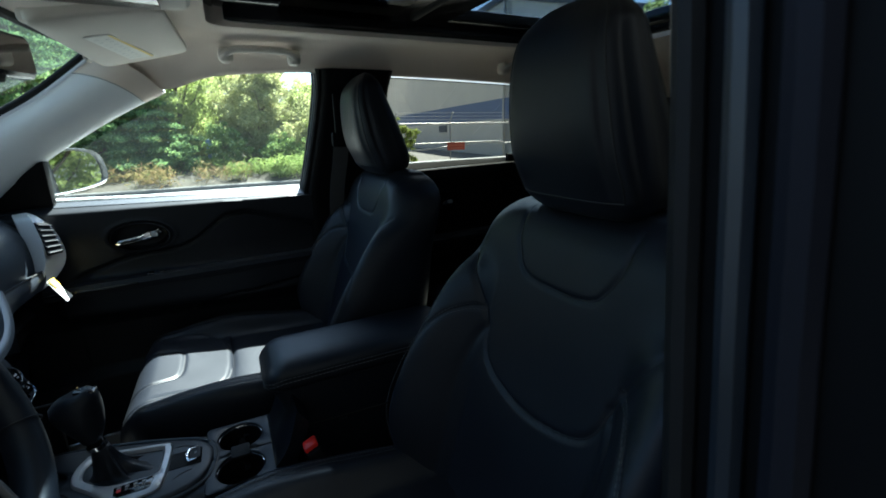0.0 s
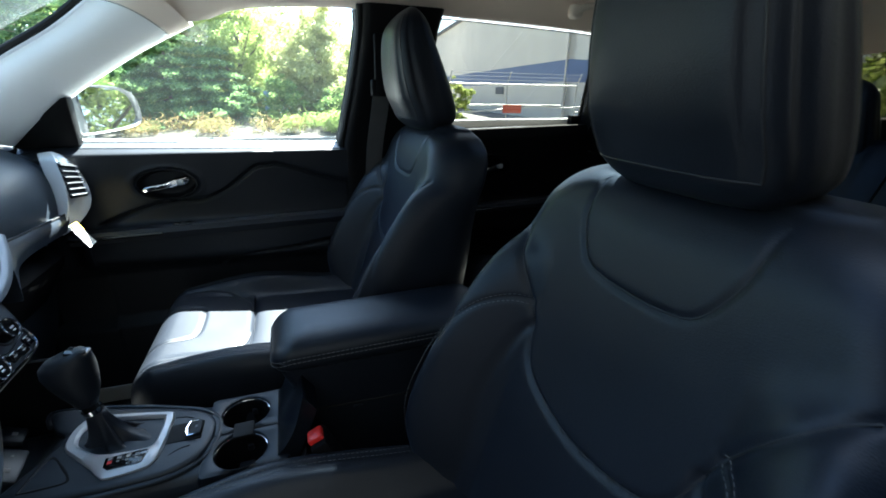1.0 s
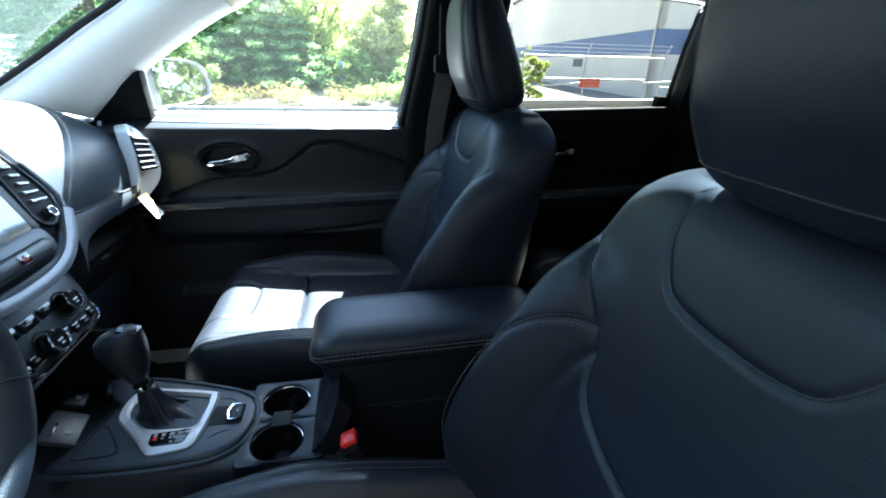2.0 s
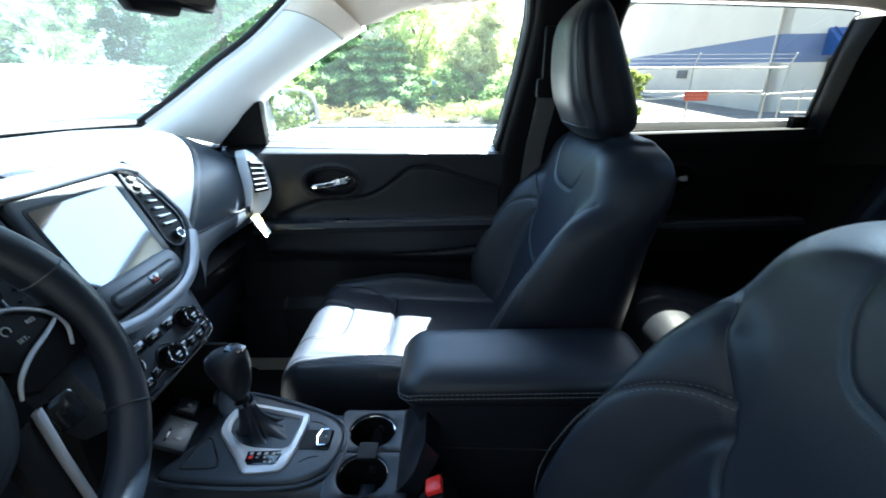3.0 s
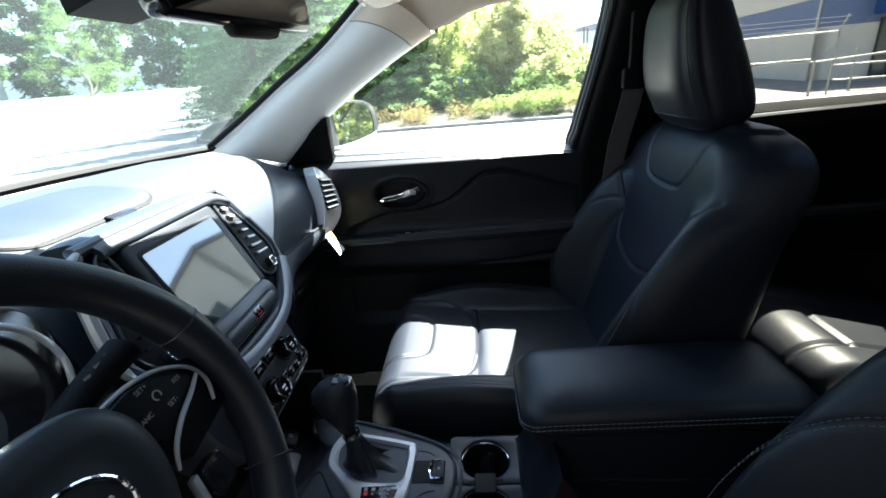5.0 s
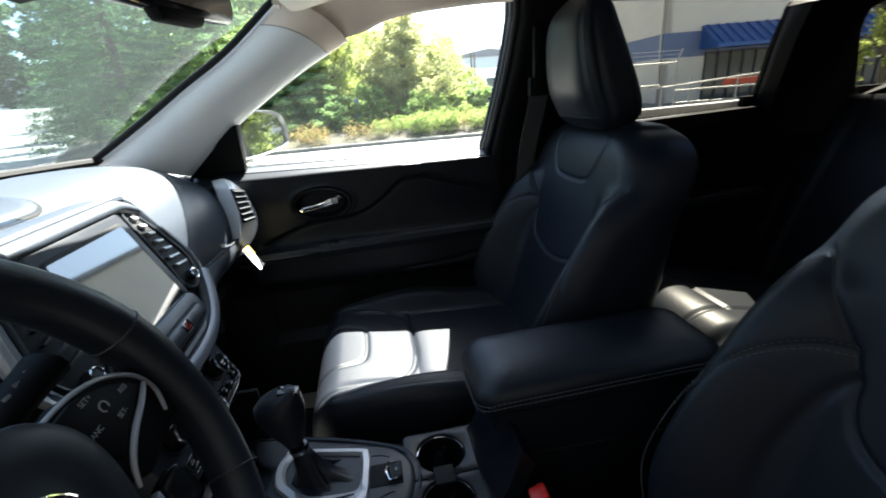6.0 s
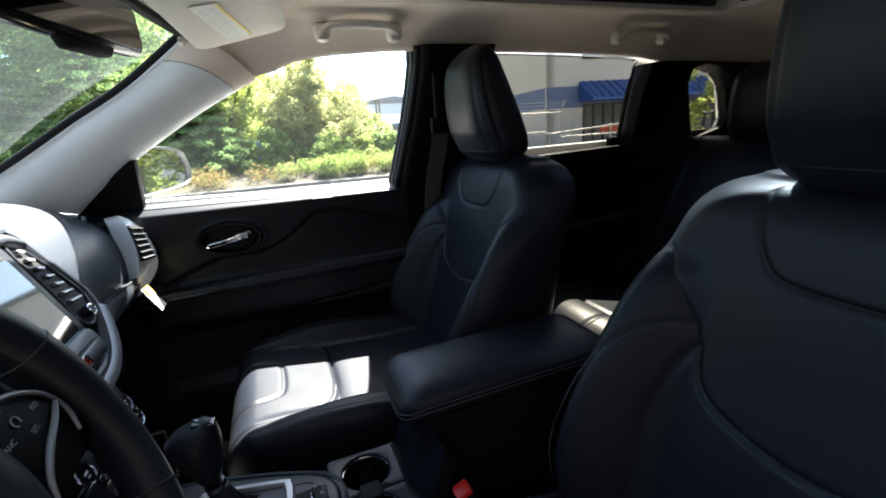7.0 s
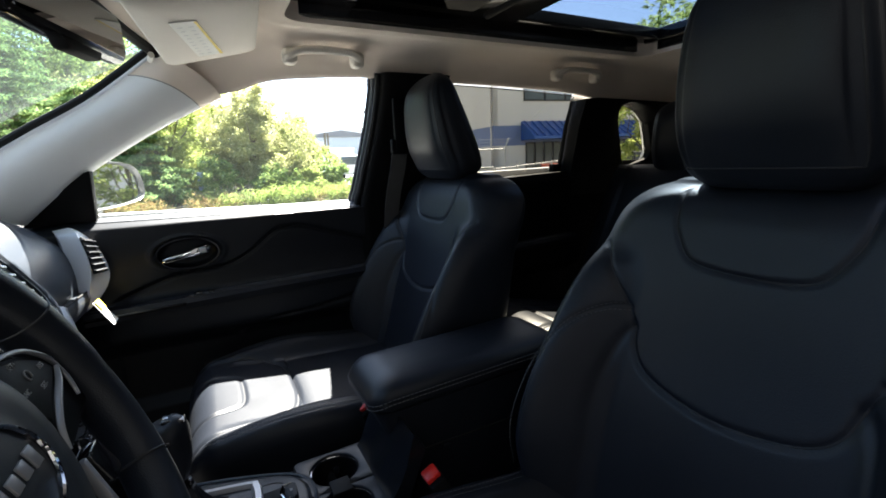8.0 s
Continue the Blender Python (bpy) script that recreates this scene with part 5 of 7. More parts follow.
def build_console():
    t = thing("centre_console", "black plastic centre console between the front seats", "centre console")
    # body with rounded flanks; the bay in front of the lever lies lower, the deck behind it carries the cups
    bm = bmesh.new()
    rings = []
    for k in range(61):
        u = k / 60
        x = -0.86 + 0.56 * u
        yl, yr = lerp_table([(-0.86, -0.105), (-0.70, -0.112), (-0.50, -0.128), (-0.30, -0.140)], x), lerp_table([(-0.86, 0.122), (-0.70, 0.118), (-0.60, 0.098), (-0.50, 0.070), (-0.44, 0.060), (-0.30, 0.062)], x)
        z = lerp_table([(-0.86, 0.700), (-0.735, 0.700), (-0.70, 0.726), (-0.62, 0.728), (-0.30, 0.728)], x)
        row = []
        for a, dz in ((0.0, -0.16), (0.0, -0.035), (0.02, -0.014), (0.06, -0.003), (0.12, 0.0), (0.5, 0.0), (0.88, 0.0), (0.94, -0.003), (0.98, -0.014), (1.0, -0.035), (1.0, -0.16)):
            sunk = 0.085 if x > -0.456 and 0.1 < a < 0.9 else 0.0
            row.append(Vector((x, yl + (yr - yl) * a, z + dz - sunk)))
        row += [Vector((x, yr + 0.01, 0.40)), Vector((x, yl - 0.01, 0.40))]
        rings.append(row)
    loft(bm, rings)
    part("body", bm, CONSOLE, t, "dark grey console body", angle=45)
    # raised plate with a groove and an outer ridge
    o = deck_outline()
    bm = bmesh.new()
    loft(bm, [[p + Vector((0, 0, z)) for p in inward(o, i)] for i, z in ((0.0, CZ - 0.012), (0.0005, CZ - 0.003), (0.003, CZ + 0.0005), (0.010, CZ + 0.002), (0.05, CZ + 0.003))])
    part("shift_plate", bm, CONSOLE, t, "dark grey plate round the gear lever", angle=50)
    bm = bmesh.new()
    tube(bm, [p + Vector((0, 0, CZ - 0.0045)) for p in inward(o, -0.007)[:60]], 0.0042, 8)
    part("ridge", bm, CONSOLE, t, "raised ridge round the plate")
    # satin silver frame: outer and inner outline
    outer = smooth_path([(-0.668, 0.058, 0), (-0.650, 0.066, 0), (-0.535, 0.040, 0), (-0.521, 0.028, 0), (-0.519, 0.005, 0), (-0.524, -0.060, 0), (-0.534, -0.086, 0), (-0.550, -0.092, 0), (-0.590, -0.096, 0), (-0.604, -0.088, 0), (-0.622, -0.066, 0), (-0.652, -0.034, 0), (-0.674, -0.008, 0), (-0.678, 0.030, 0)], 5, True)
    inner = smooth_path([(-0.652, 0.048, 0), (-0.642, 0.052, 0), (-0.545, 0.030, 0), (-0.536, 0.022, 0), (-0.534, 0.002, 0), (-0.537, -0.034, 0), (-0.544, -0.044, 0), (-0.556, -0.046, 0), (-0.592, -0.044, 0), (-0.604, -0.042, 0), (-0.622, -0.036, 0), (-0.642, -0.020, 0), (-0.658, -0.002, 0), (-0.662, 0.026, 0)], 5, True)
    zz = Vector((0, 0, CZ + 0.003))
    bm = bmesh.new()
    rings = [[p + zz + Vector((0, 0, -0.006)) for p in outer], [p + zz + Vector((0, 0, 0.003)) for p in outer], [p.lerp(q, 0.15) + zz + Vector((0, 0, 0.0062)) for p, q in zip(outer, inner)], [p.lerp(q, 0.75) + zz + Vector((0, 0, 0.007)) for p, q in zip(outer, inner)], [p + zz + Vector((0, 0, 0.003)) for p in inner], [p + zz + Vector((0, 0, -0.012)) for p in inner]]
    rings.append(rings[0])
    loft(bm, rings, True, False)
    bmesh.ops.remove_doubles(bm, verts=bm.verts[:], dist=1e-6)
    part("shift_surround", bm, SILVER, t, "satin silver frame round the gear lever", angle=45)
    # gear position strip with one red lamp mark
    bm = bmesh.new()
    extrude_outline(bm, [Vector((x, y, CZ + 0.0075)) for x, y in ((-0.602, -0.056), (-0.545, -0.053), (-0.541, -0.060), (-0.546, -0.080), (-0.552, -0.083), (-0.592, -0.084), (-0.600, -0.076))], Vector((0, 0, 0.0032)), 0.0012)
    strip = part("gear_display", bm, GLOSS, t, "black gear position display")
    zt = CZ + 0.0112
    bm = bmesh.new()
    for k in range(3):
        box(bm, (-0.581 + 0.0125 * k, -0.0615, zt), (0.006, 0.006, 0.0008))
        box(bm, (-0.581 + 0.0125 * k, -0.0695, zt), (0.004, 0.003, 0.0008))
        box(bm, (-0.565 + 0.0085 * k, -0.0785, zt), (0.005, 0.003, 0.0008))
    box(bm, (-0.5935, -0.0610, zt), (0.006, 0.006, 0.0008))
    part("mark", bm, GREY_MARK, strip, "small pale marks", smooth=False)
    bm = bmesh.new()
    box(bm, (-0.5925, -0.0690, zt), (0.006, 0.0065, 0.0008))
    part("mark", bm, RED, strip, "red park mark", smooth=False)
    # parking brake switch in its well
    bm = bmesh.new()
    box(bm, (-0.494, -0.022, CZ + 0.002), (0.054, 0.046, 0.005), 0.002)
    seat_ = part("switch_well", bm, RUBBER, t, "black switch well")
    bm = bmesh.new()
    box(bm, (-0.477, -0.022, CZ + 0.0055), (0.020, 0.034, 0.009), 0.003, pose(0, 0, 0, 0, -8, 0))
    part("brake_switch", bm, PLASTIC_GREY, seat_, "parking brake switch")
    bm = bmesh.new()
    box(bm, (-0.4765, -0.022, CZ + 0.0108), (0.004, 0.005, 0.0008), 0, pose(0, 0, 0, 0, -8, 0))
    part("mark", bm, GREY_MARK, seat_, smooth=False)
    bm = bmesh.new()
    tube(bm, [(-0.474, -0.004, CZ + 0.010), (-0.488, -0.004, CZ + 0.0085), (-0.4925, -0.022, CZ + 0.0085), (-0.488, -0.040, CZ + 0.0085), (-0.474, -0.040, CZ + 0.010)], [0.0012, 0.0022, 0.0034, 0.0022, 0.0012], 8)
    part("chrome_edge", bm, CHROME, seat_, "chrome edge of the brake switch")
    # finger hollows pressed into the plate beside the switch
    for a, b, c in (((-0.520, 0.022), (-0.500, 0.020), (-0.486, 0.012)), ((-0.512, -0.072), (-0.498, -0.062), (-0.482, -0.058))):
        bm = bmesh.new()
        tube(bm, smooth_path([(*a, CZ + 0.0022), (*b, CZ + 0.0026), (*c, CZ + 0.0022)], 5), 0.0012, 6)
        part("groove", bm, RUBBER, t)
    # open bin under the controls, with its side wall
    bm = bmesh.new()
    box(bm, (-0.905, CY, 0.60), (0.13, 0.235, 0.50), 0.02)
    part("bin", bm, PLASTIC, t, "dark open bin under the controls")
    bm = bmesh.new()
    box(bm, (-0.865, CY + 0.112, 0.63), (0.31, 0.012, 0.42), 0.004)
    part("side_wall", bm, PLASTIC, t, "black wall of the open bin")
    # rubber-lined tray let into the plate, framed by its wall
    bm = bmesh.new()
    o = smooth_path([(-0.693, -0.016, 0), (-0.668, -0.036, 0), (-0.645, -0.072, 0), (-0.650, -0.086, 0), (-0.700, -0.088, 0), (-0.708, -0.078, 0)], 4, True)
    loft(bm, [[p + Vector((0, 0, z)) for p in inward(o, i)] for i, z in ((0.0, CZ + 0.0022), (0.003, CZ + 0.0036), (0.006, CZ + 0.0030), (0.008, CZ + 0.0012), (0.03, CZ + 0.0026))])
    part("tray", bm, RUBBER, t, "small rubber-lined tray")
    # socket panel: leaning plate with a card slot, a socket with a pale symbol, and a capped socket beside it
    m = pose(-0.768, 0.0, 0.722, 0, 30, 0) @ pose(0, 0, 0, 0, 0, 8)
    r3 = m.to_3x3().to_4x4()
    bm = bmesh.new()
    box(bm, m @ Vector((0, 0.004, 0)), (0.056, 0.070, 0.012), 0.004, r3)
    sp = part("socket_panel", bm, CONSOLE, t, "grey socket panel")
    for yy, w, h in ((-0.008, 0.011, 0.007), (0.022, 0.004, 0.004)):
        bm = bmesh.new()
        box(bm, m @ Vector((0.008, yy, 0.0065)), (w, h, 0.0012), 0.0004, r3)
        part("socket_mark", bm, GREY_MARK, sp, "pale socket mark")
    bm = bmesh.new()
    box(bm, m @ Vector((-0.012, -0.006, 0.0062)), (0.004, 0.030, 0.0012), 0.0004, r3)
    part("slot", bm, GLOSS, sp)
    bm = bmesh.new()
    box(bm, m @ Vector((-0.004, 0.066, 0.004)), (0.036, 0.036, 0.016), 0.005, r3)
    cap = part("socket_cap", bm, PLASTIC_GREY, t, "dark socket cap with a small symbol")
    bm = bmesh.new()
    box(bm, m @ Vector((-0.002, 0.066, 0.0122)), (0.008, 0.008, 0.0008), 0.0003, r3)
    part("mark", bm, GREY_MARK, cap, smooth=False)
    build_cups(t)
    return t


CUPS = ((-0.398, 0.006), (-0.400, -0.090))


def build_cups(t):
    """Deck with two round wells joined by a narrow slot; bright arcs of the rims, dark liners, a ramp behind."""
    zc = CZ - 0.003
    bm = bmesh.new()
    # deck: square pads with a round hole for each cup
    for x, y in CUPS:
        ya, yb = (y - 0.048, 0.062) if y > -0.05 else (y - 0.046, y + 0.048)
        sq = ring_resample(rounded_rect(-0.462, -0.322, ya, yb, 0.006, zc, 3), 56)

        def circ(r, z):
            return [Vector((x + r * math.cos(math.atan2(p.y - y, p.x - x)), y + r * math.sin(math.atan2(p.y - y, p.x - x)), z)) for p in sq]
        mid_ = Vector((-0.392, (ya + yb) / 2, 0))
        soft = [[p + Vector(((p.x - mid_.x) * g, (p.y - mid_.y) * g, dz)) for p in sq] for g, dz in ((0.02, -0.02), (0.0, -0.006), (-0.03, -0.001))]
        loft(bm, soft + [circ(0.0445, zc + 0.002), circ(0.0420, zc + 0.0005), circ(0.0405, zc - 0.008)], True, False)
    part("cup_deck", bm, PIANO, t, "dark grey deck round the cup holders", angle=50)
    for x, y in CUPS:
        ring = [2 * math.pi * k / 44 for k in range(44)]

        def circle(r, z):
            return [Vector((x + r * math.cos(a), y + r * math.sin(a), z)) for a in ring]
        bm = bmesh.new()
        loft(bm, [circle(0.0418, zc - 0.003), circle(0.0400, zc - 0.010), circle(0.0360, zc - 0.066), circle(0.031, zc - 0.072), circle(0.004, zc - 0.073)], True, False)
        cup = part("cup_holder", bm, PLASTIC, t, "round black cup holder")
        bm = bmesh.new()
        tube(bm, [Vector((x + 0.0412 * math.cos(a), y + 0.0412 * math.sin(a), zc - 0.0035)) for a in [radians(8 + 164 * k / 30) for k in range(31)]], 0.0011, 6)
        part("rim", bm, CHROME, cup, "thin bright arc along the cup rim")
        bm = bmesh.new()
        box(bm, (x + 0.010, y + 0.036, zc - 0.030), (0.010, 0.006, 0.014), 0.002)
        part("grip_tab", bm, PLASTIC_GREY, cup, "small sprung tab in the cup")
    # slot between the cups
    bm = bmesh.new()
    mx, my = (CUPS[0][0] + CUPS[1][0]) / 2, (CUPS[0][1] + CUPS[1][1]) / 2
    box(bm, (mx, my, zc + 0.0005), (0.034, 0.036, 0.006), 0.002)
    slot = part("slot", bm, RUBBER, t, "dark slot that joins the cups")
    bm = bmesh.new()
    box(bm, (mx + 0.002, my - 0.052, zc - 0.050), (0.026, 0.050, 0.006), 0.003, pose(0, 0, 0, 8, 0, 0))
    part("rib", bm, PLASTIC_GREY, slot, "grey rib at the cup floor")
    # gloss black ramp under the armrest, softly buckled
    bm = bmesh.new()
    sheet(bm, 16, 30, lambda u, v: Vector((-0.342 + 0.050 * u + 0.004 * math.sin(9 * v + 3 * u) * math.sin(math.pi * u), CY - 0.140 + 0.175 * v, CZ - 0.002 + 0.105 * u ** 1.4)), (0.02, 0, -0.03))
    part("rear_ramp", bm, PIANO, t, "gloss black ramp under the armrest", angle=60)


console = build_console()


def build_armrest():
    t = thing("armrest", "black leather armrest lid on the console box", "armrest")
    x0, x1, y0, y1 = -0.340, 0.085, -0.068, 0.106

    def at_height(x, h):
        """The lid climbs a little to the rear and its nose drops."""
        nose = max(0.0, (x0 + 0.062 - x) / 0.062)
        return h + 0.006 * (x - x0) / (x1 - x0) - (0.014 * nose ** 2 if h > 0.87 else 0.0)

    def ring(inset, z, r=0.034):
        return [Vector((p.x, p.y, at_height(p.x, z))) for p in rounded_rect(x0 + inset, x1 - inset, y0 + inset, y1 - inset, max(0.012, r - inset * 0.3), 0, 9)]
    bm = bmesh.new()
    loft(bm, [ring(i, z) for i, z in ((0.012, 0.846), (0.005, 0.849), (0.0005, 0.858), (0.0, 0.868), (0.0015, 0.8745), (0.0000, 0.878), (0.003, 0.886), (0.010, 0.894), (0.022, 0.899), (0.042, 0.9022), (0.062, 0.9028))])
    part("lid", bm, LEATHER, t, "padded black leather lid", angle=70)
    bm = bmesh.new()
    for z in (0.8705, 0.8785):
        pts = ring(-0.0006, z)
        dashes(bm, pts + pts[:1], 0.006, 0.0022, 0.0008)
    part("stitching", bm, THREAD, t, "grey double stitching", smooth=False)
    bm = bmesh.new()
    rings = [rounded_rect(x0 + a, x1 - 0.01, y0 + b, y1 - b, 0.024, z, 7) for a, b, z in ((0.075, 0.024, 0.42), (0.066, 0.022, 0.62), (0.052, 0.018, 0.74), (0.030, 0.012, 0.80), (0.012, 0.008, 0.845), (0.012, 0.008, 0.855))]
    loft(bm, rings)
    part("box", bm, LEATHER, t, "dark padded console box")
    bm = bmesh.new()
    tube(bm, smooth_path([(-0.275, y0 + 0.0165, 0.752), (-0.20, y0 + 0.0165, 0.750), (-0.05, y0 + 0.0165, 0.746), (0.10, y0 + 0.0165, 0.744)], 5), 0.0022, 6)
    part("seam", bm, RUBBER, t)
    bm = bmesh.new()
    box(bm, (-0.196, y0 + 0.0155, 0.741), (0.016, 0.006, 0.007), 0.002)
    part("catch", bm, PLASTIC_GREY, t, "small catch under the lid")
    return t


build_armrest()


def build_shifter():
    t = thing("gear_lever", "black leather gear lever with a soft boot", "gear lever")
    # boot: pleated skirt
    bm = bmesh.new()
    rings = []
    base = [(-0.652, 0.046), (-0.642, 0.050), (-0.546, 0.029), (-0.537, 0.021), (-0.535, 0.002), (-0.538, -0.033), (-0.556, -0.044), (-0.604, -0.040), (-0.640, -0.019), (-0.656, -0.002), (-0.660, 0.026)]
    base = ring_resample([Vector((x, y, 0)) for x, y in base], 72)
    topc = Vector((-0.624, 0.006, 0))
    for k in range(15):
        s = k / 14
        row = []
        for i, p in enumerate(base):
            a = 2 * math.pi * i / 72
            q = p.lerp(topc + Vector((0.014 * math.cos(math.atan2(p.y - topc.y, p.x - topc.x)), 0.014 * math.sin(math.atan2(p.y - topc.y, p.x - topc.x)), 0)), s ** 0.75)
            fold = 0.007 * math.sin(5 * a + 2.2 * s) * math.sin(math.pi * s) + 0.003 * math.sin(9 * a) * math.sin(math.pi * s)
            q.z = CZ + 0.001 + 0.060 * s ** 2.6 + fold
            row.append(q)
        rings.append(row)
    loft(bm, rings)
    part("boot", bm, LEATHER, t, "wrinkled black leather boot", angle=70)
    bm = bmesh.new()
    axis = smooth_path([(-0.624, 0.006, CZ + 0.050), (-0.630, 0.006, CZ + 0.075), (-0.634, 0.006, CZ + 0.105)], 4)
    tube(bm, axis, 0.012, 14)
    part("stem", bm, PLASTIC, t)
    bm = bmesh.new()
    tube(bm, [(-0.6265, 0.006, CZ + 0.060), (-0.6285, 0.006, CZ + 0.068)], 0.0155, 16)
    part("collar", bm, CHROME, t, "chrome collar")
    bm = bmesh.new()
    rings = []
    # the knob widens to the front and its crown slopes down to the rear
    secs = [(0.078, 0.015, 0.016, 0.0), (0.092, 0.021, 0.020, -0.001), (0.108, 0.028, 0.025, -0.004), (0.126, 0.034, 0.028, -0.008), (0.144, 0.038, 0.030, -0.011), (0.158, 0.037, 0.029, -0.011), (0.169, 0.031, 0.025, -0.008), (0.176, 0.020, 0.017, -0.004), (0.179, 0.006, 0.006, -0.001)]
    for h, rx, ry, dx in secs:
        c = Vector((-0.631 + dx, 0.006, CZ + h))
        rings.append([c + Vector((rx * math.cos(a), ry * math.sin(a), 0.004 * math.cos(a) * (h / 0.179))) for a in [2 * math.pi * k / 36 for k in range(36)]])
    loft(bm, rings)
    kn = part("knob", bm, LEATHER, t, "black leather gear knob", angle=70)
    bm = bmesh.new()
    box(bm, (-0.624, 0.006, CZ + 0.1765), (0.030, 0.024, 0.006), 0.0025, pose(0, 0, 0, 0, 12, 0))
    part("cap", bm, GLOSS, kn, "gloss cap on the knob")
    return t


build_shifter()

# ---- steering wheel ----
WHEEL = Matrix(((0, -0.42, 0.9075, -0.671), (1, 0, 0, -0.384), (0, 0.9075, 0.42, 1.094), (0, 0, 0, 1)))


def lettering(word, m, size, parent):
    """Flat pale letters on a part."""
    curve = bpy.data.curves.new("lettering", "FONT")
    curve.body, curve.size, curve.align_x, curve.align_y = word, size, "CENTER", "CENTER"
    curve.extrude = 0.0002
    tmp = bpy.data.objects.new("lettering", curve)
    me = bpy.data.meshes.new_from_object(tmp)
    bpy.data.objects.remove(tmp)
    bpy.data.curves.remove(curve)
    me.transform(m)
    me.materials.append(GREY_MARK)
    ob = new("lettering", me)
    ob.parent = parent
    return tagged(ob, "small pale letters")


def build_wheel():
    t = thing("steering_wheel", "black leather steering wheel with silver spokes and switches", "steering wheel")
    R = 0.192
    bm = bmesh.new()
    pts = []
    for k in range(96):
        a = 2 * math.pi * k / 96
        pts.append(on(WHEEL, R * math.cos(a), R * math.sin(a), 0.0))
    nrm = WHEEL.to_3x3() @ Vector((0, 0, 1))
    rings = []
    for k in range(96):
        a = 2 * math.pi * k / 96
        d = WHEEL.to_3x3() @ Vector((math.cos(a), math.sin(a), 0))
        grip = 0.0195 + 0.0025 * (math.exp(-((a - radians(20)) / 0.35) ** 2) + math.exp(-((a - radians(160)) / 0.35) ** 2))
        rings.append([pts[k] + d * (grip * math.cos(b)) + nrm * (grip * 1.12 * math.sin(b)) for b in [2 * math.pi * j / 16 for j in range(16)]])
    rings.append(rings[0])
    loft(bm, rings, True, False)
    bmesh.ops.remove_doubles(bm, verts=bm.verts[:], dist=1e-6)
    rim = part("rim", bm, LEATHER, t, "black leather rim", angle=70)
    for a in (18, 162, -35, 215):
        a = radians(a)
        bm = bmesh.new()
        d = Vector((math.cos(a), math.sin(a), 0))
        c = [on(WHEEL, *(d * R + d * (0.0222 * math.cos(b)) + Vector((0, 0, 0.0246 * math.sin(b))))) for b in [2 * math.pi * j / 18 for j in range(18)]]
        tube(bm, c, 0.0012, 6, True)
        part("seam", bm, DARK_THREAD, rim)
    # hub pad
    bm = bmesh.new()
    rings = []
    o = smooth_path([(0.0, 0.072, 0), (0.055, 0.066, 0), (0.082, 0.040, 0), (0.086, 0.0, 0), (0.070, -0.045, 0), (0.04, -0.078, 0), (0, -0.088, 0), (-0.04, -0.078, 0), (-0.070, -0.045, 0), (-0.086, 0.0, 0), (-0.082, 0.040, 0), (-0.055, 0.066, 0)], 5, True)
    for sc, n in ((0.96, -0.045), (1.0, -0.012), (0.99, 0.002), (0.95, 0.009), (0.84, 0.013), (0.66, 0.0148), (0.56, 0.0128), (0.45, 0.0150), (0.1, 0.0160)):
        rings.append([on(WHEEL, p.x * sc, p.y * sc, n) for p in o])
    loft(bm, rings)
    hub = part("hub", bm, PLASTIC_GREY, t, "black airbag cover", angle=60)
    bm = bmesh.new()
    tube(bm, [on(WHEEL, 0.040 * math.cos(a), 0.034 * math.sin(a) - 0.004, 0.0160) for a in [2 * math.pi * k / 40 for k in range(40)]], 0.0022, 8, True)
    part("badge_ring", bm, CHROME, hub, "round chrome badge ring")
    bm = bmesh.new()
    for k, (w, h) in enumerate(((0.006, 0.014), (0.008, 0.009), (0.008, 0.009), (0.008, 0.012))):
        box(bm, on(WHEEL, -0.0225 + 0.015 * k, -0.004, 0.0168), (w * 1.25, h * 1.2, 0.002), 0.0006, WHEEL.to_3x3().to_4x4())
    part("badge", bm, DIMMED_SILVER, hub, "plain chrome badge bars")
    # side spokes with silver bezels and switch pads
    for s in (-1, 1):
        bm = bmesh.new()
        o = [(0.066, 0.044), (0.100, 0.050), (0.140, 0.040), (0.180, 0.026), (0.182, -0.030), (0.150, -0.034), (0.105, -0.040), (0.072, -0.020)]
        plate(bm, WHEEL, [(u * s, v) for u, v in (o if s > 0 else o[::-1])], -0.022, 0.0, 0.005)
        sp = part("spoke", bm, PLASTIC, t, "black spoke")
        # silver bezel: over the switches, hooking down at the rim, and a second edge back to the hub
        for path in (((0.070, 0.050, 0.006), (0.096, 0.0505, 0.009), (0.124, 0.044, 0.009), (0.148, 0.030, 0.007), (0.160, 0.016, 0.005), (0.163, 0.000, 0.004), (0.154, -0.018, 0.004)),
                     ((0.157, 0.014, 0.006), (0.138, 0.006, 0.008), (0.112, -0.004, 0.008), (0.092, -0.018, 0.006), (0.082, -0.034, 0.004))):
            bm = bmesh.new()
            q = smooth_path([on(WHEEL, u * s, v, n) for u, v, n in path], 5)
            tube(bm, q, [0.0010 + 0.0010 * math.sin(math.pi * min(1, k / (len(q) - 1) * 0.85 + 0.1)) for k in range(len(q))], 8, rx=1.4)
            part("bezel", bm, DIMMED_SILVER, sp, "satin silver spoke bezel")
        bm = bmesh.new()
        o = [(0.072, 0.044), (0.096, 0.046), (0.122, 0.040), (0.144, 0.027), (0.152, 0.015), (0.112, 0.001), (0.092, -0.010), (0.078, 0.004)]
        plate(bm, WHEEL, [(u * s, v) for u, v in (o if s > 0 else o[::-1])], 0.0, 0.0065, 0.002)
        pad = part("switch_pad", bm, PLASTIC, sp, "black cruise control switch pad")
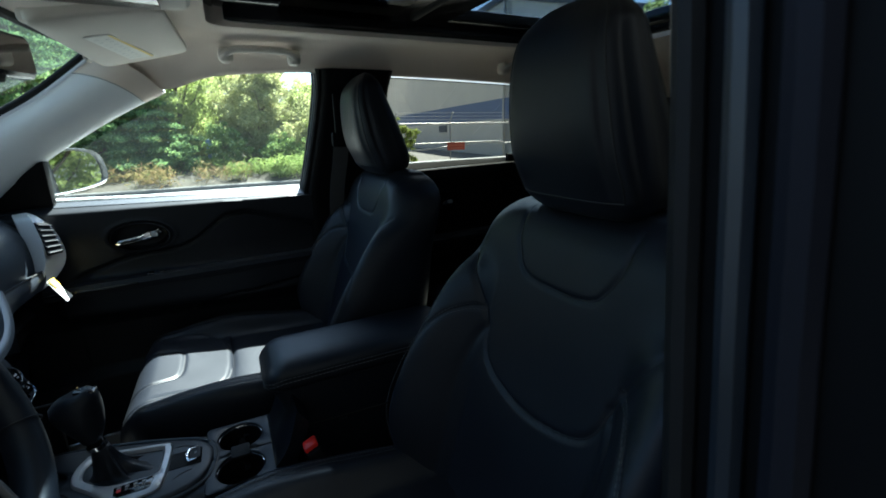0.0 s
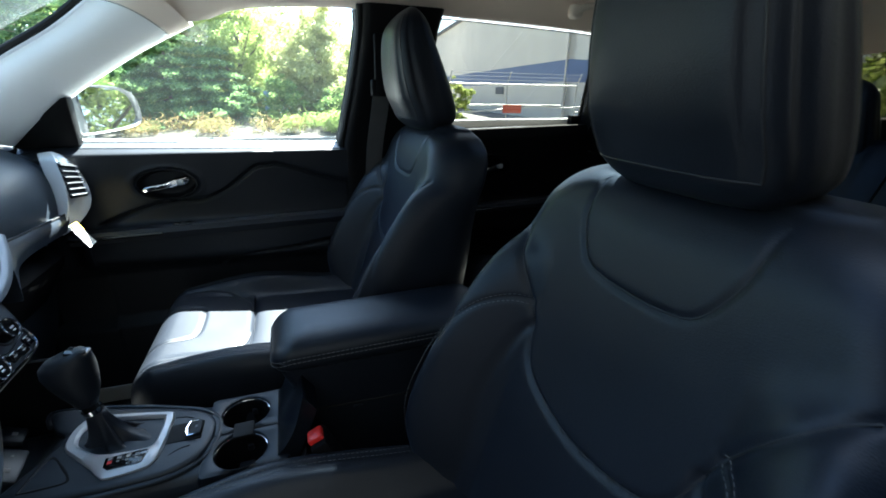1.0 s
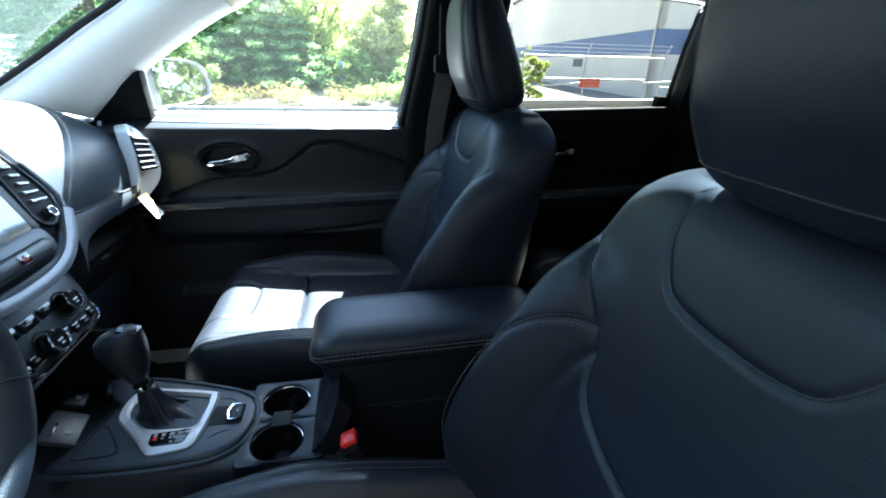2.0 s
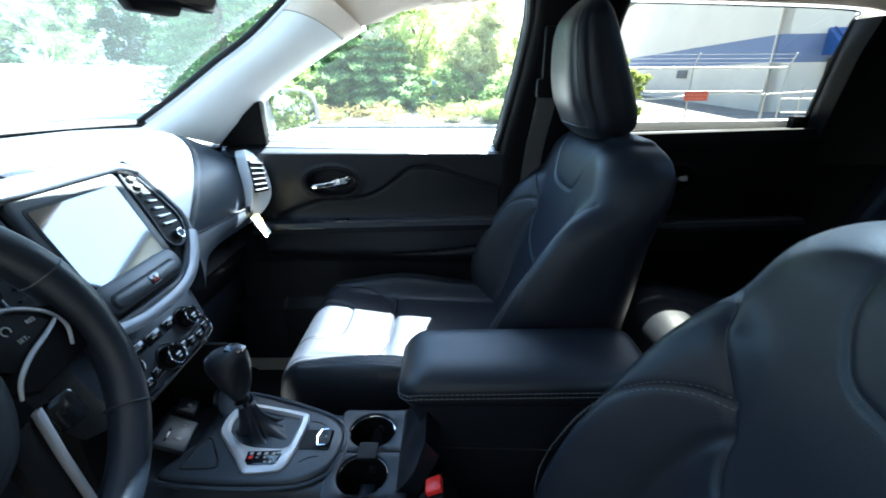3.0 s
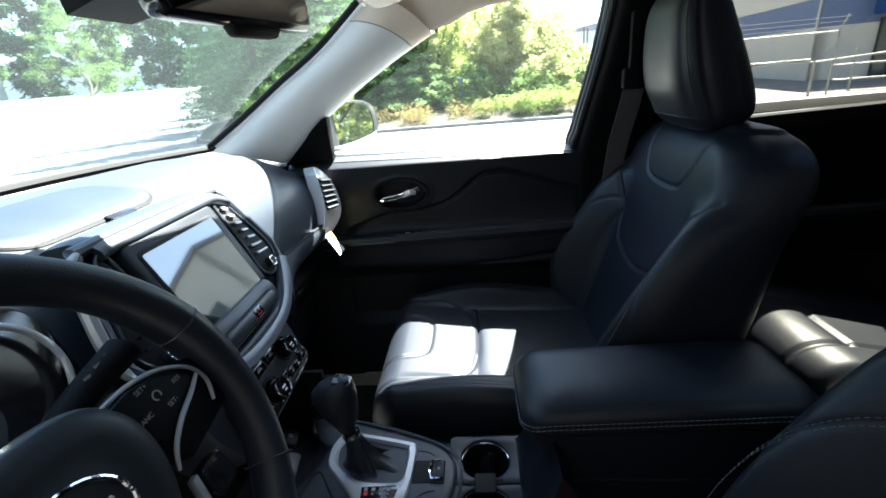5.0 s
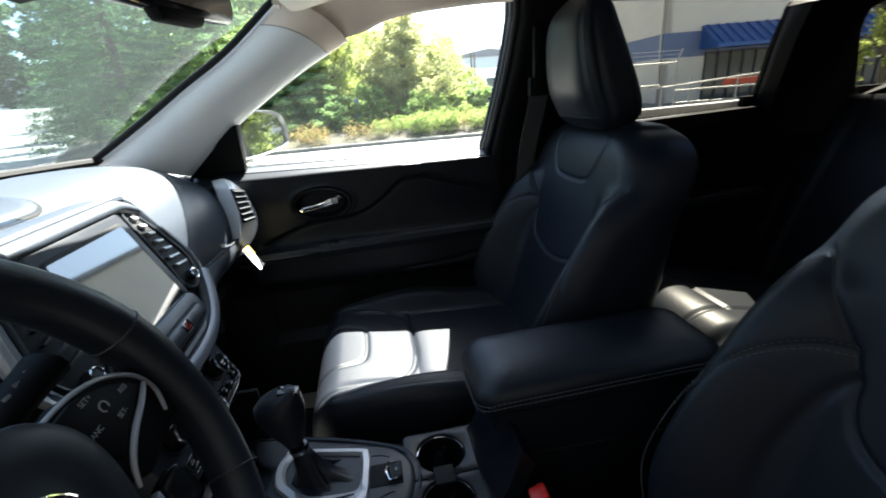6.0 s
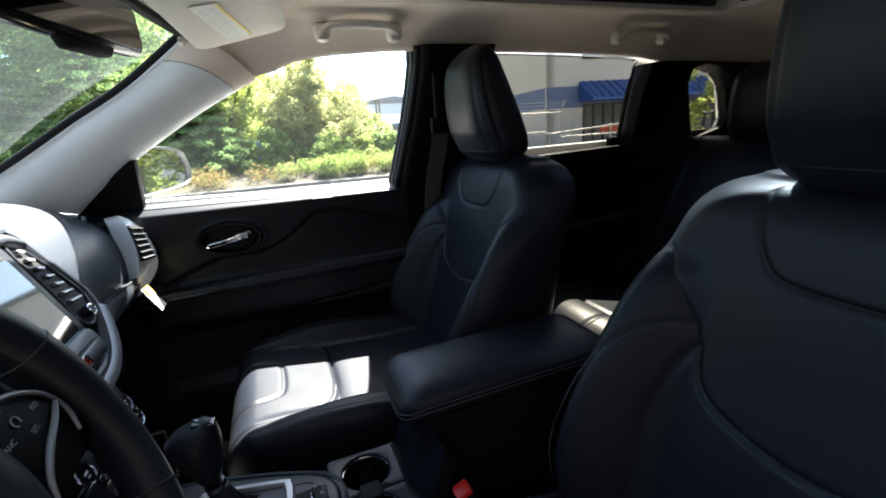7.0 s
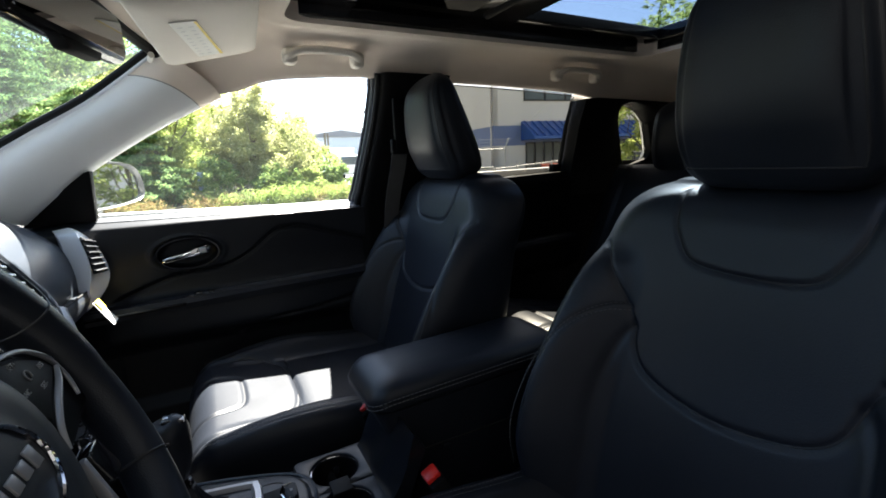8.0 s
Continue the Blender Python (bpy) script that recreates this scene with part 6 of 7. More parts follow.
        if s > 0:
            for word, u, v in (("SET+", 0.104, 0.0395), ("RES", 0.136, 0.0245), ("SET-", 0.119, 0.0120), ("CANC", 0.089, 0.0180)):
                lettering(word, WHEEL @ Matrix.Translation((u, v, 0.0068)), 0.0062, pad)
            bm = bmesh.new()
            tube(bm, [on(WHEEL, 0.1115 + 0.0042 * math.cos(a), 0.0265 + 0.0042 * math.sin(a), 0.0070) for a in [radians(-40 + 290 * k / 16) for k in range(17)]], 0.0007, 5)
            part("dial_mark", bm, GREY_MARK, pad, "small round dial symbol", smooth=False)
        else:
            for u, v, w in ((0.104, 0.036, 0.010), (0.128, 0.024, 0.008), (0.106, 0.014, 0.008)):
                bm = bmesh.new()
                box(bm, on(WHEEL, u * s, v, 0.0070), (w * 0.7, 0.0018, 0.0008), 0, WHEEL.to_3x3().to_4x4())
                part("mark", bm, GREY_MARK, pad, "small pale switch mark", smooth=False)
        # thumb wheel switches under the spoke
        bm = bmesh.new()
        plate(bm, WHEEL, [(s * u, v) for u, v in rr(0.093, 0.122, -0.085, -0.050, 0.006, 3)][:: s], -0.01, 0.004, 0.002)
        part("lower_switch", bm, GLOSS, sp, "gloss black lower switch")
        bm = bmesh.new()
        o = [(0.050, -0.060), (0.080, -0.050), (0.062, -0.165), (0.030, -0.172)]
        plate(bm, WHEEL, [(u * s, v) for u, v in (o if s > 0 else o[::-1])], -0.02, -0.002, 0.005)
        low = part("lower_spoke", bm, PLASTIC, t, "black lower spoke")
        bm = bmesh.new()
        o = [(0.084, -0.050), (0.092, -0.049), (0.080, -0.100), (0.067, -0.168), (0.061, -0.169), (0.073, -0.100)]
        plate(bm, WHEEL, [(u * s, v) for u, v in (o if s > 0 else o[::-1])], -0.006, 0.003, 0.002)
        part("spoke_trim", bm, DIMMED_SILVER, low, "satin silver spoke trim")
    # column and stalks
    bm = bmesh.new()
    tube(bm, [on(WHEEL, 0, 0, -0.03), on(WHEEL, 0, 0, -0.22)], 0.055, 24)
    part("column_shroud", bm, PLASTIC, t, "black column shroud")
    for s in (-1, 1):
        bm = bmesh.new()
        path = smooth_path([on(WHEEL, s * 0.04, 0.035, -0.06), on(WHEEL, s * 0.10, 0.055, -0.058), on(WHEEL, s * 0.165, 0.068, -0.05)], 6)
        tube(bm, path, [0.009 + 0.006 * k / (len(path) - 1) for k in range(len(path))], 12, rx=1.3)
        st = part("stalk", bm, PLASTIC, t, "black stalk")
        bm = bmesh.new()
        for k in range(3):
            box(bm, on(WHEEL, s * (0.118 + 0.014 * k), 0.0685 + 0.003 * k, -0.045), (0.007, 0.0025, 0.0012), 0, WHEEL.to_3x3().to_4x4())
        part("mark", bm, GREY_MARK, st, "small pale stalk marks", smooth=False)
    return t


build_wheel()


def build_cluster():
    """Gauges behind the wheel."""
    t = thing("instrument_cluster", "dark round gauges with silver rings behind the steering wheel", "instruments")
    m = Matrix(((0, -0.3, 0.954, -0.835), (1, 0, 0, -0.372), (0, 0.954, 0.3, 1.125), (0, 0, 0, 1)))
    bm = bmesh.new()
    plate(bm, m, rr(-0.175, 0.175, -0.075, 0.075, 0.05), -0.02, 0.004, 0.004)
    part("face", bm, GLOSS, t, "black cluster face")
    for u in (-0.095, 0.095):
        bm = bmesh.new()
        tube(bm, [on(m, u + 0.064 * math.cos(a), 0.064 * math.sin(a), 0.014) for a in [2 * math.pi * k / 40 for k in range(40)]], 0.0035, 8, True)
        part("ring", bm, SILVER, t, "silver gauge ring")
    return t


build_cluster()

# ---- mirror, visors, handles ----


def build_inner_mirror():
    t = thing("rear_view_mirror", "black framed rear-view mirror on the windscreen", "mirror")
    m = Matrix(((0.28, 0, 0.96, -0.648), (0.96, 0, -0.28, 0.018), (0, 1, 0.02, 1.468), (0, 0, 0, 1)))
    bm = bmesh.new()
    o = [(-0.125, -0.012), (-0.118, -0.030), (0.03, -0.034), (0.118, -0.032), (0.128, -0.022), (0.126, 0.026), (0.115, 0.036), (-0.10, 0.036), (-0.122, 0.024)]
    plate(bm, m, o, -0.030, 0.0, 0.008)
    part("housing", bm, GLOSS, t, "black mirror housing")
    bm = bmesh.new()
    o2 = [(-0.115, -0.010), (-0.110, -0.023), (0.110, -0.025), (0.119, -0.018), (0.117, 0.022), (0.109, 0.029), (-0.095, 0.029), (-0.113, 0.019)]
    plate(bm, m, o2, 0.0, 0.0015, 0.0)
    part("glass", bm, DARKENED_MIRROR, t, "mirror glass", smooth=False)
    bm = bmesh.new()
    plate(bm, m, [(-0.02, -0.044), (0.05, -0.044), (0.06, -0.030), (-0.03, -0.030)], -0.022, -0.002, 0.004)
    part("button_bar", bm, PLASTIC, t)
    bm = bmesh.new()
    tube(bm, smooth_path([(-0.672, 0.040, 1.468), (-0.705, 0.05, 1.50), (-0.735, 0.03, 1.528)], 5), 0.014, 12)
    part("stem", bm, PLASTIC, t)
    bm = bmesh.new()
    # sensor housing between mirror and glass
    rings = []
    for k in range(9):
        u = k / 8
        rings.append([Vector((-0.70 - 0.12 * u, CY - 0.02 + 0.06 * a * (1 - 0.25 * u), 1.535 - 0.055 * u + (0.0 if b else -0.05 * (1 - 0.5 * u)))) for a, b in ((-1.2, 1), (1.2, 1), (1.1, 0), (0, 0), (-1.1, 0))])
    loft(bm, rings)
    part("sensor_cover", bm, PLASTIC, t, "black sensor cover")
    return t


build_inner_mirror()


def build_visor(s, label):
    t = thing("sun_visor", label, "sun visor")
    # leaning plate under the headliner front edge
    a, b, c, d = (Vector((-0.615, 0.10, 1.530)), Vector((-0.575, 0.468, 1.508)), Vector((-0.392, 0.452, 1.550)), Vector((-0.415, 0.10, 1.565)))
    bm = bmesh.new()
    n = 24

    def rim(inset, off):
        pts = []
        corners = [a, b, c, d]
        cen = (a + b + c + d) / 4
        for i in range(4):
            p, pp, pn = corners[i], corners[i - 1], corners[(i + 1) % 4]
            r = 0.03
            p0, p1 = p + (pp - p).normalized() * r, p + (pn - p).normalized() * r
            for k in range(7):
                u = k / 6
                q = p0 * (1 - u) ** 2 + p * 2 * u * (1 - u) + p1 * u * u
                pts.append(q)
        nrm = (b - a).cross(d - a).normalized()
        if nrm.z > 0:
            nrm = -nrm
        return [flip(s, q.lerp(cen, inset) + nrm * off) for q in pts]
    loft(bm, [rim(i, o) for i, o in ((0.06, -0.010), (0.01, -0.008), (0.0, 0.0), (0.01, 0.008), (0.05, 0.011), (0.5, 0.012))])
    part("board", bm, VISOR, t, "beige vinyl visor board", angle=60)
    nrm = (b - a).cross(d - a).normalized()
    nrm = -nrm if nrm.z > 0 else nrm

    def at(u, v, o):
        return flip(s, a.lerp(b, u).lerp(d.lerp(c, u), v) + nrm * o)
    bm = bmesh.new()
    extrude_outline(bm, [at(u, v, 0.0125) for u, v in ((0.30, 0.24), (0.86, 0.36), (0.86, 0.62), (0.30, 0.46))], at(0.5, 0.4, 0.0140) - at(0.5, 0.4, 0.0125))
    lab = part("warning_label", bm, PAPER, t, "white warning label with a yellow edge", smooth=False)
    bm = bmesh.new()
    vs = [bm.verts.new(at(u, v, 0.0146)) for u, v in ((0.30, 0.435), (0.86, 0.59), (0.86, 0.62), (0.30, 0.46))]
    bm.faces.new(vs)
    part("yellow_edge", bm, YELLOW, lab, smooth=False)
    bm = bmesh.new()
    for k in range(9):
        u = 0.36 + 0.055 * k
        v0 = 0.27 + 0.11 * (u - 0.3) / 0.56
        for va, vb in ((0.01, 0.05), (0.10, 0.14)):
            vs = [bm.verts.new(at(uu, vv, 0.0148)) for uu, vv in ((u, v0 + va), (u + 0.008, v0 + va), (u + 0.008, v0 + vb), (u, v0 + vb))]
            bm.faces.new(vs)
    part("print", bm, INK, lab, "small grey print", smooth=False)
    bm = bmesh.new()
    tube(bm, [flip(s, (-0.600, 0.44, 1.517)), flip(s, (-0.607, 0.51, 1.520)), flip(s, (-0.603, 0.515, 1.532))], 0.006, 10)
    part("pivot", bm, VISOR, t, "beige pivot arm")
    bm = bmesh.new()
    box(bm, flip(s, (-0.596, 0.135, 1.535)), (0.050, 0.030, 0.022), 0.007)
    part("clip", bm, VISOR, t, "beige visor clip")
    return t


build_visor(1, "beige sun visor with a white label, folded up")
build_visor(-1, "beige sun visor folded up on the driver side")


def build_console_light():
    t = thing("overhead_console", "beige overhead console with a dark lens", "overhead console")
    bm = bmesh.new()
    rings = [rounded_rect(-0.60 + i, -0.365 - i, CY - 0.085 + i, CY + 0.085 - i, 0.03, z, 6) for i, z in ((0.0, 1.585), (0.0, 1.560), (0.006, 1.553), (0.03, 1.550))]
    loft(bm, rings)
    part("body", bm, VISOR, t)
    bm = bmesh.new()
    box(bm, (-0.49, CY, 1.5485), (0.16, 0.10, 0.006), 0.002)
    part("lens", bm, GLOSS, t, "dark lens and buttons")


build_console_light()


def build_grab(x0, x1, z, label):
    t = thing("grab_handle", label, "grab handle", group="grab handles")
    y = 0.492
    bm = bmesh.new()
    path = smooth_path([(x0, y - 0.004, z - 0.024), (x0 + 0.004, y - 0.016, z - 0.016), (x0 + 0.022, y - 0.024, z - 0.006), (x0 + 0.05, y - 0.026, z - 0.003), ((x0 + x1) / 2, y - 0.027, z - 0.002), (x1 - 0.05, y - 0.026, z - 0.003), (x1 - 0.022, y - 0.024, z - 0.006), (x1 - 0.004, y - 0.016, z - 0.016), (x1, y - 0.004, z - 0.024)], 6)
    tube(bm, path, 0.0095, 12, rx=1.3)
    part("grip", bm, VISOR, t, "beige plastic grip")
    for x in (x0 + 0.004, x1 - 0.004):
        bm = bmesh.new()
        box(bm, (x, y + 0.002, z - 0.016), (0.036, 0.040, 0.040), 0.013, None, 3)
        part("mount", bm, VISOR, t, "beige handle mount")
    return t


build_grab(-0.312, -0.130, 1.560, "beige folding grab handle over the front door")
build_grab(0.570, 0.760, 1.558, "beige folding grab handle over the rear door")


def build_door_mirror():
    t = thing("door_mirror", "silver-white door mirror outside the passenger window", "door mirror")
    c = Vector((-0.766, 0.872, 1.246))
    m = Matrix(((0.483, -0.087, 0.871, c.x), (0.876, 0.048, -0.480, c.y), (0, 0.995, 0.1, c.z), (0, 0, 0, 1)))
    o = [(-0.122, -0.056), (-0.09, -0.068), (0.02, -0.062), (0.092, -0.048), (0.110, -0.020), (0.106, 0.026), (0.084, 0.052), (0.03, 0.064), (-0.07, 0.066), (-0.112, 0.046)]
    o = [(p.x, p.y) for p in smooth_path([(u, v, 0) for u, v in o], 4, True)]
    bm = bmesh.new()
    rings = []
    for sc, n in ((0.25, -0.10), (0.60, -0.092), (0.85, -0.070), (0.98, -0.035), (1.0, 0.0), (0.97, 0.006), (0.92, 0.002), (0.90, -0.010)):
        rings.append([on(m, u * sc, v * sc, n) for u, v in o])
    loft(bm, rings)
    part("housing", bm, MIRROR_SHELL, t, "dark grey mirror housing", angle=60)
    bm = bmesh.new()
    vs = [bm.verts.new(on(m, max(u * 0.905, -0.080), v * 0.905, -0.006)) for u, v in o]
    bm.faces.new(vs)
    part("glass", bm, MIRROR, t, "mirror glass", smooth=False)
    bm = bmesh.new()
    tube(bm, smooth_path([(-0.86, 0.72, 1.165), (-0.855, 0.78, 1.165), (-0.83, 0.83, 1.18)], 5), 0.028, 12, rx=1.3)
    part("arm", bm, MIRROR_SHELL, t, "dark grey mirror arm")


build_door_mirror()

# ---- outside ----
ASPHALT = surface("asphalt", (0.16, 0.157, 0.15), 0.9, var=0.25, scale=0.7, grain=60, bump=0.5, dist=0.01)
CONCRETE = surface("kerb_concrete", (0.11, 0.105, 0.098), 0.9, var=0.18, scale=3, grain=90, bump=0.4, dist=0.004)
SOIL = surface("dry_soil", (0.048, 0.032, 0.019), 0.95, var=0.4, scale=2.5, grain=40, bump=0.7, dist=0.02, color2=(0.030, 0.028, 0.013))
WALL_GREY = surface("pale_wall", (0.76, 0.70, 0.62), 0.85, var=0.05, scale=0.6, grain=30, bump=0.15, dist=0.004)
WALL_BLUE = surface("blue_band", (0.185, 0.225, 0.36), 0.75, var=0.07, scale=0.8, grain=30, bump=0.1, dist=0.004)
AWNING = surface("blue_metal", (0.045, 0.11, 0.33), 0.35, var=0.1, scale=1.5, grain=60, bump=0.05, metal=0.2)
# Base lifted to stand in for reflections on the panes
DARK_GLASS = surface("window_glass", (0.09, 0.10, 0.095), 0.06, var=0.2, scale=0.8, bump=0.0)
FRAME_DARK = surface("bronze_frame", (0.035, 0.03, 0.028), 0.5, var=0.1, scale=3, bump=0.0)
GALV = surface("galvanised_steel", (0.36, 0.36, 0.36), 0.45, var=0.12, scale=3, grain=60, bump=0.05, metal=0.5)
BARK = surface("bark", (0.13, 0.10, 0.075), 0.95, var=0.3, scale=5, grain=25, bump=0.9, dist=0.02)
ROOF_GREY = surface("grey_roof", (0.16, 0.16, 0.17), 0.8, var=0.15, scale=1, grain=20, bump=0.3, dist=0.01)
SIGN_PRINT = surface("faded_print", (0.42, 0.14, 0.09), 0.6, var=0.1, scale=8, bump=0.0)
RED_SIGN = surface("red_sign", (0.34, 0.05, 0.025), 0.6, var=0.1, scale=3, bump=0.0)
HILL = surface("far_hill", (0.026, 0.034, 0.047), 1.0, var=0.06, scale=0.02, bump=0.0)
LEAF_DARK = leaf_material("conifer_leaf", (0.075, 0.140, 0.062), (0.24, 0.33, 0.12))
LEAF_DEEP = leaf_material("deep_conifer_leaf", (0.042, 0.084, 0.046), (0.11, 0.175, 0.075))
LEAF_MID = leaf_material("shrub_leaf", (0.10, 0.17, 0.055), (0.28, 0.35, 0.11))
LEAF_LIGHT = leaf_material("pale_leaf", (0.20, 0.27, 0.075), (0.46, 0.50, 0.17))
LEAF_GREY = leaf_material("willow_leaf", (0.25, 0.27, 0.11), (0.48, 0.47, 0.22))
GRASS_DRY = leaf_material("dry_grass", (0.30, 0.20, 0.095), (0.16, 0.17, 0.06))
GRASS_GREEN = leaf_material("green_grass", (0.13, 0.19, 0.05), (0.32, 0.38, 0.12))


def build_ground():
    bm = bmesh.new()
    rs = [0.0, 1.5, 3, 6, 10, 16, 25, 40, 70, 130, 300, 700, 1800]
    n = 48
    rings = []
    for r in rs[1:]:
        rings.append([Vector((r * math.cos(2 * math.pi * k / n), r * math.sin(2 * math.pi * k / n), 0.0)) for k in range(n)])
    loft(bm, rings, True, False)
    vs = [bm.verts.new(p) for p in rings[0]]
    bm.faces.new(vs)
    bmesh.ops.remove_doubles(bm, verts=bm.verts[:], dist=1e-4)
    bmesh.ops.recalc_face_normals(bm, faces=bm.faces[:])
    return thing("ground", "sunlit worn grey asphalt car park", "ground", bm, ASPHALT, kind="structure", smooth=False)


build_ground()


def build_bed():
    """Kerb and the planted strip behind it."""
    edge = smooth_path([(-34, 62, 0), (-24, 40, 0), (-15, 24, 0), (-10.5, 15.3, 0), (-8.5, 12.8, 0), (-5, 12.1, 0), (0, 12.0, 0), (3.6, 11.8, 0), (4.6, 12.9, 0), (5.2, 16, 0), (6.0, 24, 0)], 8)
    bm = bmesh.new()
    rings = []
    for i, p in enumerate(edge):
        a, b = edge[max(0, i - 1)], edge[min(len(edge) - 1, i + 1)]
        d = (b - a).normalized()
        nrm = Vector((-d.y, d.x, 0))
        rings.append([p + nrm * o + Vector((0, 0, z)) for o, z in ((0, -0.05), (0.01, 0.08), (0.03, 0.10), (0.15, 0.10), (0.15, -0.05))])
    loft(bm, rings)
    thing("kerb", "grey concrete kerb along the planted strip", "kerb", bm, CONCRETE, kind="structure", angle=40)
    bm = bmesh.new()
    n = len(edge)
    rings = []
    for i, p in enumerate(edge):
        a, b = edge[max(0, i - 1)], edge[min(n - 1, i + 1)]
        d = (b - a).normalized()
        nrm = Vector((-d.y, d.x, 0))
        row = []
        for j in range(14):
            u = j / 13
            q = p + nrm * (0.14 + 9 * u)
            row.append(q + Vector((0, 0, 0.09 + 0.20 * min(1, 7 * u) + 0.60 * u + 0.10 * noise.noise(q * 0.9))))
        rings.append(row)
    loft(bm, rings, False, False)
    thing("planting_bed", "dry brown soil with fallen leaves behind the kerb", "planting bed", bm, SOIL, kind="structure")


build_bed()


def leaves(name, centers, radii, count, size, material, parent, seed, squash=0.8, label="", width=0.42):
    """Many small folded leaves scattered in clumps."""
    rng = np.random.default_rng(seed)
    centers, radii = np.array(centers, float), np.array(radii, float)
    vol = radii ** 2
    which = rng.choice(len(centers), count, p=vol / vol.sum())
    d = rng.normal(size=(count, 3))
    d /= np.linalg.norm(d, axis=1)[:, None]
    r = radii[which] * (0.12 + 1.05 * rng.random(count) ** 0.75) * (1 + 0.25 * np.abs(rng.normal(size=count)) * (rng.random(count) < 0.25))
    p = centers[which] + d * r[:, None] * np.array([1, 1, squash])
    ax = rng.normal(size=(count, 3)) + d * 0.6
    ax[:, 2] -= 0.3
    ax /= np.linalg.norm(ax, axis=1)[:, None]
    sd = np.cross(ax, rng.normal(size=(count, 3)))
    sd /= np.linalg.norm(sd, axis=1)[:, None]
    s = size * (0.6 + 0.8 * rng.random(count))[:, None]
    up = np.cross(ax, sd) * s * 0.12
    v = np.stack([p - ax * s, p + sd * s * width + up, p + ax * s, p - sd * s * width + up], 1).reshape(-1, 3)
    base = np.arange(count) * 4
    f = np.stack([base, base + 1, base + 2, base, base + 2, base + 3], 1).reshape(-1, 3)
    me = bpy.data.meshes.new(name)
    me.from_pydata(v.tolist(), [], f.tolist())
    me.materials.append(material)
    ob = new(name, me)
    ob.parent = parent
    if label:
        tagged(ob, label)
    return ob


def limb_path(a, b, rng, n=6, bend=0.12):
    a, b = Vector(a), Vector(b)
    ln = (b - a).length
    out = []
    for k in range(n + 1):
        t = k / n
        p = a.lerp(b, t)
        w = math.sin(math.pi * t) * bend * ln
        out.append(p + Vector((rng.normal() * w * 0.4, rng.normal() * w * 0.4, rng.normal() * w * 0.2)))
    return out


def build_tree(x, y, h, spread, material, seed, label, leaf=0.075, count=9000, z0=0.2, low=0.25, clumps=26, name="tree", squash=0.7):
    rng = np.random.default_rng(seed)
    t = thing(name, label, name, at=(x, y, z0))
    bm = bmesh.new()
    trunk = limb_path((0, 0, -0.2), (rng.normal() * 0.2, rng.normal() * 0.2, h * 0.8), rng, 8, 0.05)
    r0 = 0.017 * h + 0.015
    tube(bm, trunk, [r0 * (1 - 0.85 * k / 8) for k in range(9)], 9)
    cs, rs = [], []
    for k in range(clumps):
        a = 2.4 * k + rng.normal() * 0.3
        u = low + (1 - low) * (k + 0.5) / clumps
        rad = spread * (math.sin(math.pi * min(1, (u - low) / (1 - low) * 0.85 + 0.12)) ** 0.7) * (0.35 + 0.65 * rng.random())
        c = Vector((rad * math.cos(a), rad * math.sin(a), h * u + rng.normal() * 0.05 * h))
        st = trunk[min(7, int(u * 6))]
        path = limb_path(st, c, rng, 4)
        if k % 2 == 0:
            tube(bm, path, [r0 * 0.35 * (1 - 0.8 * j / 4) for j in range(5)], 6)
        # sprays of leaf along and round the limb, thinner outwards
        for q in range(5):
            b = path[2].lerp(c, 0.25 + 0.2 * q) + Vector((rng.normal(), rng.normal(), 0.8 * rng.normal())) * spread * 0.17
            cs.append(b)
            rs.append(spread * (0.09 + 0.13 * rng.random() ** 1.5))
    part("trunk", bm, BARK, t, "brown trunk with limbs")
    leaves("crown", cs, rs, count, leaf, material, t, seed + 7, squash)
    return t


def build_conifer(x, y, h, spread, seed, label, count=12000, z0=0.2, material=None):
    rng = np.random.default_rng(seed)
    t = thing("conifer", label, "conifer", at=(x, y, z0))
    bm = bmesh.new()
    tube(bm, [(0, 0, -0.2), (0.02, 0, h * 0.5), (0, 0.03, h)], [0.02 * h, 0.012 * h, 0.004], 9)
    cs, rs = [], []
    tiers = int(h * 3.2)
    for k in range(tiers):
        u = 0.05 + 0.93 * k / tiers
        w = spread * (1 - u) ** 0.8 + 0.1
        m = 6 + int(5 * (1 - u))
        for j in range(m):
            a = 2 * math.pi * (j + rng.random() * 0.7) / m + k
            L = w * (0.7 + 0.4 * rng.random())
            tip = Vector((L * math.cos(a), L * math.sin(a), h * u - 0.16 * L))
            for q in (0.45, 0.75, 1.0):
                cs.append(tuple(Vector((0, 0, h * u + 0.05)).lerp(tip, q)))
                rs.append(0.10 + 0.13 * L * (1.1 - 0.5 * q))
            if j % 2 == 0:
                tube(bm, [(0, 0, h * u + 0.05), tuple(tip)], [0.02, 0.006], 5)
    part("trunk", bm, BARK, t, "brown trunk with drooping limbs")
    leaves("crown", cs, rs, int(count * 1.8), 0.066, material or LEAF_DARK, t, seed + 3, 0.34, width=0.24)
    return t


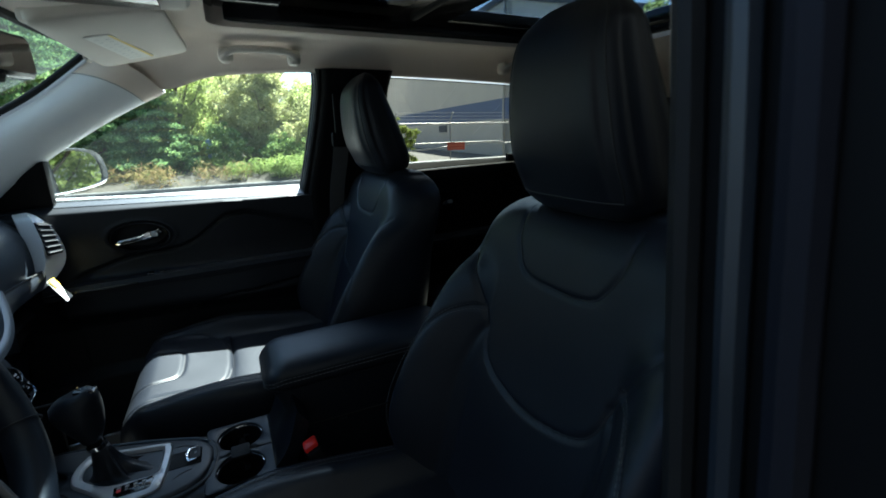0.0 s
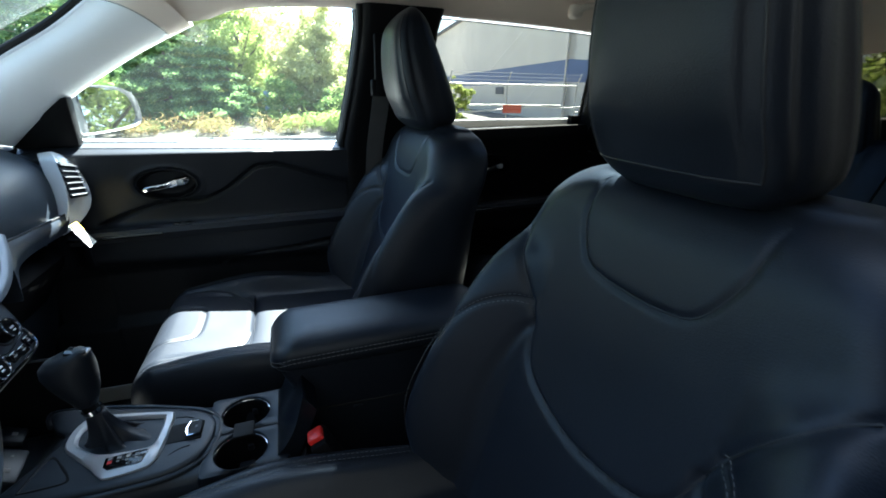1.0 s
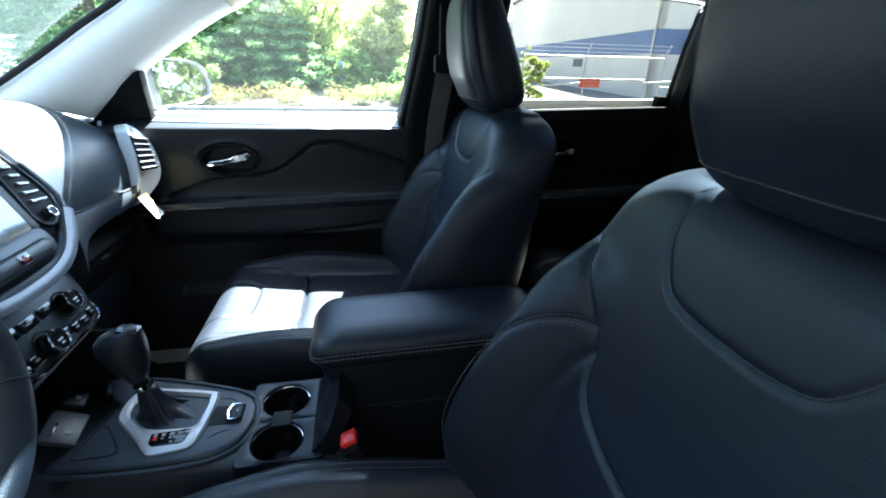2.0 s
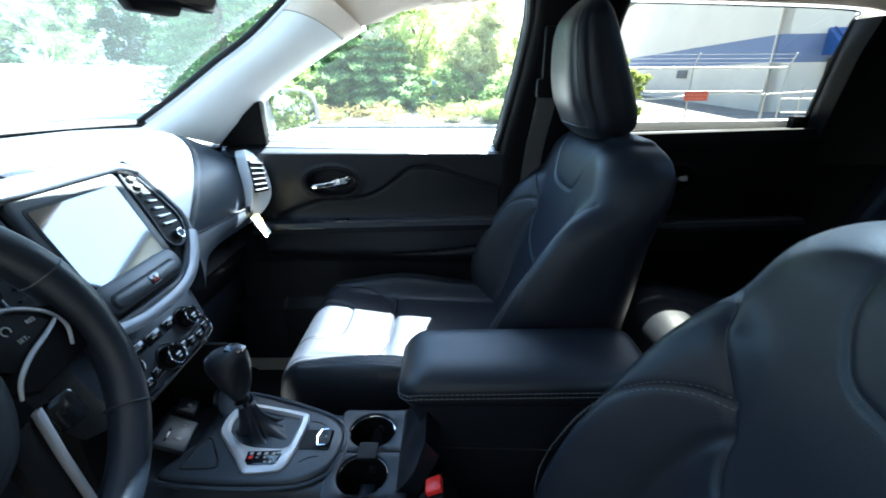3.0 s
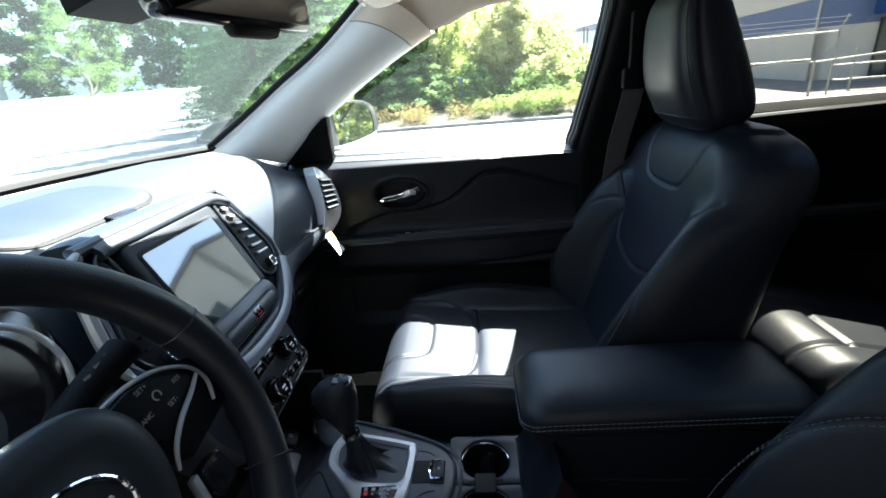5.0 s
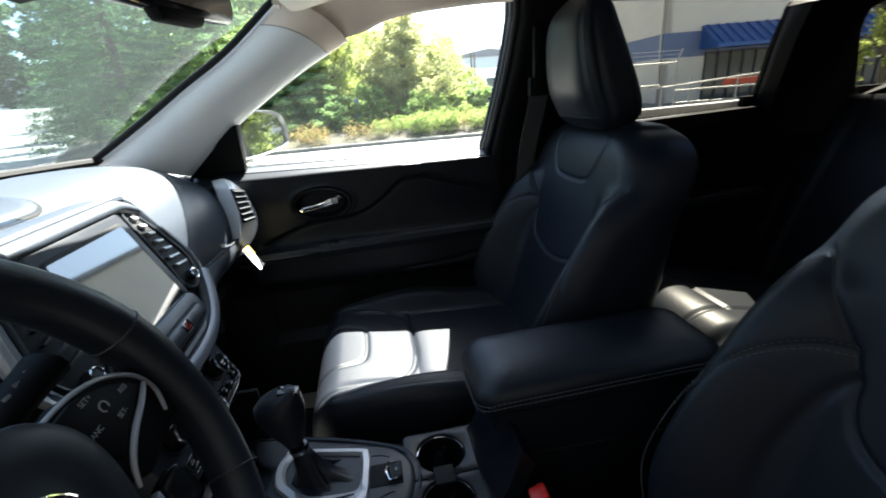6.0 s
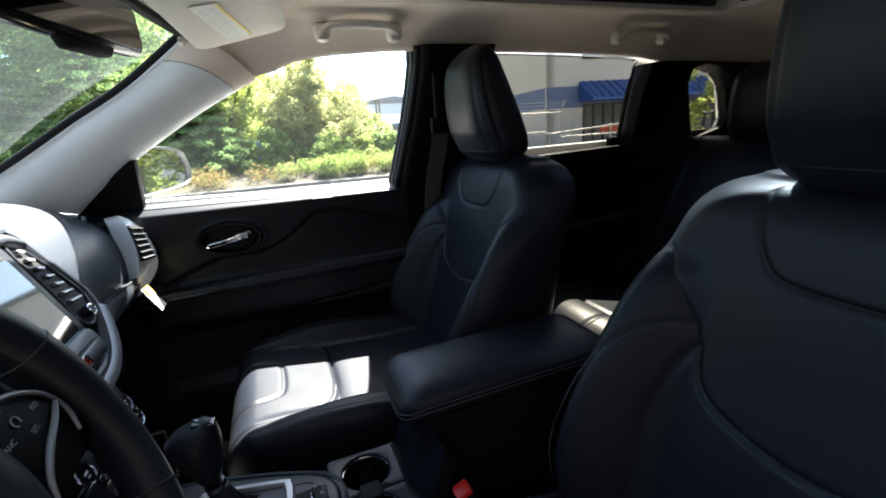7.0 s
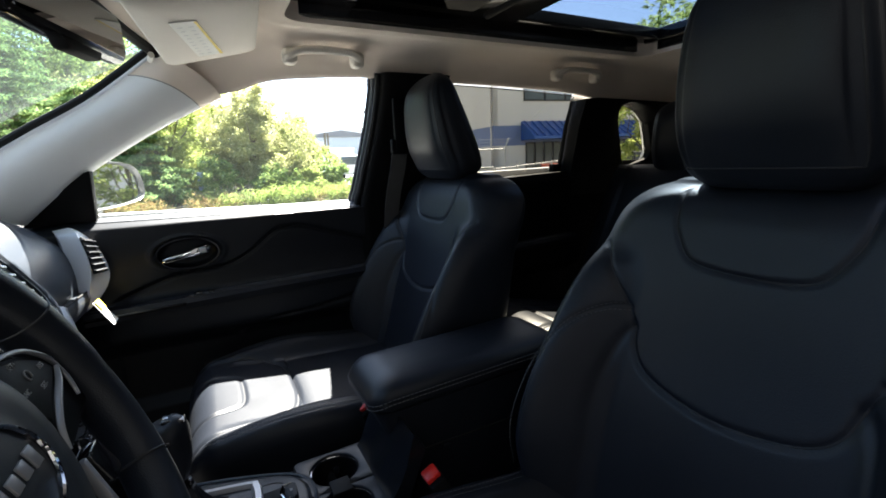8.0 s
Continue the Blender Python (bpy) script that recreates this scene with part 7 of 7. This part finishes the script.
# dark conifers and shrubs along the strip, pale deciduous trees behind
for i, (x, y, h, sp) in enumerate(((-5.0, 15.2, 7.5, 2.1), (-3.4, 15.0, 3.6, 1.9), (-7.6, 15.0, 10.5, 2.4), (-10.2, 19.6, 12.5, 2.8), (-13.6, 25.5, 10.0, 3.0), (-18.0, 34.0, 11.0, 3.6), (-24.0, 46.0, 12.0, 4.2), (-2.2, 14.9, 2.3, 1.6))):
    build_conifer(x, y, h, sp, 40 + i, "dark green spreading conifer behind the kerb", 15000 if x > -9 else 16000, 0.45, material=LEAF_DEEP if x < -7 else LEAF_DARK)
for i, (x, y, h, sp, mt, lb) in enumerate((
        (-1.6, 16.2, 5.0, 1.7, LEAF_LIGHT, "yellow-green leafy tree in the planted strip"),
        (-4.6, 17.5, 7.5, 2.4, LEAF_MID, "green leafy tree behind the conifers"),
        (0.9, 15.4, 3.6, 1.4, LEAF_GREY, "thin greyish willow tree in the planted strip"),
        (2.6, 16.4, 2.6, 1.2, LEAF_LIGHT, "pale green young tree in the planted strip"),
        (-9.0, 24.0, 11.0, 3.2, LEAF_DEEP, "tall green leafy tree behind the conifers"),
        (-15.5, 36, 12.0, 3.8, LEAF_DEEP, "tall green leafy tree behind the conifers"),
        (-52.0, 60.0, 14.0, 5.5, LEAF_MID, "tall green tree beyond the sloping lot"),
        (-66.0, 50.0, 15.0, 6.0, LEAF_LIGHT, "tall pale green tree beyond the sloping lot"),
        (-34.0, 13.0, 11.0, 3.2, LEAF_LIGHT, "tall pale green tree beyond the car park"))):
    near = abs(x) < 6
    build_tree(x, y, h, sp, mt, 80 + i, lb, count=42000 if near else 20000, leaf=0.046 if near else 0.07, low=0.14, clumps=46 if near else 26)
for i, (x, y, h, sp, mt) in enumerate(((-7.5, 20.0, 7.5, 2.6, LEAF_MID), (-4.4, 21.0, 6.5, 2.6, LEAF_LIGHT), (-1.2, 20.2, 5.0, 2.2, LEAF_LIGHT), (1.6, 19.6, 3.8, 1.7, LEAF_GREY), (-2.6, 18.2, 5.2, 2.0, LEAF_GREY))):
    build_tree(x, y, h, sp, mt, 190 + i, "pale green leafy tree deep in the planted strip", leaf=0.075, count=24000, low=0.08, clumps=36)
for i, (x, y, h, sp, mt) in enumerate(((-0.2, 14.3, 1.2, 0.8, LEAF_MID), (1.4, 14.3, 0.9, 0.8, LEAF_MID), (2.6, 14.5, 0.8, 0.7, LEAF_LIGHT), (-4.6, 13.4, 1.3, 0.9, LEAF_MID), (3.4, 14.6, 0.8, 0.7, LEAF_MID), (-6.4, 13.2, 1.5, 1.0, LEAF_DARK), (-1.4, 14.0, 0.8, 0.6, LEAF_DARK))):
    build_tree(x, y, h, sp, mt, 120 + i, "low green shrub behind the kerb", leaf=0.042, count=9000, low=0.1, clumps=18, name="shrub", squash=0.8, z0=0.4)
# tree behind the car, seen through the rear window and the quarter window
build_tree(9.5, 3.5, 6.0, 2.3, LEAF_LIGHT, 150, "bright yellow-green tree beside the building", count=12000, low=0.2)
build_tree(10.8, 6.4, 4.6, 1.7, LEAF_LIGHT, 153, "bright yellow-green tree beside the building", count=9000, low=0.25)
build_tree(5.0, 13.0, 1.5, 0.65, LEAF_LIGHT, 154, "pale yellow-green shrub by the fence", leaf=0.05, count=3500, low=0.1, clumps=12, name="shrub")
build_tree(16.0, -1.5, 7.5, 2.8, LEAF_LIGHT, 151, "bright yellow-green tree behind the car", count=12000, low=0.2)
build_tree(12.6, 9.2, 4.6, 1.6, LEAF_LIGHT, 152, "bright yellow-green young tree near the awning", count=8000, low=0.3)


for i, (a, r, h, sp, mt) in enumerate(((119, 96, 20, 6.5, LEAF_DEEP), (124, 92, 17, 6, LEAF_DEEP), (129, 99, 22, 7, LEAF_DARK), (134, 94, 19, 6.5, LEAF_DEEP), (139, 100, 21, 7, LEAF_DARK), (144, 95, 18, 6.5, LEAF_DEEP), (149, 98, 22, 7, LEAF_DARK), (154, 93, 20, 6.5, LEAF_DEEP), (160, 98, 21, 7, LEAF_MID), (167, 96, 20, 7, LEAF_DEEP))):
    build_tree(r * math.cos(radians(a)), r * math.sin(radians(a)), h, sp, mt, 170 + i, "tall green tree beyond the sloping lot", leaf=0.42, count=9000, z0=3.0, low=0.08)


def build_grass():
    rng = np.random.default_rng(5)
    for name, label, mat, n, lo, size, count, seed in (("dry_grass", "tufts of dry grass and weeds behind the kerb", GRASS_DRY, 100, 0.38, 0.080, 9000, 9), ("green_grass", "bright green weeds and grass behind the kerb", GRASS_GREEN, 70, 0.46, 0.11, 8000, 12)):
        cs = [((4.4 - 9 * rng.random() ** 1.6 if mat is GRASS_DRY else 1.7 + 1.1 * rng.normal()), 12.35 + 1.9 * rng.random(), lo - 0.08 * rng.random()) for _ in range(n)]
        t = thing(name, label, "grass", kind="stuff")
        leaves("tufts", cs, [0.16 + 0.16 * rng.random() for _ in range(n)], count, size, mat, t, seed, 1.1, width=0.10)


build_grass()


def build_saplings():
    """Bare thin canes that stand up out of the shrubs."""
    rng = np.random.default_rng(31)
    for k in range(9):
        x, y = -0.6 + 3.6 * rng.random(), 14.4 + 1.6 * rng.random()
        t = thing("sapling", "thin bare brown sapling among the shrubs", "sapling", at=(x, y, 0.4), group="bare saplings")
        bm = bmesh.new()
        h = 1.6 + 1.4 * rng.random()
        stem = limb_path((0, 0, -0.1), (0.5 * rng.normal(), 0.2 * rng.normal(), h), rng, 6, 0.08)
        tube(bm, stem, [0.016 * (1 - 0.8 * j / 6) for j in range(7)], 5)
        for j in range(8):
            a = stem[2 + j % 5]
            tube(bm, limb_path(a, a + Vector((0.5 * rng.normal(), 0.3 * rng.normal(), 0.35 + 0.3 * rng.random())), rng, 3, 0.1), [0.007, 0.005, 0.004, 0.002], 4)
        part("stem", bm, BARK, t)
        leaves("leaves", [tuple(p) for p in stem[2:]], [0.35] * len(stem[2:]), 700, 0.045, LEAF_GREY, t, 60 + k, 0.9, width=0.3)


build_saplings()

# ---- building ----
BC = Vector((12.5, 18.0, 0))
BW = Vector((0.14, 0.99, 0)).normalized()   # along the gable wall
BF = Vector((0.99, -0.14, 0)).normalized()  # along the front


def build_building():
    t = thing("warehouse", "pale grey industrial building with a blue band and awning", "building")
    H, band_lo, band_hi = 7.2, 1.85, 2.85

    def slab(bm, o, d, length, z0, z1, depth=0.25):
        nrm = Vector((-d.y, d.x, 0))
        c = [o, o + d * length, o + d * length + nrm * depth, o + nrm * depth]
        extrude_outline(bm, [p + Vector((0, 0, z0)) for p in c], Vector((0, 0, z1 - z0)))
    bm = bmesh.new()
    # two outer walls, pale above and below the band
    for o, d, ln in ((BC, BW, 34.0), (BC, BF, 30.0)):
        sgn = -1 if d is BW else 1
        for z0, z1 in ((-0.4, band_lo), (band_hi, H)):
            nrm = Vector((-d.y, d.x, 0)) * sgn
            c = [o, o + d * ln, o + d * ln + nrm * 0.3, o + nrm * 0.3]
            extrude_outline(bm, [p + Vector((0, 0, z0)) for p in c], Vector((0, 0, z1 - z0)))
    part("wall", bm, WALL_GREY, t, "pale grey rendered wall", smooth=False)
    bm = bmesh.new()
    for o, d, ln in ((BC, BW, 34.0), (BC, BF, 30.0)):
        sgn = -1 if d is BW else 1
        nrm = Vector((-d.y, d.x, 0)) * sgn
        o2 = o + nrm * 0.012
        c = [o2, o2 + d * ln, o2 + d * ln + nrm * 0.28, o2 + nrm * 0.28]
        extrude_outline(bm, [p + Vector((0, 0, band_lo)) for p in c], Vector((0, 0, band_hi - band_lo)))
    part("band", bm, WALL_BLUE, t, "blue painted band", smooth=False)
    bm = bmesh.new()
    c = [BC - BW * 0.2 - BF * 0.2, BC + BF * 30, BC + BF * 30 + BW * 34, BC + BW * 34 - BF * 0.2]
    extrude_outline(bm, [p + Vector((0, 0, H)) for p in c], Vector((0, 0, 0.25)))
    part("roof", bm, ROOF_GREY, t, "flat grey roof with an edge trim", smooth=False)
    # corner downpipe and panel joints
    bm = bmesh.new()
    p = BC - BF * 0.05 + BW * 0.15
    tube(bm, [p + Vector((0, 0, 0)), p + Vector((0, 0, H))], 0.035, 8)
    part("downpipe", bm, WALL_GREY, t, "pale downpipe")
    # awning
    fo = Vector((BF.y, -BF.x, 0))  # outwards from the front
    x0 = 1.6
    a = BC + BF * x0
    L = 14.0
    zt, zb, dp = 3.05, 2.10, 1.3
    bm = bmesh.new()
    prof = [a + Vector((0, 0, zt)), a + fo * dp + Vector((0, 0, zb + 0.12)), a + fo * dp + Vector((0, 0, zb)), a + Vector((0, 0, zb))]
    extrude_outline(bm, prof, BF * L)
    aw = part("awning", bm, AWNING, t, "blue standing-seam metal awning", smooth=False)
    slope = (a + fo * dp + Vector((0, 0, zb + 0.12))) - (a + Vector((0, 0, zt)))
    up = slope.cross(BF).normalized()
    if up.z < 0:
        up = -up
    me = None
    for k in range(int(L / 0.42)):
        q = a + BF * (0.2 + 0.42 * k)
        bm = bmesh.new()
        pts = [q + Vector((0, 0, zt)), q + Vector((0, 0, zt)) + slope, q + Vector((0, 0, zt)) + slope + up * 0.05, q + Vector((0, 0, zt)) + up * 0.05]
        extrude_outline(bm, pts, BF * 0.03)
        part("seam", bm, AWNING, aw, smooth=False)
    # storefront windows under the awning
    for k in range(18):
        o = a + BF * (0.25 + 0.55 * k) + fo * 0.02
        bm = bmesh.new()
        extrude_outline(bm, [o + Vector((0, 0, -0.1)), o + BF * 0.5 + Vector((0, 0, -0.1)), o + BF * 0.5 + Vector((0, 0, 1.98)), o + Vector((0, 0, 1.98))], fo * 0.04)
        w = part("window", bm, FRAME_DARK, t, "dark framed shop window", smooth=False)
        bm = bmesh.new()
        o2 = o + fo * 0.045
        extrude_outline(bm, [o2 + BF * 0.06 + Vector((0, 0, 0.0)), o2 + BF * 0.44 + Vector((0, 0, 0.0)), o2 + BF * 0.44 + Vector((0, 0, 1.92)), o2 + BF * 0.06 + Vector((0, 0, 1.92))], fo * 0.01)
        part("pane", bm, DARK_GLASS, w, smooth=False)
    # upper windows
    for k in range(10):
        o = BC + BF * (1.75 + 1.25 * k) + fo * 0.01
        bm = bmesh.new()
        extrude_outline(bm, [o + Vector((0, 0, 4.05)), o + BF * 1.22 + Vector((0, 0, 4.05)), o + BF * 1.22 + Vector((0, 0, 5.2)), o + Vector((0, 0, 5.2))], fo * 0.04)
        w = part("window", bm, FRAME_DARK, t, "dark framed upper window", smooth=False)
        bm = bmesh.new()
        o2 = o + fo * 0.045
        extrude_outline(bm, [o2 + BF * 0.06 + Vector((0, 0, 4.13)), o2 + BF * 1.16 + Vector((0, 0, 4.13)), o2 + BF * 1.16 + Vector((0, 0, 5.12)), o2 + BF * 0.06 + Vector((0, 0, 5.12))], fo * 0.01)
        part("pane", bm, DARK_GLASS, w, smooth=False)
    # small plates and a lamp on the gable wall
    wo = Vector((-BW.y, BW.x, 0))
    bm = bmesh.new()
    q = BC + BW * 9 + wo * 0.02
    extrude_outline(bm, [q + Vector((0, 0, 1.25)), q + BW * 1.6 + Vector((0, 0, 1.25)), q + BW * 1.6 + Vector((0, 0, 1.7)), q + Vector((0, 0, 1.7))], wo * 0.05)
    part("wall_vent", bm, ROOF_GREY, t, "grey louvre on the wall", smooth=False)
    return t


build_building()


# ---- fence and gate ----
def build_fence():
    t = thing("chain_link_fence", "galvanised chain-link fence with barbed wire", "fence")
    posts = [(-6.0, 18.6), (-3.0, 18.4), (0.0, 18.2), (2.8, 18.0), (4.4, 12.0), (6.30, 12.0), (8.82, 12.0)]
    for x, y in posts:
        bm = bmesh.new()
        tube(bm, [(x, y, -0.1), (x, y, 1.62)], 0.022, 10)
        tube(bm, [(x, y, 1.60), (x + 0.05, y - 0.12, 1.92)], 0.016, 8)
        part("post", bm, GALV, t, "galvanised post with an arm for wire")
    for (xa, ya), (xb, yb) in zip(posts, posts[1:]):
        if ya != yb:
            continue
        bm = bmesh.new()
        tube(bm, [(xa, ya, 1.56), (xb, yb, 1.56)], 0.026, 8)
        part("rail", bm, GALV, t, "galvanised top rail")
        for k in range(3):
            bm = bmesh.new()
            tube(bm, [(xa + 0.02 + 0.03 * k, ya - 0.05 - 0.07 * k, 1.68 + 0.10 * k), (xb + 0.02 + 0.03 * k, yb - 0.05 - 0.07 * k, 1.68 + 0.10 * k)], 0.006, 5)
            part("wire", bm, GALV, t, "barbed wire strand")
    for xa, ya, xb, yb in ((-6.0, 18.6, 2.8, 18.0),):
        bm = bmesh.new()
        tube(bm, [(xa, ya, 1.56), (xb, yb, 1.56)], 0.022, 8)
        part("rail", bm, GALV, t)
    # mesh wires
    bm = bmesh.new()
    for k in range(16):
        x = 5.1 + 3.7 * k / 16
        for d in (-1, 1):
            x2 = x + d * 1.5
            a, b = Vector((x, 12.0, 0.03)), Vector((x2, 12.0, 1.53))
            if x2 < 5.1:
                b = Vector((5.1, 12.0, 0.03 + 1.5 * (x - 5.1) / 1.5))
            if x2 > 8.8:
                b = Vector((8.8, 12.0, 0.03 + 1.5 * (8.8 - x) / 1.5))
            if (b - a).length > 0.05:
                tube(bm, [a, b], 0.0012, 3)
    w = part("mesh", bm, GALV, t, "thin diamond wire mesh", smooth=False)
    return t


build_fence()


def build_gate():
    t = thing("swing_gate", "long pale pipe gate with a red sign", "gate")
    for p in ([(3.6, 11.6, 0.72), (5.2, 11.6, 0.80), (7.4, 11.6, 0.98), (7.5, 11.6, 0.94), (8.1, 11.6, 0.90), (11.5, 11.3, 1.12), (15.0, 11.0, 1.3)], [(4.9, 11.6, 0.97), (8.0, 11.6, 0.97)]):
        bm = bmesh.new()
        tube(bm, p, 0.022, 8)
        part("rail", bm, GALV, t, "pale pipe rail")
    for x in (8.1, 11.5):
        bm = bmesh.new()
        tube(bm, [(x, 11.6, 0), (x, 11.6, 0.95)], 0.03, 8)
        part("post", bm, GALV, t)
    bm = bmesh.new()
    box(bm, (6.27, 11.55, 0.87), (0.62, 0.02, 0.24), 0.004)
    sg = part("sign", bm, RED_SIGN, t, "red sign plate")
    bm = bmesh.new()
    for k in range(5):
        box(bm, (6.05 + 0.11 * k, 11.536, 0.90), (0.07, 0.006, 0.05))
    box(bm, (6.27, 11.536, 0.81), (0.44, 0.006, 0.03))
    part("print", bm, SIGN_PRINT, sg, "faded unreadable print", smooth=False)
    return t


build_gate()


def build_bench():
    t = thing("ramp_rail", "red and white barrier beside the shop front", "barrier")
    bm = bmesh.new()
    box(bm, (12.6, 13.4, 0.85), (1.7, 0.06, 0.20), 0.01, pose(0, 0, 0, 0, 0, -8))
    part("board", bm, RED_SIGN, t, "red board")
    bm = bmesh.new()
    box(bm, (12.2, 13.2, 0.70), (4.6, 0.10, 0.05), 0.01, pose(0, 0, 0, 0, 0, -8))
    box(bm, (12.2, 13.2, 0.30), (4.4, 0.06, 0.05), 0.01, pose(0, 0, 0, 0, 0, -8))
    part("rail", bm, GALV, t, "pale rail")
    for x in (10.6, 12.2, 13.8):
        bm = bmesh.new()
        tube(bm, [(x, 13.4 - 0.14 * (x - 12.2), 0), (x, 13.4 - 0.14 * (x - 12.2), 1.1)], 0.03, 8)
        part("post", bm, GALV, t)


build_bench()


def build_box_outside():
    bm = bmesh.new()
    box(bm, (-0.66, 14.75, 0.80), (0.22, 0.25, 0.9), 0.02)
    thing("utility_box", "pale blue-grey utility cabinet among the shrubs", "utility box", bm, surface("cabinet_paint", (0.20, 0.25, 0.30), 0.6, var=0.05, scale=3, bump=0.0))


build_box_outside()


def build_truck():
    t = thing("parked_truck", "white parked delivery truck far beyond the fence", "truck", at=(10.9, 38, 0))
    bm = bmesh.new()
    box(bm, (0, 1.0, 1.25), (2.1, 2.0, 1.7), 0.2)
    part("cab", bm, PAINT, t, "white cab")
    bm = bmesh.new()
    box(bm, (0, -0.02, 1.6), (1.7, 0.06, 0.7), 0.05)
    part("windscreen", bm, DARK_GLASS, t, "dark windscreen")
    bm = bmesh.new()
    box(bm, (0, 4.6, 1.7), (2.3, 5.0, 2.2), 0.05)
    part("load_box", bm, PAINT, t, "white load box")
    for x in (-0.9, 0.9):
        for y in (0.6, 5.5):
            bm = bmesh.new()
            r = bmesh.ops.create_cone(bm, cap_ends=True, segments=20, radius1=0.42, radius2=0.42, depth=0.28)
            bmesh.ops.transform(bm, matrix=Matrix.Translation((x, y, 0.42)) @ pose(0, 0, 0, 0, 90, 0), verts=r["verts"])
            part("wheel", bm, RUBBER, t, "black tyre")


build_truck()


def build_far_shed():
    t = thing("far_shed", "pale blue-grey shed far beyond the fence", "building", at=(16.5, 60, 0))
    pale = surface("far_wall", (0.42, 0.46, 0.52), 0.9, var=0.05, scale=0.3, bump=0.0)
    bm = bmesh.new()
    box(bm, (0, 3, 2.5), (9.0, 6.0, 5.0), 0.03)
    part("wall", bm, pale, t, "pale wall", smooth=False)
    bm = bmesh.new()
    extrude_outline(bm, [Vector((-4.8, -0.3, 5.0)), Vector((4.8, -0.3, 5.0)), Vector((4.8, -0.3, 5.2)), Vector((0, -0.3, 5.9)), Vector((-4.8, -0.3, 5.2))], Vector((0, 6.6, 0)))
    part("roof", bm, ROOF_GREY, t, "low pitched roof", smooth=False)
    for x in (-2.4, 0.6):
        bm = bmesh.new()
        box(bm, (x, -0.03, 1.7), (2.0, 0.06, 3.2), 0.01)
        part("roller_door", bm, CONCRETE, t, "grey roller door")
    for x, y in ((3.62, 16.4), (3.86, 16.9), (2.55, 16.2)):
        bm = bmesh.new()
        tube(bm, [(0, 0, -0.1), (0.02, 0, 2.1)], 0.035, 8)
        thing("fence_post", "weathered grey timber post in the weeds", "post", bm, BARK, at=(x, y, 0.4), group="timber posts")


build_far_shed()


def build_slope():
    """The lot rises away from the car park ahead of the car."""
    bm = bmesh.new()

    def f(u, v):
        a = radians(112 + 62 * v)
        r = 34 + 60 * u
        return Vector((r * math.cos(a), r * math.sin(a), -0.06 + 3.4 * u * u * (3 - 2 * u) + 0.05 * math.sin(9 * v + 5 * u)))
    sheet(bm, 30, 30, f, (0, 0, -0.5))
    return thing("sloping_lot", "sunlit pale concrete lot rising away", "pavement", bm, CONCRETE, kind="structure")


build_slope()


def build_hills():
    bm = bmesh.new()
    rings = []
    for k in range(90):
        a = radians(20 + 150 * k / 89)
        r = 900
        h = 78 + 30 * noise.noise(Vector((k * 0.11, 2, 0))) + 10 * noise.noise(Vector((k * 0.4, 7, 0)))
        h *= 0.55 + 0.45 * math.sin(math.radians(20 + 150 * k / 89))
        c = Vector((r * math.cos(a), r * math.sin(a), 0))
        rings.append([c * 0.85, c * 0.92 + Vector((0, 0, h * 0.6)), c + Vector((0, 0, h)), c * 1.2])
    loft(bm, rings, False, False)
    return thing("hills", "hazy blue wooded hills on the horizon", "hills", bm, HILL, kind="structure")


build_hills()


def build_front_buildings():
    """Pale wall with a doorway beyond the car park, ahead of the car."""
    t = thing("storage_building", "pale grey building with dark bays beyond the car park", "building", at=(-70, 52, 3.2))
    bm = bmesh.new()
    box(bm, (0, 0, 2.6), (0.3, 26, 5.2), 0.02)
    box(bm, (-6, 13, 2.6), (12, 0.3, 5.2), 0.02)
    part("wall", bm, WALL_GREY, t, "pale grey wall", smooth=False)
    bm = bmesh.new()
    box(bm, (-5, 0, 5.3), (11, 27, 0.25), 0.02)
    part("roof", bm, ROOF_GREY, t)
    for y in (-9, -4, 1):
        bm = bmesh.new()
        box(bm, (0.16, y, 1.7), (0.06, 3.4, 3.3), 0.01)
        part("roller_door", bm, CONCRETE, t, "grey roller door")
    return t


build_front_buildings()


# ---- driver side: the open door and an unseen dark wall added behind the camera to cut stray light ----
def build_open_door():
    t = thing("driver_door", "open driver's door with a black inner panel", "car door", kind="structure")
    m = pose(-0.97, -0.72, 0, 0, 0, -66)
    bm = bmesh.new()
    o = [(0.0, 0.42), (0.98, 0.42), (1.02, 0.70), (1.00, 1.15), (0.02, 1.15)]
    extrude_outline(bm, [m @ Vector((x, 0, z)) for x, z in o], (m.to_3x3() @ Vector((0, -0.09, 0))), 0.012)
    part("panel", bm, PLASTIC_GREY, t, "black inner panel")
    bm = bmesh.new()
    fr = smooth_path([(0.05, 0.0, 1.15), (0.35, 0.05, 1.36), (0.62, 0.09, 1.48), (0.90, 0.10, 1.50), (0.97, 0.06, 1.38), (0.99, 0.0, 1.15)], 6)
    tube(bm, [m @ (p + Vector((0, -0.05, 0))) for p in fr], 0.022, 8)
    part("window_frame", bm, DARK_PAINT, t, "dark window frame")
    return t


build_open_door()


def build_shade_wall():
    bm = bmesh.new()
    box(bm, (0.5, -1.95, 3.0), (18.0, 0.15, 6.0), 0.02)
    return thing("shade_wall", "unseen dark wall added to keep light off the driver side", "wall", bm, surface("dark_wall", (0.012, 0.012, 0.013), 0.9, var=0.2, scale=1.5, grain=40, bump=0.3, dist=0.004), kind="structure", smooth=False)


build_shade_wall()
